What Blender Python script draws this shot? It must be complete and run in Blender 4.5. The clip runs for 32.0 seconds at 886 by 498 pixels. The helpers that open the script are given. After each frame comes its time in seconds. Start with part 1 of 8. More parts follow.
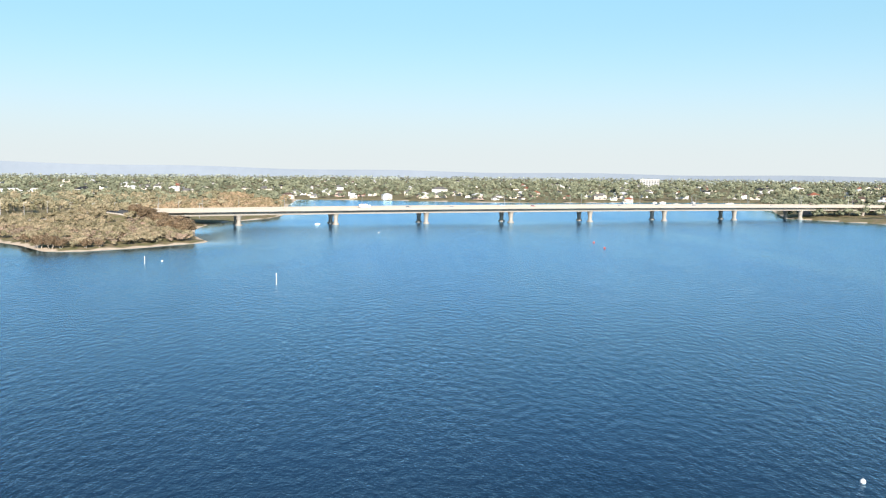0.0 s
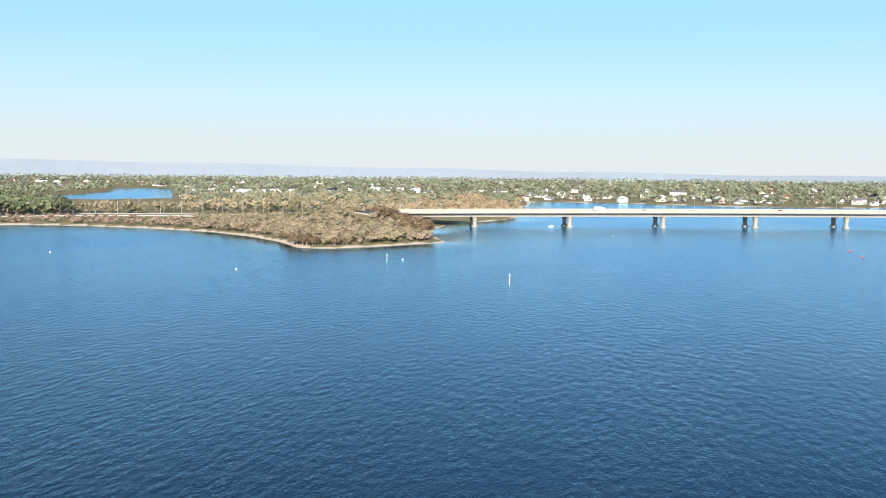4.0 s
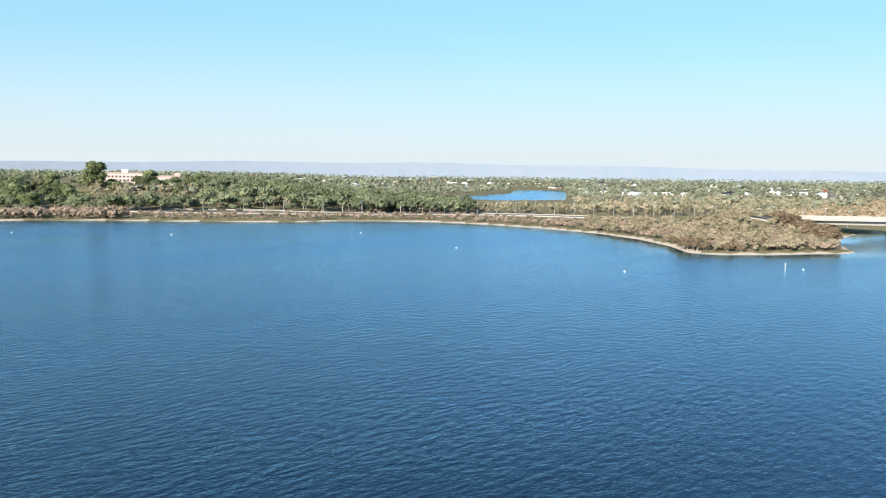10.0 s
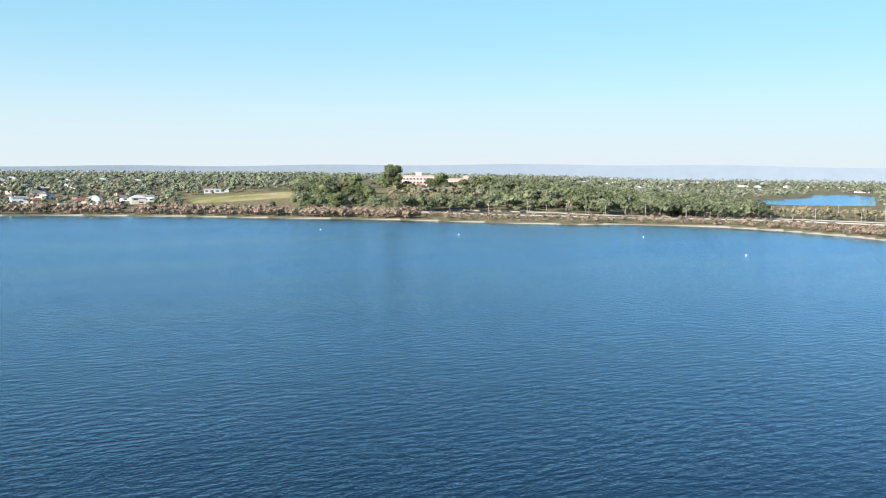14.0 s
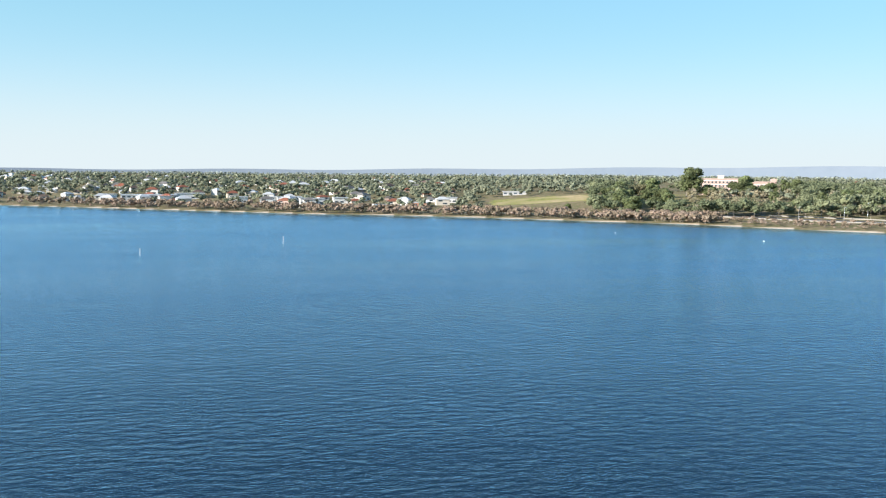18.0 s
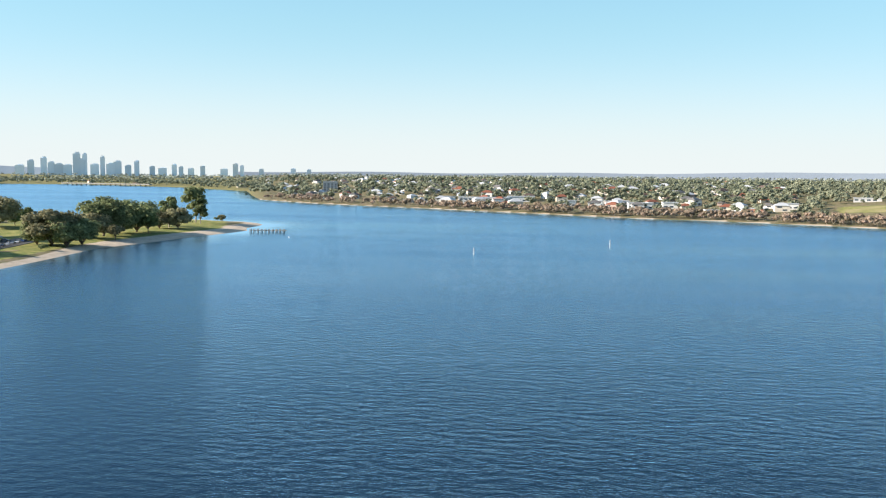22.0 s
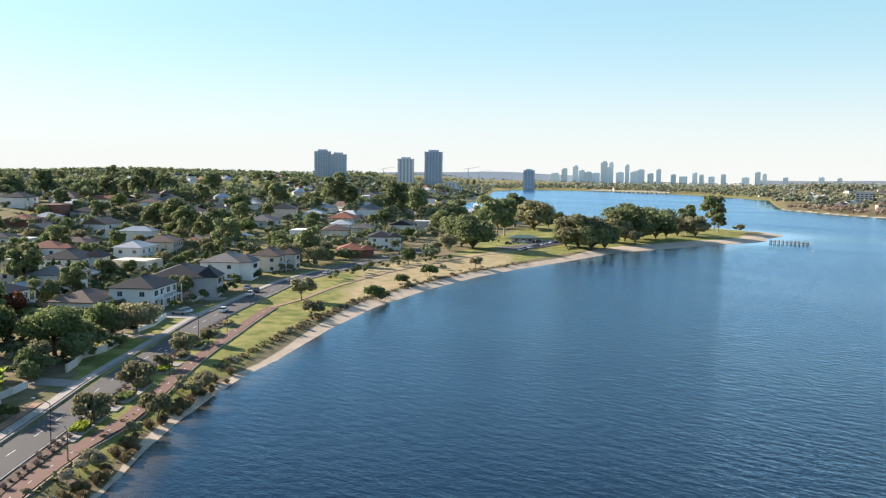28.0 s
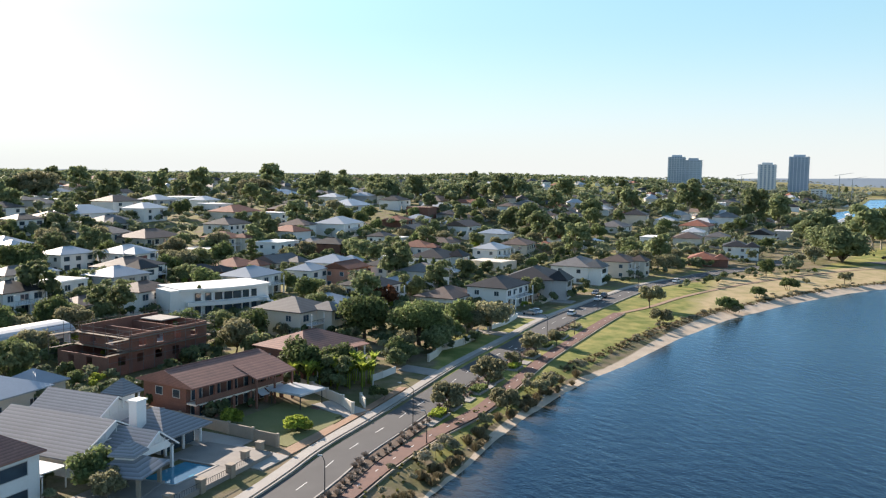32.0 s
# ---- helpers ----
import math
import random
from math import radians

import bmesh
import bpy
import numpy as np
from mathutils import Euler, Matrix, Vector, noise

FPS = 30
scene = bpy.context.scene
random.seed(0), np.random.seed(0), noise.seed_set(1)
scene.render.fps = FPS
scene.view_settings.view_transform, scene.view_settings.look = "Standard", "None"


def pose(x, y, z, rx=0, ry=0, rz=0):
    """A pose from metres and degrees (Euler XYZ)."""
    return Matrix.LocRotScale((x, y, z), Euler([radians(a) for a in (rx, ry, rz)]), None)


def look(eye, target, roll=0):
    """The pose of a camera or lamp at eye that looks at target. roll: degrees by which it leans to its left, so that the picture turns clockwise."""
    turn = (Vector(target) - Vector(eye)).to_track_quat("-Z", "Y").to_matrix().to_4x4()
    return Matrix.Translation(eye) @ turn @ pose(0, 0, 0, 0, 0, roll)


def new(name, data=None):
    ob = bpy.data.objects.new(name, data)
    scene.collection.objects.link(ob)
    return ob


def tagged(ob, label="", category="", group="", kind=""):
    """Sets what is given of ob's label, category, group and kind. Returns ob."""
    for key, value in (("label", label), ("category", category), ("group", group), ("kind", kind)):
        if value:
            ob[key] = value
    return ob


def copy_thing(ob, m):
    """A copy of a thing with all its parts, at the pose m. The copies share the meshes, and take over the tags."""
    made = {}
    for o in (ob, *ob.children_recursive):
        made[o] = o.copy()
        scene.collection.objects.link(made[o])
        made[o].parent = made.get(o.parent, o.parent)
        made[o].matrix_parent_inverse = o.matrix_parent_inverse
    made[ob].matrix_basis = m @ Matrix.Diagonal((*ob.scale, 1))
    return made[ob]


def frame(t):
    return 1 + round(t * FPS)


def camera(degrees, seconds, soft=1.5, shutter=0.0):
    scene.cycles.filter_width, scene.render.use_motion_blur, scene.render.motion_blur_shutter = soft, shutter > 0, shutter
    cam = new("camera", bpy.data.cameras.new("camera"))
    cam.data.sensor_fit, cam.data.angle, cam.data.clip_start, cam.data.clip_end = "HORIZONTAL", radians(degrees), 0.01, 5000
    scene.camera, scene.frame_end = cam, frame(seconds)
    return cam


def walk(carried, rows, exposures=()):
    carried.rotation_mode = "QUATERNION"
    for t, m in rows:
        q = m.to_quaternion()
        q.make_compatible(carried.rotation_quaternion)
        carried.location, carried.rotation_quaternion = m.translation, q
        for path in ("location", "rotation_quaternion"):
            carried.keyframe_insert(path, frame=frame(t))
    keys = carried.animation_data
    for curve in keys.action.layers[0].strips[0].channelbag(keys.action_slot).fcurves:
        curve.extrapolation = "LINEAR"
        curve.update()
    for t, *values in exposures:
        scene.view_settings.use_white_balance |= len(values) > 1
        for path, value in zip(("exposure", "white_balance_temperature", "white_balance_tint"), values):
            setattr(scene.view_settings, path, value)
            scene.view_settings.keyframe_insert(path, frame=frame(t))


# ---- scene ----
cam = camera(53.479, 32.0, soft=1.2)


def hover(turn, pitch, lean):
    """The drone hangs at one spot, 42 m over the river, and turns to its left."""
    return pose(0, 0, 42.0, 90 + pitch, 0, turn) @ pose(0, 0, 0, 0, 0, lean)


PATH = [
    (0, hover(-0.000, -5.026, 0.518)),
    (1, hover(3.662, -5.030, 0.509)),
    (2, hover(7.324, -5.026, 0.493)),
    (3, hover(11.100, -5.013, 0.504)),
    (3.5, hover(13.103, -5.007, 0.511)),
    (5.5, hover(21.361, -5.027, 0.540)),
    (6, hover(23.343, -5.031, 0.546)),
    (7, hover(27.388, -5.033, 0.568)),
    (8, hover(31.587, -5.027, 0.586)),
    (9, hover(35.880, -5.050, 0.600)),
    (10, hover(40.208, -5.059, 0.604)),
    (11, hover(44.615, -5.068, 0.621)),
    (12, hover(49.134, -5.069, 0.621)),
    (13, hover(53.775, -5.064, 0.621)),
    (14, hover(58.441, -5.066, 0.585)),
    (14.5, hover(60.771, -5.068, 0.578)),
    (16.5, hover(70.281, -5.043, 0.566)),
    (17, hover(72.611, -5.051, 0.561)),
    (18, hover(77.514, -5.065, 0.540)),
    (19, hover(82.722, -5.058, 0.538)),
    (20, hover(87.939, -5.068, 0.533)),
    (21, hover(93.245, -5.053, 0.529)),
    (22, hover(98.624, -5.008, 0.567)),
    (23, hover(103.997, -4.975, 0.623)),
    (24, hover(109.407, -4.946, 0.677)),
    (24.5, hover(112.126, -4.939, 0.688)),
    (26.5, hover(123.054, -4.873, 0.740)),
    (27, hover(125.842, -4.872, 0.740)),
    (28, hover(131.470, -4.856, 0.768)),
    (29, hover(137.079, -4.836, 0.793)),
    (30, hover(142.688, -4.827, 0.823)),
    (31, hover(148.349, -4.816, 0.889)),
    (32, hover(154.033, -4.798, 0.907)),
]
LIGHT = [(0, 1.08, 6750, 13), (6, 1.08, 6600, 12), (13, 1.12, 6400, 11), (19, 1.14, 6450, 11), (23, 1.22, 7000, 14), (28, 1.26, 7200, 17), (32, 1.22, 7150, 17)]
walk(cam, PATH, LIGHT)

# ---- daylight: a low, clear afternoon sun ----
SUN_AZ, SUN_EL = 193.0, 21.5
world = bpy.data.worlds.new("sky")
scene.world = world
world.use_nodes = True
wn = world.node_tree
sky = wn.nodes.new("ShaderNodeTexSky")
sky.sky_type = "NISHITA"
sky.sun_disc = False
sky.sun_elevation = radians(SUN_EL)
sky.sun_rotation = radians(360 - SUN_AZ)
sky.altitude, sky.air_density, sky.dust_density, sky.ozone_density = 0, 0.55, 0.6, 0.9
air = wn.nodes.new("ShaderNodeMix")  # the clear air's own cast
air.data_type, air.blend_type = "RGBA", "MULTIPLY"
air.inputs[0].default_value, air.inputs[7].default_value = 1.0, (0.82, 1.15, 1.26, 1)
wn.links.new(sky.outputs[0], air.inputs[6])
up = wn.nodes.new("ShaderNodeSeparateXYZ")
wn.links.new(wn.nodes.new("ShaderNodeTexCoord").outputs["Generated"], up.inputs[0])
rise2, fade = wn.nodes.new("ShaderNodeMath"), wn.nodes.new("ShaderNodeMath")
rise2.operation, fade.operation = "MULTIPLY", "POWER"
wn.links.new(up.outputs["Z"], rise2.inputs[0])
wn.links.new(up.outputs["Z"], rise2.inputs[1])
fade.inputs[0].default_value = math.exp(-1 / 0.0105)
wn.links.new(rise2.outputs[0], fade.inputs[1])
veil = wn.nodes.new("ShaderNodeMix")  # pale haze low over the horizon, thinning upwards
veil.data_type = "RGBA"
veil.inputs[7].default_value = (3.6, 4.08, 4.22, 1)
wn.links.new(fade.outputs[0], veil.inputs[0])
thin = wn.nodes.new("ShaderNodeMix")  # thin even haze all over
thin.data_type = "RGBA"
thin.inputs[7].default_value = (1.72, 3.4, 3.85, 1)
less = wn.nodes.new("ShaderNodeMapRange")
for i, q in enumerate((0.16, 0.45, 0.72, 0.08)):
    less.inputs[i + 1].default_value = q
wn.links.new(up.outputs["Z"], less.inputs[0])
wn.links.new(less.outputs[0], thin.inputs[0])
wn.links.new(air.outputs[2], thin.inputs[6])
wn.links.new(thin.outputs[2], veil.inputs[6])
wn.links.new(veil.outputs[2], wn.nodes["Background"].inputs[0])
wn.nodes["Background"].inputs[1].default_value = 0.1
lamp = bpy.data.lights.new("sun", "SUN")
lamp.energy, lamp.angle, lamp.color = 5.0, radians(0.6), (1.0, 0.92, 0.81)
sun = new("sun", lamp)
a, e = radians(SUN_AZ), radians(SUN_EL)
sun.matrix_world = look((0, 0, 300), (math.sin(a) * math.cos(e) * 100, -math.cos(a) * math.cos(e) * 100, 300 - math.sin(e) * 100))


# ---- materials ----
def surf(name, c1, c2=None, rough=0.8, scale=0.5, fine=6.0, bump=0.0, metal=0.0, spread=0.0, island=0.0, spec=0.4, courses=0.0, see=0.0, objspace=False, tone=0.0):
    """A weathered surface: two colours mixed by coarse and fine noise, relief, and some spread from piece to piece."""
    m = bpy.data.materials.new(name)
    m.use_nodes = True
    nt = m.node_tree
    n, l = nt.nodes, nt.links
    b = n["Principled BSDF"]
    c2 = c2 or tuple(v * 0.72 for v in c1)
    geo = n.new("ShaderNodeTexCoord" if objspace else "ShaderNodeNewGeometry")
    pos = geo.outputs["Object" if objspace else "Position"]
    big, small = n.new("ShaderNodeTexNoise"), n.new("ShaderNodeTexNoise")
    for t, s, det in ((big, scale, 3), (small, fine, 4)):
        l.new(pos, t.inputs["Vector"])
        t.inputs["Scale"].default_value, t.inputs["Detail"].default_value = s, det
    add = n.new("ShaderNodeMath")
    add.operation = "MULTIPLY_ADD"
    add.inputs[1].default_value, add.inputs[2].default_value = 0.55, 0.0
    l.new(small.outputs["Fac"], add.inputs[0])
    mul = n.new("ShaderNodeMath")
    mul.operation = "MULTIPLY_ADD"
    mul.inputs[1].default_value = 0.6
    l.new(big.outputs["Fac"], mul.inputs[0])
    l.new(add.outputs[0], mul.inputs[2])
    rng = n.new("ShaderNodeMapRange")
    rng.inputs[1].default_value, rng.inputs[2].default_value = 0.36, 0.78
    l.new(mul.outputs[0], rng.inputs[0])
    mix = n.new("ShaderNodeMix")
    mix.data_type = "RGBA"
    mix.inputs[6].default_value, mix.inputs[7].default_value = (*c1, 1), (*c2, 1)
    l.new(rng.outputs[0], mix.inputs[0])
    col = mix.outputs[2]
    for amount, node, out in ((spread, "ShaderNodeObjectInfo", "Random"), (island, "ShaderNodeNewGeometry", "Random Per Island")):
        if amount:
            src = n.new(node)
            hsv = n.new("ShaderNodeHueSaturation")
            k = n.new("ShaderNodeMapRange")
            k.inputs[3].default_value, k.inputs[4].default_value = 1 - amount, 1 + amount
            l.new(src.outputs[out], k.inputs[0])
            l.new(k.outputs[0], hsv.inputs["Value"])
            l.new(col, hsv.inputs["Color"])
            col = hsv.outputs[0]
    if tone:
        at = n.new("ShaderNodeAttribute")
        at.attribute_name = "tone"
        hsv = n.new("ShaderNodeHueSaturation")
        for lo, hi, slot in ((1 - tone, 1 + tone, "Value"), (0.517, 0.485, "Hue")):
            k = n.new("ShaderNodeMapRange")
            k.inputs[3].default_value, k.inputs[4].default_value = lo, hi
            l.new(at.outputs["Fac"], k.inputs[0])
            l.new(k.outputs[0], hsv.inputs[slot])
        l.new(col, hsv.inputs["Color"])
        col = hsv.outputs[0]
    l.new(col, b.inputs["Base Color"])
    b.inputs["Roughness"].default_value, b.inputs["Metallic"].default_value = rough, metal
    b.inputs["Specular IOR Level"].default_value = spec
    hgt = small.outputs["Fac"]
    if courses:
        w = n.new("ShaderNodeTexWave")
        w.wave_type, w.bands_direction, w.wave_profile = "BANDS", "Z", "SAW"
        w.inputs["Scale"].default_value = 0.314 / courses
        w.inputs["Distortion"].default_value = 0.3
        l.new(pos, w.inputs["Vector"])
        hgt = w.outputs["Fac"]
        dark = n.new("ShaderNodeMix")
        dark.data_type, dark.blend_type = "RGBA", "MULTIPLY"
        dark.inputs[0].default_value = 0.45
        l.new(col, dark.inputs[6])
        l.new(w.outputs["Color"], dark.inputs[7])
        l.new(dark.outputs[2], b.inputs["Base Color"])
    if bump:
        bp = n.new("ShaderNodeBump")
        bp.inputs["Strength"].default_value, bp.inputs["Distance"].default_value = min(1, bump * 4), bump
        l.new(hgt, bp.inputs["Height"])
        l.new(bp.outputs[0], b.inputs["Normal"])
    if see:
        tr = n.new("ShaderNodeBsdfTranslucent")
        l.new(col, tr.inputs[0])
        ms = n.new("ShaderNodeMixShader")
        ms.inputs[0].default_value = see
        l.new(b.outputs[0], ms.inputs[1])
        l.new(tr.outputs[0], ms.inputs[2])
        l.new(ms.outputs[0], n["Material Output"].inputs[0])
    return m


def pane_glass(name, tint=(0.03, 0.045, 0.06)):
    m = surf(name, tint, tuple(v * 1.8 for v in tint), rough=0.06, scale=0.15, fine=0.7, spread=0.3, spec=0.8)
    return m


M_ASPHALT = surf("asphalt", (0.09, 0.09, 0.092), (0.068, 0.068, 0.07), 0.9, 0.25, 9, 0.01)
M_PAVE = surf("pale_concrete", (0.35, 0.33, 0.3), (0.27, 0.255, 0.235), 0.85, 0.4, 8, 0.005, spread=0.12)
M_BRICKPATH = surf("red_paving", (0.19, 0.1, 0.078), (0.13, 0.075, 0.062), 0.85, 0.5, 5, 0.01)
M_LINE = surf("white_line", (0.7, 0.7, 0.68), (0.55, 0.55, 0.53), 0.7)
M_MULCH = surf("mulch", (0.13, 0.085, 0.06), (0.07, 0.05, 0.04), 0.95, 0.8, 5, 0.04)
M_CONC = surf("bridge_concrete", (0.34, 0.315, 0.28), (0.27, 0.25, 0.225), 0.85, 0.06, 1.2, 0.01)
M_PIER = surf("pier_concrete", (0.34, 0.32, 0.29), (0.24, 0.225, 0.205), 0.85, 0.2, 1.5, 0.01)
M_WHITE = surf("white_render", (0.78, 0.77, 0.75), (0.69, 0.68, 0.66), 0.75, 0.3, 4, spread=0.06)
M_CREAM = surf("cream_render", (0.66, 0.6, 0.51), (0.56, 0.5, 0.43), 0.8, 0.3, 4, spread=0.12)
M_GREYW = surf("grey_render", (0.46, 0.46, 0.46), (0.37, 0.37, 0.37), 0.8, 0.3, 4, spread=0.15)
M_BRICK = surf("red_brick", (0.33, 0.15, 0.105), (0.22, 0.105, 0.08), 0.85, 0.4, 6, 0.01, spread=0.12, courses=0.09)
M_SALMON = surf("salmon_render", (0.55, 0.27, 0.19), (0.45, 0.22, 0.16), 0.8, 0.3, 4)
M_PINKB = surf("pale_pink_brick", (0.46, 0.34, 0.3), (0.39, 0.29, 0.255), 0.85, 0.2, 3)
M_TILE_D = surf("dark_roof_tile", (0.045, 0.043, 0.046), (0.03, 0.029, 0.032), 0.6, 0.4, 4, 0.03, spread=0.3, courses=0.24, spec=0.25)
M_TILE_B = surf("brown_roof_tile", (0.17, 0.115, 0.095), (0.11, 0.078, 0.066), 0.7, 0.5, 4, 0.03, spread=0.25, courses=0.24)
M_TILE_R = surf("terracotta_roof_tile", (0.36, 0.13, 0.075), (0.23, 0.085, 0.055), 0.75, 0.6, 4, 0.03, spread=0.18, courses=0.24)
M_TILE_F = surf("faded_roof_tile", (0.4, 0.19, 0.145), (0.25, 0.125, 0.1), 0.75, 0.6, 4, 0.03, spread=0.18, courses=0.24)
M_TILE_G = surf("grey_roof_tile", (0.22, 0.21, 0.205), (0.15, 0.145, 0.14), 0.7, 0.5, 4, 0.03, spread=0.2, courses=0.24)
M_METAL_L = surf("pale_metal_roof", (0.5, 0.515, 0.53), (0.41, 0.43, 0.45), 0.45, 0.2, 3, spread=0.1, spec=0.5)
# a plain grey, darker and less glossy than M_METAL_L
M_METAL_V = surf("mid_grey_metal_roof", (0.33, 0.345, 0.37), (0.26, 0.275, 0.3), 0.8, 0.2, 3, spread=0.1, courses=0.3, spec=0.15)
M_METAL_B = surf("blue_grey_metal_roof", (0.32, 0.37, 0.42), (0.25, 0.29, 0.34), 0.45, 0.2, 3, spread=0.15)
M_GLASS = pane_glass("window_glass")
M_FRAME = surf("window_frame", (0.6, 0.6, 0.58), (0.5, 0.5, 0.48), 0.5, spread=0.2)
M_DFRAME = surf("dark_metal", (0.05, 0.05, 0.052), (0.035, 0.035, 0.036), 0.5)
M_STEEL = surf("galvanised_steel", (0.42, 0.43, 0.44), (0.33, 0.34, 0.35), 0.4, metal=0.6)
M_WOOD = surf("weathered_timber", (0.2, 0.16, 0.12), (0.13, 0.1, 0.075), 0.9, 0.6, 5, 0.01, spread=0.15)
M_FENCE = surf("limestone_wall", (0.34, 0.285, 0.225), (0.26, 0.22, 0.175), 0.85, 0.5, 5, 0.01, spread=0.15)
M_BARK = surf("bark", (0.16, 0.12, 0.09), (0.085, 0.066, 0.052), 0.95, 0.8, 5, 0.03, spread=0.2)
M_PALEBARK = surf("pale_gum_bark", (0.42, 0.37, 0.31), (0.26, 0.22, 0.18), 0.9, 0.8, 4, 0.02, spread=0.2)
LEAF = dict(rough=0.75, scale=0.25, fine=1.5, island=0.35, see=0.48, spec=0.12)
M_LEAF_GUM = surf("gum_leaves", (0.24, 0.275, 0.135), (0.145, 0.18, 0.088), spread=0.25, **LEAF)
M_LEAF_OLIVE = surf("olive_leaves", (0.3, 0.285, 0.17), (0.195, 0.195, 0.115), spread=0.2, **LEAF)
M_LEAF_DARK = surf("dark_leaves", (0.175, 0.22, 0.09), (0.1, 0.135, 0.055), spread=0.25, **LEAF)
M_LEAF_LIME = surf("bright_leaves", (0.3, 0.36, 0.06), (0.2, 0.26, 0.05), spread=0.2, **LEAF)
M_LEAF_BROWN = surf("scrub_leaves", (0.33, 0.24, 0.165), (0.2, 0.16, 0.105), spread=0.2, **LEAF)
M_LEAF_RED = surf("russet_leaves", (0.17, 0.07, 0.035), (0.1, 0.045, 0.025), spread=0.2, **LEAF)
TONE = dict(LEAF, island=0.14, tone=0.3, see=0.3)
M_S_BROWN = surf("shore_scrub_leaves", (0.36, 0.28, 0.215), (0.24, 0.19, 0.14), **TONE)
M_S_OLIVE = surf("scrub_olive_leaves", (0.36, 0.32, 0.215), (0.25, 0.23, 0.15), **TONE)
M_S_GUM = surf("woodland_leaves", (0.22, 0.245, 0.145), (0.13, 0.155, 0.088), **TONE)
M_S_DARK = surf("hedge_leaves", (0.12, 0.15, 0.07), (0.07, 0.095, 0.045), **TONE)
M_SEDGE = surf("sedge", (0.25, 0.19, 0.11), (0.14, 0.125, 0.065), rough=0.9, scale=0.4, fine=2, island=0.4, see=0.2)
M_CAR = {"white": surf("white_paint", (0.75, 0.75, 0.75), (0.7, 0.7, 0.7), 0.25), "silver": surf("silver_paint", (0.45, 0.46, 0.48), None, 0.25, metal=0.5),
         "dark": surf("dark_paint", (0.03, 0.032, 0.04), None, 0.25), "blue": surf("blue_paint", (0.05, 0.1, 0.25), None, 0.25), "red": surf("red_paint", (0.35, 0.03, 0.03), None, 0.25)}
M_RUBBER = surf("rubber", (0.02, 0.02, 0.02), None, 0.9)


class Geo:
    """Collects corners and faces for one mesh."""

    def __init__(self):
        self.v, self.f, self.m = [], [], []

    def face(self, pts, m=0):
        k = len(self.v)
        self.v += [tuple(p) for p in pts]
        self.f.append(tuple(range(k, k + len(pts))))
        self.m.append(m)

    def hull(self, low, high, m=0, caps=True):
        """Skin between two loops of equal length."""
        k, n = len(self.v), len(low)
        self.v += [tuple(p) for p in low] + [tuple(p) for p in high]
        for i in range(n):
            j = (i + 1) % n
            self.f.append((k + i, k + j, k + n + j, k + n + i))
            self.m.append(m)
        if caps:
            self.f += [tuple(range(k + n - 1, k - 1, -1)), tuple(range(k + n, k + 2 * n))]
            self.m += [m, m]
        return self

    def box(self, x, y, z, sx, sy, sz, m=0, taper=1.0):
        """A block that stands on z, its middle at x, y."""
        a, b = sx / 2, sy / 2
        c = [(-a, -b), (a, -b), (a, b), (-a, b)]
        return self.hull([(x + p, y + q, z) for p, q in c], [(x + p * taper, y + q * taper, z + sz) for p, q in c], m)

    def tube(self, p, q, r0, r1=None, n=8, m=0):
        p, q = Vector(p), Vector(q)
        r1 = r0 if r1 is None else r1
        d = (q - p).normalized()
        s = d.orthogonal().normalized()
        t = d.cross(s)
        ring = [(s * math.cos(2 * math.pi * i / n) + t * math.sin(2 * math.pi * i / n)) for i in range(n)]
        return self.hull([p + o * r0 for o in ring], [q + o * r1 for o in ring], m)

    def mesh(self, name, mats, smooth=False):
        me = bpy.data.meshes.new(name)
        me.from_pydata(self.v, [], self.f)
        for mt in (mats if isinstance(mats, (list, tuple)) else [mats]):
            me.materials.append(mt)
        if any(self.m):
            me.polygons.foreach_set("material_index", self.m)
        if smooth:
            me.polygons.foreach_set("use_smooth", [True] * len(self.f))
        me.update()
        return me


def part(name, g, mats, parent=None, label=""):
    """One mesh object from a Geo, a mesh or a bmesh, under a thing or part."""
    if isinstance(g, Geo):
        g = g.mesh(name, mats)
    ob = new(name, g)
    if parent:
        ob.parent = parent
    return tagged(ob, label) if label else ob


def thing(name, x, y, z, turn=0.0, label="", category="", group="", scale=1.0):
    ob = new(name)
    ob.empty_display_size = 0.2
    ob.matrix_basis = Matrix.LocRotScale((x, y, z), Euler((0, 0, radians(turn))), (scale,) * 3)
    return tagged(ob, label, category, group)


def cloud(name, corners, mats, idx=None):
    """A mesh of loose quads from an n x 4 x 3 array."""
    n = len(corners)
    me = bpy.data.meshes.new(name)
    me.vertices.add(n * 4)
    me.loops.add(n * 4)
    me.polygons.add(n)
    me.vertices.foreach_set("co", np.asarray(corners, np.float32).ravel())
    me.loops.foreach_set("vertex_index", np.arange(n * 4, dtype=np.int32))
    me.polygons.foreach_set("loop_start", np.arange(0, n * 4, 4, dtype=np.int32))
    for mt in (mats if isinstance(mats, (list, tuple)) else [mats]):
        me.materials.append(mt)
    if idx is not None:
        me.polygons.foreach_set("material_index", np.asarray(idx, np.int32))
    me.update(calc_edges=True)
    return me
# ---- the lie of the land ----
def polar(az, r):
    """Plan position at az degrees left of +Y and r metres from the point under the camera."""
    a = np.radians(az)
    return -np.sin(a) * r, np.cos(a) * r


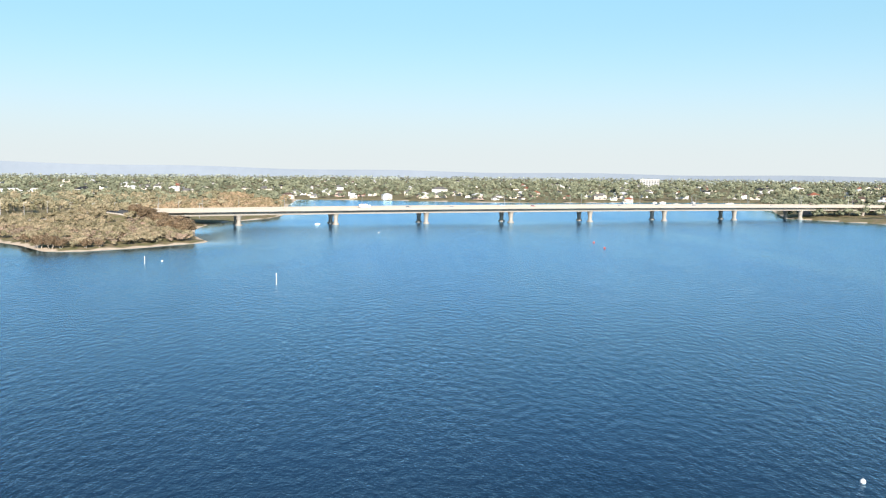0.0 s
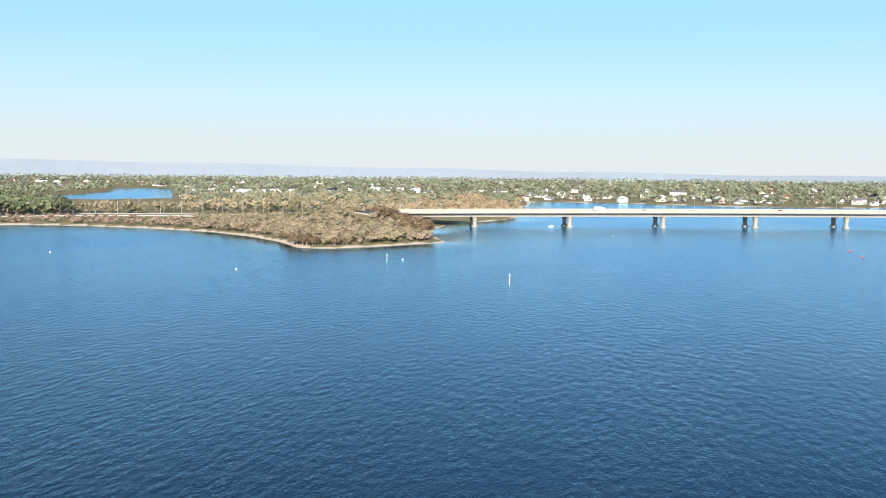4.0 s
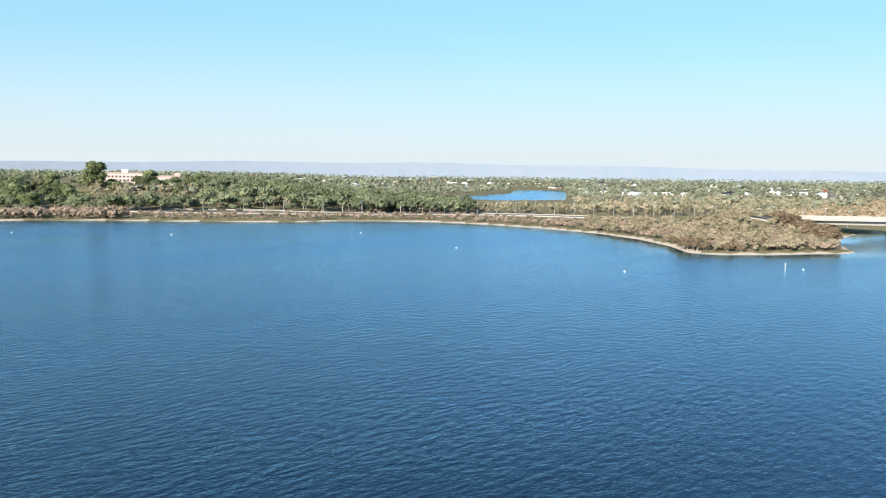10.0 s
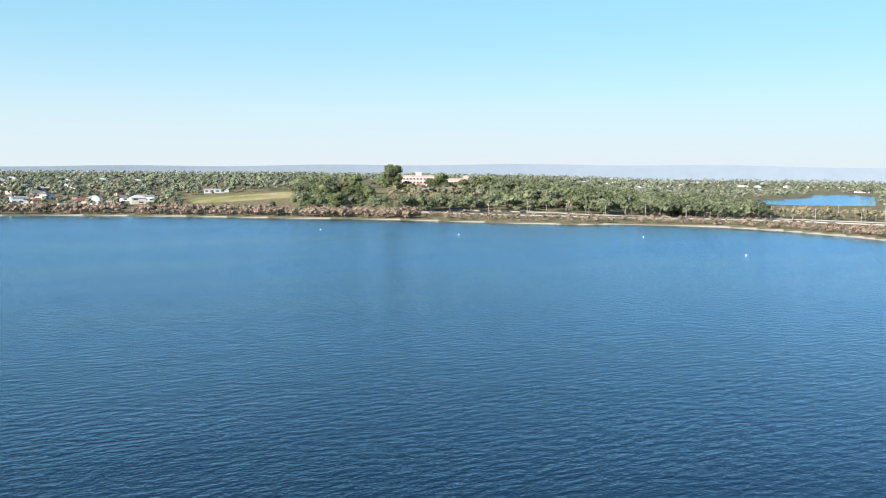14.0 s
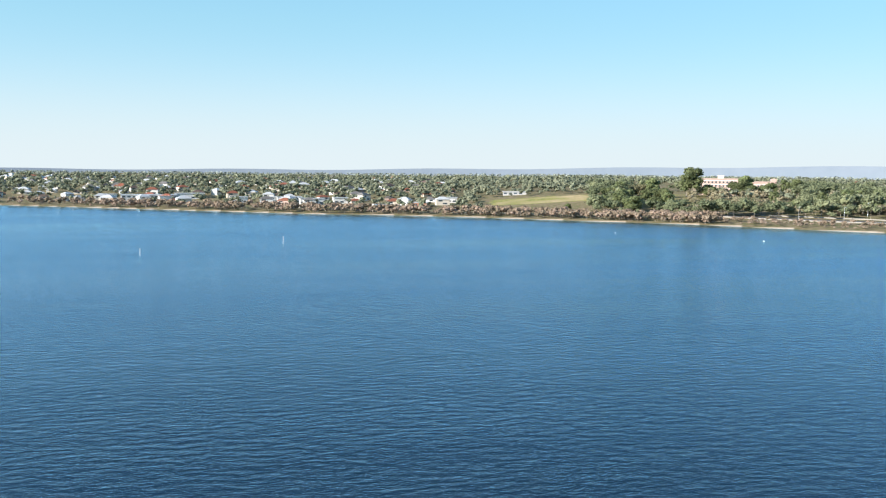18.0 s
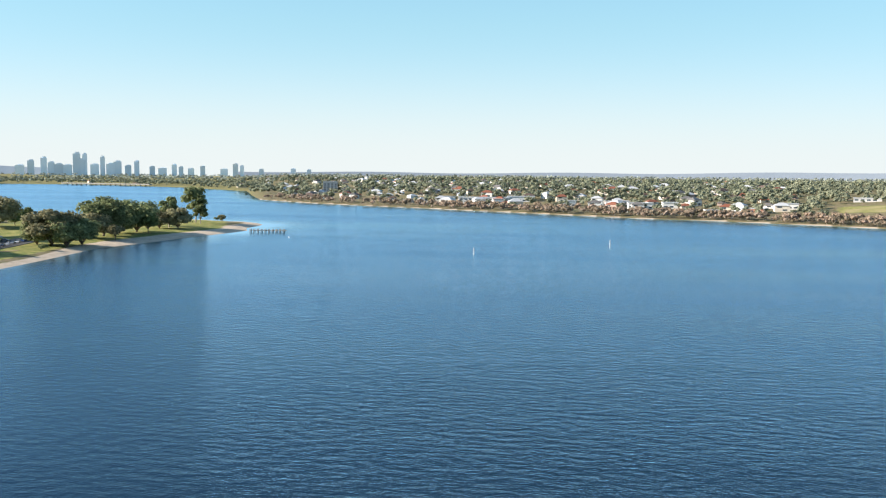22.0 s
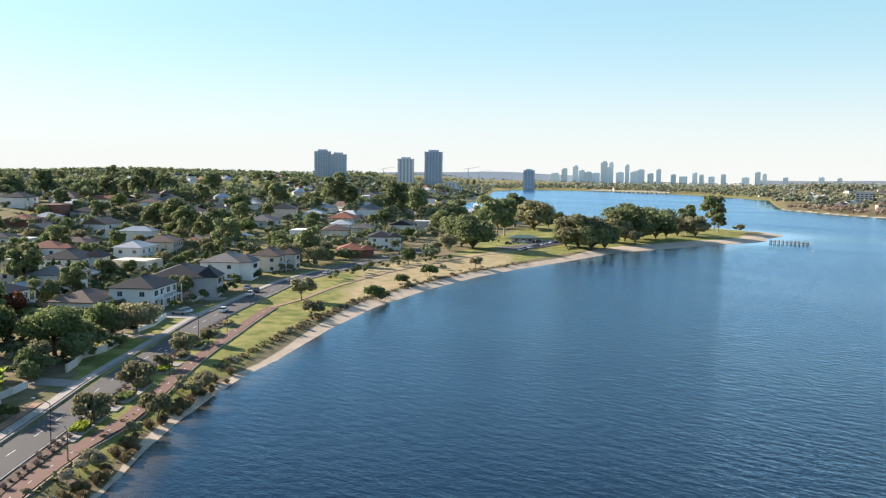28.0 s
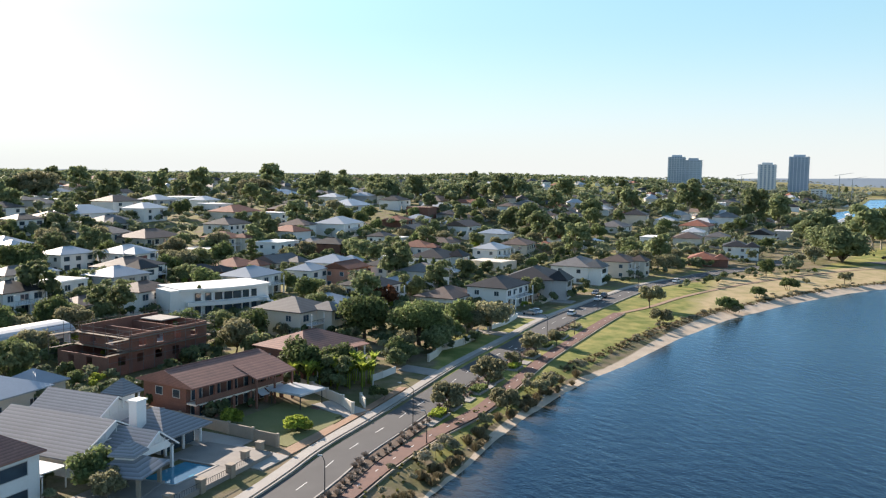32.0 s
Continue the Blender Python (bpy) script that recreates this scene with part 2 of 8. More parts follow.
# the river's edge, as (azimuth, distance) going round, placed to fit the camera's view
SHORE_A = [(-60, 700), (-45, 760), (-34, 810), (-26.8, 850), (-22.5, 888), (-21.3, 905), (-20.4, 1120), (-19.6, 1370),
           (-13.2, 1320), (-7.9, 1240), (-2.4, 1220), (3.1, 1270), (9.4, 1300), (10.0, 1080), (10.4, 830), (11.4, 775),
           (14.0, 725), (15.0, 695), (15.8, 640), (15.8, 575), (14.9, 524), (17.2, 508), (19.2, 493), (22.7, 479), (24.6, 486)]
SHORE_B = [(25.7, 525), (27.5, 570), (30.1, 618), (33.7, 662), (37.2, 699), (40.6, 724), (44, 733), (47.1, 733),
           (50.0, 712), (56.5, 728), (60, 744), (62.7, 757), (67.7, 768), (74.8, 802), (82.2, 838), (85.6, 845),
           (93.0, 915), (99.8, 1010), (103.3, 1068), (107.0, 1145), (110.4, 1284), (110.9, 1500), (111.2, 1810)]
SHORE_C = [(115.4, 2170), (120.6, 2500), (124.5, 2560), (126.5, 2540), (128.2, 2300), (128.6, 1800), (128.7, 1520), (129.6, 1350), (131.6, 1200), (133.6, 1110),
           (133.0, 1030), (130.8, 950), (126, 890), (120, 820), (115, 770), (112, 730), (110.6, 716), (110.2, 690), (111.3, 650)]
SHORE_D = [(111.2, 625), (112.2, 606), (114.4, 572), (116.5, 539), (120.2, 496), (123.3, 437), (126.6, 393), (129.1, 362),
           (132.2, 321), (135.9, 275), (138.7, 238), (140.9, 211), (142.2, 198), (144.0, 185), (145.7, 172), (148.6, 150), (150.4, 137), (152.0, 125), (154.7, 112),
           (162, 90), (172, 71), (185, 58), (205, 48), (225, 46), (250, 53), (270, 72), (285, 110), (293, 170)]
LAGOON = [(39.8, 1430), (39.6, 1350), (36.5, 1265), (32.3, 1325), (32.2, 1800), (32.6, 2090), (35.5, 2060), (36.0, 1750)]
FAR_LAKE = [(127, 3300), (133, 2700), (137, 2750), (137, 3300), (131, 3700), (124, 3900), (119, 3600)]
RIVER = SHORE_A + SHORE_B + SHORE_C + SHORE_D


def outline(spots):
    return np.array([polar(a, r) for a, r in spots])


def signed(px, py, poly):
    """Metres inside (+) or outside (-) a closed outline."""
    best = np.full(px.shape, 1e9)
    inside = np.zeros(px.shape, bool)
    n = len(poly)
    for i in range(n):
        ax, ay = poly[i]
        bx, by = poly[(i + 1) % n]
        dx, dy = bx - ax, by - ay
        k = np.clip(((px - ax) * dx + (py - ay) * dy) / (dx * dx + dy * dy + 1e-9), 0, 1)
        best = np.minimum(best, (px - ax - k * dx) ** 2 + (py - ay - k * dy) ** 2)
        cross = (ay > py) != (by > py)
        with np.errstate(divide="ignore", invalid="ignore"):
            inside ^= cross & (px < dx * (py - ay) / (dy if dy else 1e-9) + ax)
    return np.where(inside, 1, -1) * np.sqrt(best)


POLYS = [outline(RIVER), outline(LAGOON), outline(FAR_LAKE)]


def inland(px, py):
    """Metres from the nearest water; negative in it."""
    return -np.maximum.reduce([signed(px, py, p) for p in POLYS])


def ramp(v, a, b):
    k = np.clip((v - a) / (b - a), 0, 1)
    return k * k * (3 - 2 * k)


def height(px, py):
    """Height of the ground over the river, and metres inland."""
    px, py = np.asarray(px, float), np.asarray(py, float)
    d = inland(px, py)
    az = np.degrees(np.arctan2(-px, py))
    az = np.where(az < -90, az + 360, az)
    r = np.hypot(px, py)
    z = np.where(d < 0, np.maximum(d * 0.12, -2.5), 1.3 * ramp(d, -1, 10) + 1.3 * ramp(d, 8, 40))
    # west bank: a shelf with the shore road, then the hill of houses
    w = ramp(az, 119, 141)
    z = z + w * np.where(d > 0, 2.0 * ramp(d, 30, 130) + 15 * ramp(d, 155, 350) + 9 * ramp(d, 330, 700), 0)
    z = z + 9 * ramp(az, 134.3, 138) * ramp(r, 700, 1150) * ramp(d, 20, 90) * (1 - ramp(az, 150, 160))
    z = z + 11 * ramp(az, 129.0, 132) * ramp(r, 1260, 1480) * ramp(d, 10, 70) * (1 - ramp(az, 136, 140))
    # bank that carries the freeway to the bridge
    z = z + 8.5 * np.exp(-((px + 243) ** 2 + (py - 640) ** 2) / (2 * 26.0 ** 2)) * ramp(d, 2, 30)
    # college hill and the slopes north of it
    c = ramp(az, 44, 54) * (1 - ramp(az, 66, 76))
    z = z + c * np.where(d > 0, 13 * ramp(d, 30, 240), 0)
    n = ramp(az, 64, 76) * (1 - ramp(az, 108, 112))
    z = z + n * np.where(d > 0, 10 * ramp(d, 40, 330), 0)
    # dry hill by the bridge
    z = z + 9 * np.exp(-(((az - 13.5) / 3.0) ** 2 + ((r - 980) / 120) ** 2)) * (d > 0) * ramp(d, 0, 40)
    z = z + np.where(d > 0, 5 * ramp(d, 100, 500) * (1 - w), 0)
    return z, d


def ground_at(x, y):
    return float(height(np.array([x]), np.array([y]))[0][0])


# ---- ground: one sheet to the horizon, dipping under the river ----
def ground_sheet():
    azs = np.concatenate([np.arange(-32, 108, 0.5), np.arange(108, 184, 0.3), np.arange(184, 328, 4.0)])
    rs = np.concatenate([[20], np.geomspace(40, 4950, 290)])
    n, k = len(azs), len(rs)
    A, R = np.meshgrid(azs, rs, indexing="ij")
    X, Y = polar(A, R)
    Z, d = height(X, Y)
    rough = 0.25 * np.sin(X * 0.11 + np.cos(Y * 0.07) * 2) * np.sin(Y * 0.093 + 1.3) * np.clip((d - 30) / 60, 0, 1)
    Z = Z + rough
    Z[:, 0] = -3.0
    me = bpy.data.meshes.new("ground")
    ii, jj = np.meshgrid(np.arange(n), np.arange(k - 1), indexing="ij")
    i2 = (ii + 1) % n
    f = np.stack([ii * k + jj, ii * k + jj + 1, i2 * k + jj + 1, i2 * k + jj], -1).reshape(-1, 4)
    co = np.stack([X, Y, Z], -1).reshape(-1, 3)
    me.vertices.add(len(co))
    me.vertices.foreach_set("co", co.astype(np.float32).ravel())
    me.loops.add(len(f) * 4)
    me.loops.foreach_set("vertex_index", f[:, ::-1].astype(np.int32).ravel())
    me.polygons.add(len(f))
    me.polygons.foreach_set("loop_start", np.arange(0, len(f) * 4, 4, dtype=np.int32))
    me.polygons.foreach_set("use_smooth", np.ones(len(f), bool))
    me.update(calc_edges=True)
    # what covers the ground: sand by the water, mown grass, dry grass
    west = ramp(A, 110.5, 113) * (1 - ramp(A, 150, 153))
    beach = 2.0 - 1.2 * ramp(A, 138, 143) + (5.0 - 3.6 * ramp(A, 134, 144)) * west + 2.5 * ramp(A, 15, 18) * (1 - ramp(A, 44, 52)) + 11 * ramp(A, 110, 111.5) * (1 - ramp(A, 119, 124)) * (R < 760)
    sand = (1 - ramp(d, beach * 0.6, beach * 1.25)) * (1 - ramp(R, 1250, 1400))
    park = ramp(A, 112, 113) * (1 - ramp(A + (R - 430) * 0.02, 129, 132)) * ramp(d, 9, 16)
    reserve = ramp(A, 125, 129) * (1 - ramp(A, 153, 156)) * ramp(d, 7 - 5 * ramp(A, 140, 146), 10 - 6 * ramp(A, 140, 146)) * (1 - ramp(d, 38, 46))
    field = ramp(A, 67.2, 68.2) * (1 - ramp(A, 74, 75)) * ramp(R, 935, 950) * (1 - ramp(R, 1005, 1020))
    slope = ramp(A, 60, 61) * (1 - ramp(A, 65, 66)) * ramp(R, 880, 900) * (1 - ramp(R, 1060, 1080))
    garden = ramp(A, 134, 138) * ramp(d, 44, 50)
    lawn = np.clip(park + reserve * 0.9 + field * 0.85 + slope * 0.45 + garden * 0.45 + 0.5 * ramp(R, 1200, 1400) * ramp(A, 106, 112), 0, 1)
    dry = np.clip(field * 0.55 + reserve * (0.12 + 0.88 * (1 - ramp(A, 134, 140))) + ramp(A, 9, 11) * (1 - ramp(A, 15, 17)) * ramp(R, 850, 900) * (1 - ramp(R, 1100, 1200)), 0, 1)
    for name, v in (("sand", sand), ("lawn", lawn), ("dry", dry)):
        at = me.attributes.new(name, "FLOAT", "POINT")
        at.data.foreach_set("value", v.astype(np.float32).ravel())
    me.materials.append(ground_material())
    return tagged(new("ground", me), "river banks of sand, grass and scrubby soil", "ground", kind="structure")


def ground_material():
    m = bpy.data.materials.new("ground_cover")
    m.use_nodes = True
    n, l = m.node_tree.nodes, m.node_tree.links
    b = n["Principled BSDF"]
    geo = n.new("ShaderNodeNewGeometry")

    def noise_tex(scale, detail=4):
        t = n.new("ShaderNodeTexNoise")
        l.new(geo.outputs["Position"], t.inputs["Vector"])
        t.inputs["Scale"].default_value, t.inputs["Detail"].default_value = scale, detail
        return t.outputs["Fac"]

    def blend(c1, c2, fac):
        x = n.new("ShaderNodeMix")
        x.data_type = "RGBA"
        for i, c in ((6, c1), (7, c2)):
            if isinstance(c, tuple):
                x.inputs[i].default_value = (*c, 1)
            else:
                l.new(c, x.inputs[i])
        l.new(fac, x.inputs[0])
        return x.outputs[2]

    def spread(v, lo, hi):
        r = n.new("ShaderNodeMapRange")
        r.inputs[1].default_value, r.inputs[2].default_value = lo, hi
        l.new(v, r.inputs[0])
        return r.outputs[0]

    def mask(name, wobble, amount=0.5):
        at = n.new("ShaderNodeAttribute")
        at.attribute_name = name
        s = n.new("ShaderNodeMath")
        s.operation = "MULTIPLY_ADD"
        s.inputs[1].default_value, s.inputs[2].default_value = amount, -amount / 2
        l.new(wobble, s.inputs[0])
        a2 = n.new("ShaderNodeMath")
        l.new(at.outputs["Fac"], a2.inputs[0])
        l.new(s.outputs[0], a2.inputs[1])
        return spread(a2.outputs[0], 0.38, 0.62)

    big, mid, fine = noise_tex(0.03), noise_tex(0.22), noise_tex(2.5)
    soil = blend((0.22, 0.175, 0.115), (0.13, 0.13, 0.06), spread(mid, 0.4, 0.6))
    grass = blend((0.13, 0.165, 0.045), (0.3, 0.275, 0.1), spread(mid, 0.35, 0.65))
    straw = blend((0.42, 0.33, 0.2), (0.29, 0.26, 0.13), spread(mid, 0.42, 0.68))
    sand = blend((0.56, 0.47, 0.37), (0.44, 0.36, 0.28), spread(mid, 0.35, 0.65))
    col = blend(soil, grass, mask("lawn", mid, 0.6))
    col = blend(col, straw, mask("dry", big, 0.9))
    col = blend(col, sand, mask("sand", mid, 0.35))
    hs = n.new("ShaderNodeHueSaturation")
    l.new(col, hs.inputs["Color"])
    v = n.new("ShaderNodeMapRange")
    v.inputs[3].default_value, v.inputs[4].default_value = 0.75, 1.25
    l.new(fine, v.inputs[0])
    l.new(v.outputs[0], hs.inputs["Value"])
    l.new(hs.outputs[0], b.inputs["Base Color"])
    b.inputs["Roughness"].default_value = 0.95
    b.inputs["Specular IOR Level"].default_value = 0.1
    bp = n.new("ShaderNodeBump")
    bp.inputs["Strength"].default_value, bp.inputs["Distance"].default_value = 0.5, 0.08
    l.new(fine, bp.inputs["Height"])
    l.new(bp.outputs[0], b.inputs["Normal"])
    return m


def water_material():
    m = bpy.data.materials.new("river_water")
    m.use_nodes = True
    n, l = m.node_tree.nodes, m.node_tree.links
    geo = n.new("ShaderNodeNewGeometry")

    def tex(scale, detail, stretch=1.0, turn=0.0, rough=0.5):
        mp = n.new("ShaderNodeMapping")
        mp.inputs["Rotation"].default_value = (0, 0, radians(turn))
        mp.inputs["Scale"].default_value = (1.0, stretch, 1.0)
        l.new(geo.outputs["Position"], mp.inputs["Vector"])
        t = n.new("ShaderNodeTexNoise")
        l.new(mp.outputs[0], t.inputs["Vector"])
        t.inputs["Scale"].default_value, t.inputs["Detail"].default_value, t.inputs["Roughness"].default_value = scale, detail, rough
        return t.outputs["Fac"]

    def span(v, a, b, c, d):
        r = n.new("ShaderNodeMapRange")
        for i, q in enumerate((a, b, c, d)):
            r.inputs[i + 1].default_value = q
        l.new(v, r.inputs[0])
        return r.outputs[0]

    def math2(op, a, b):
        k = n.new("ShaderNodeMath")
        k.operation = op
        for i, q in enumerate((a, b)):
            if isinstance(q, float):
                k.inputs[i].default_value = q
            else:
                l.new(q, k.inputs[i])
        return k.outputs[0]

    ripple, chop, swell = tex(2.6, 4, 0.55, 25), tex(0.62, 3, 0.45, 12), tex(0.09, 2, 0.5, 20)
    lanes = tex(0.011, 5, 0.22, 62, 0.6)
    at = n.new("ShaderNodeAttribute")
    at.attribute_name = "lee"
    wind = math2("MULTIPLY", span(lanes, 0.38, 0.6, 0.6, 1.1), math2("SUBTRACT", 1.0, at.outputs["Fac"]))
    last = None
    for h, d in ((swell, 0.15), (chop, 0.34), (ripple, 0.13)):
        bp = n.new("ShaderNodeBump")
        l.new(wind, bp.inputs["Strength"])
        bp.inputs["Distance"].default_value = d
        l.new(h, bp.inputs["Height"])
        if last:
            l.new(last, bp.inputs["Normal"])
        last = bp.outputs[0]
    mix = n.new("ShaderNodeMix")
    mix.data_type = "RGBA"
    mix.inputs[6].default_value, mix.inputs[7].default_value = (0.004, 0.012, 0.024, 1), (0.006, 0.018, 0.036, 1)
    l.new(span(tex(0.02, 4, 0.4, 50), 0.35, 0.65, 0.0, 1.0), mix.inputs[0])
    deep, gloss, fres, ms = n.new("ShaderNodeBsdfDiffuse"), n.new("ShaderNodeBsdfGlossy"), n.new("ShaderNodeFresnel"), n.new("ShaderNodeMixShader")
    bed, sandy = n.new("ShaderNodeMix"), n.new("ShaderNodeAttribute")
    bed.data_type, sandy.attribute_name = "RGBA", "shoal"
    bed.inputs[7].default_value = (0.085, 0.068, 0.042, 1)
    l.new(sandy.outputs["Fac"], bed.inputs[0])
    l.new(mix.outputs[2], bed.inputs[6])
    l.new(bed.outputs[2], deep.inputs["Color"])
    # blue put into the reflection itself, in place of a bluer sky
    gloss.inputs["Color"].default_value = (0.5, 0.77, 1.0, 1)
    l.new(span(wind, 0.0, 1.1, 0.03, 0.21), gloss.inputs["Roughness"])
    fres.inputs["IOR"].default_value = 1.45
    for node in (deep, gloss, fres):
        l.new(last, node.inputs["Normal"])
    l.new(math2("MINIMUM", math2("MULTIPLY", math2("POWER", fres.outputs[0], 1.48), 1.85), 1.0), ms.inputs[0])
    l.new(deep.outputs[0], ms.inputs[1])
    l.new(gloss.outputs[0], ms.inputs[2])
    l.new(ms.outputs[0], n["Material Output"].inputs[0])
    return m


ground_sheet()


def water_sheet():
    """The river's face, with the lee under its banks where the wind leaves it smooth."""
    azs = np.concatenate([np.arange(-32, 110, 1.0), np.arange(110, 184, 0.4), np.arange(184, 328, 6.0)])
    rs = np.geomspace(30, 4980, 170)
    n, k = len(azs), len(rs)
    A, R = np.meshgrid(azs, rs, indexing="ij")
    X, Y = polar(A, R)
    d = -inland(X, Y)
    wide = 2.5 + 6.5 * ramp(A, 138, 144)
    shoal = 0.75 * (1 - ramp(d, -0.5, wide * (1 + 0.4 * np.sin(X * 0.21) * np.sin(Y * 0.17)))) * ramp(A, 108, 112)
    far = ramp(R, 380, 520) * (1 - ramp(A, 112, 118))
    lee = 0.94 * far * (1 - ramp(d, 4, 48)) + 0.35 * (1 - far) * (1 - ramp(d, 2, 14))
    ii, jj = np.meshgrid(np.arange(n), np.arange(k - 1), indexing="ij")
    i2 = (ii + 1) % n
    f = np.stack([ii * k + jj, i2 * k + jj, i2 * k + jj + 1, ii * k + jj + 1], -1).reshape(-1, 4)
    co = np.stack([X, Y, np.zeros_like(X)], -1).reshape(-1, 3)
    faces = [tuple(q[::-1]) for q in f.tolist()] + [tuple(i * k for i in range(n))]
    me = bpy.data.meshes.new("water")
    me.from_pydata(co.tolist(), [], faces)
    for nm, v in (("lee", lee), ("shoal", shoal)):
        me.attributes.new(nm, "FLOAT", "POINT").data.foreach_set("value", v.astype(np.float32).ravel())
    me.update()
    me.materials.append(water_material())
    if me.polygons[0].normal.z < 0:
        me.flip_normals()
    return tagged(new("water", me), "wind-rippled blue river water", "water", kind="structure")


water_sheet()


def smooth_line(pts, step=3.0):
    p = [Vector((*q, 0)) for q in pts]
    out = []
    for i in range(len(p) - 1):
        a, b, c, d = p[max(i - 1, 0)], p[i], p[i + 1], p[min(i + 2, len(p) - 1)]
        m = max(2, int((c - b).length / step))
        for j in range(m):
            t = j / m
            out.append(0.5 * (2 * b + (c - a) * t + (2 * a - 5 * b + 4 * c - d) * t * t + (3 * b - a - 3 * c + d) * t ** 3))
    out.append(p[-1])
    return out


def strip(name, pts, half, lift, mat, label, category, kind="structure", shift=0.0, deep=0.5, step=3.0):
    """A band of paving that follows the ground along a line."""
    line = smooth_line(pts, step)
    left, right = [], []
    for i, p in enumerate(line):
        t = (line[min(i + 1, len(line) - 1)] - line[max(i - 1, 0)]).normalized()
        nrm = Vector((-t.y, t.x, 0))
        mid = p + nrm * shift
        z = ground_at(mid.x, mid.y) + lift
        for side, s in ((left, shift + half), (right, shift - half)):
            q = p + nrm * s
            side.append((q.x, q.y, z))
    g = Geo()
    n = len(line)
    low = lambda q: (q[0], q[1], q[2] - deep)
    for i in range(n - 1):
        g.face([right[i], right[i + 1], left[i + 1], left[i]])
        g.face([low(right[i]), low(right[i + 1]), right[i + 1], right[i]])
        g.face([left[i], left[i + 1], low(left[i + 1]), low(left[i])])
    return tagged(part(name, g, mat), label, category, kind=kind)


ROAD = [(30, -48), (10, -66), (-10, -85), (-32, -107), (-42, -118), (-54, -129.4), (-69.5, -144.5), (-85.5, -160), (-111, -182),
        (-134, -202), (-164, -224), (-200, -249), (-228, -263), (-262, -279), (-304, -293), (-338, -311), (-372, -334)]
PATHWAY = [(-15, -82), (-37, -103), (-46.3, -112), (-58, -122), (-71.4, -132), (-85, -144.5), (-105, -163.5), (-128, -183), (-146, -198), (-160, -209)]
strip("road", ROAD, 3.3, 0.14, M_ASPHALT, "grey asphalt shore road", "road")
for s in (3.42, -3.42):
    strip("kerb", ROAD, 0.12, 0.26, M_PAVE, "pale concrete kerb along the shore road", "kerb", shift=s)
strip("pavement", ROAD[:13], 0.85, 0.2, M_PAVE, "pale concrete footpath beside the houses", "footpath", shift=4.75)
strip("verge", ROAD[4:7], 0.75, 0.17, surf("orange_paving", (0.36, 0.22, 0.14), (0.27, 0.165, 0.11), 0.9, 0.5, 5, 0.01), "orange brick verge beside the footpath", "verge", shift=6.65)
strip("pavement", PATHWAY, 1.45, 0.16, M_BRICKPATH, "red brick shared path by the river", "path")


# ---- the road bridge over the river ----
BA, BD = Vector((-84, 686, 0)), Vector((0.9457, 0.3250, 0))
BN = Vector((-0.3250, 0.9457, 0))


def along(u, v, z):
    p = BA + BD * u + BN * v
    return (p.x, p.y, z)


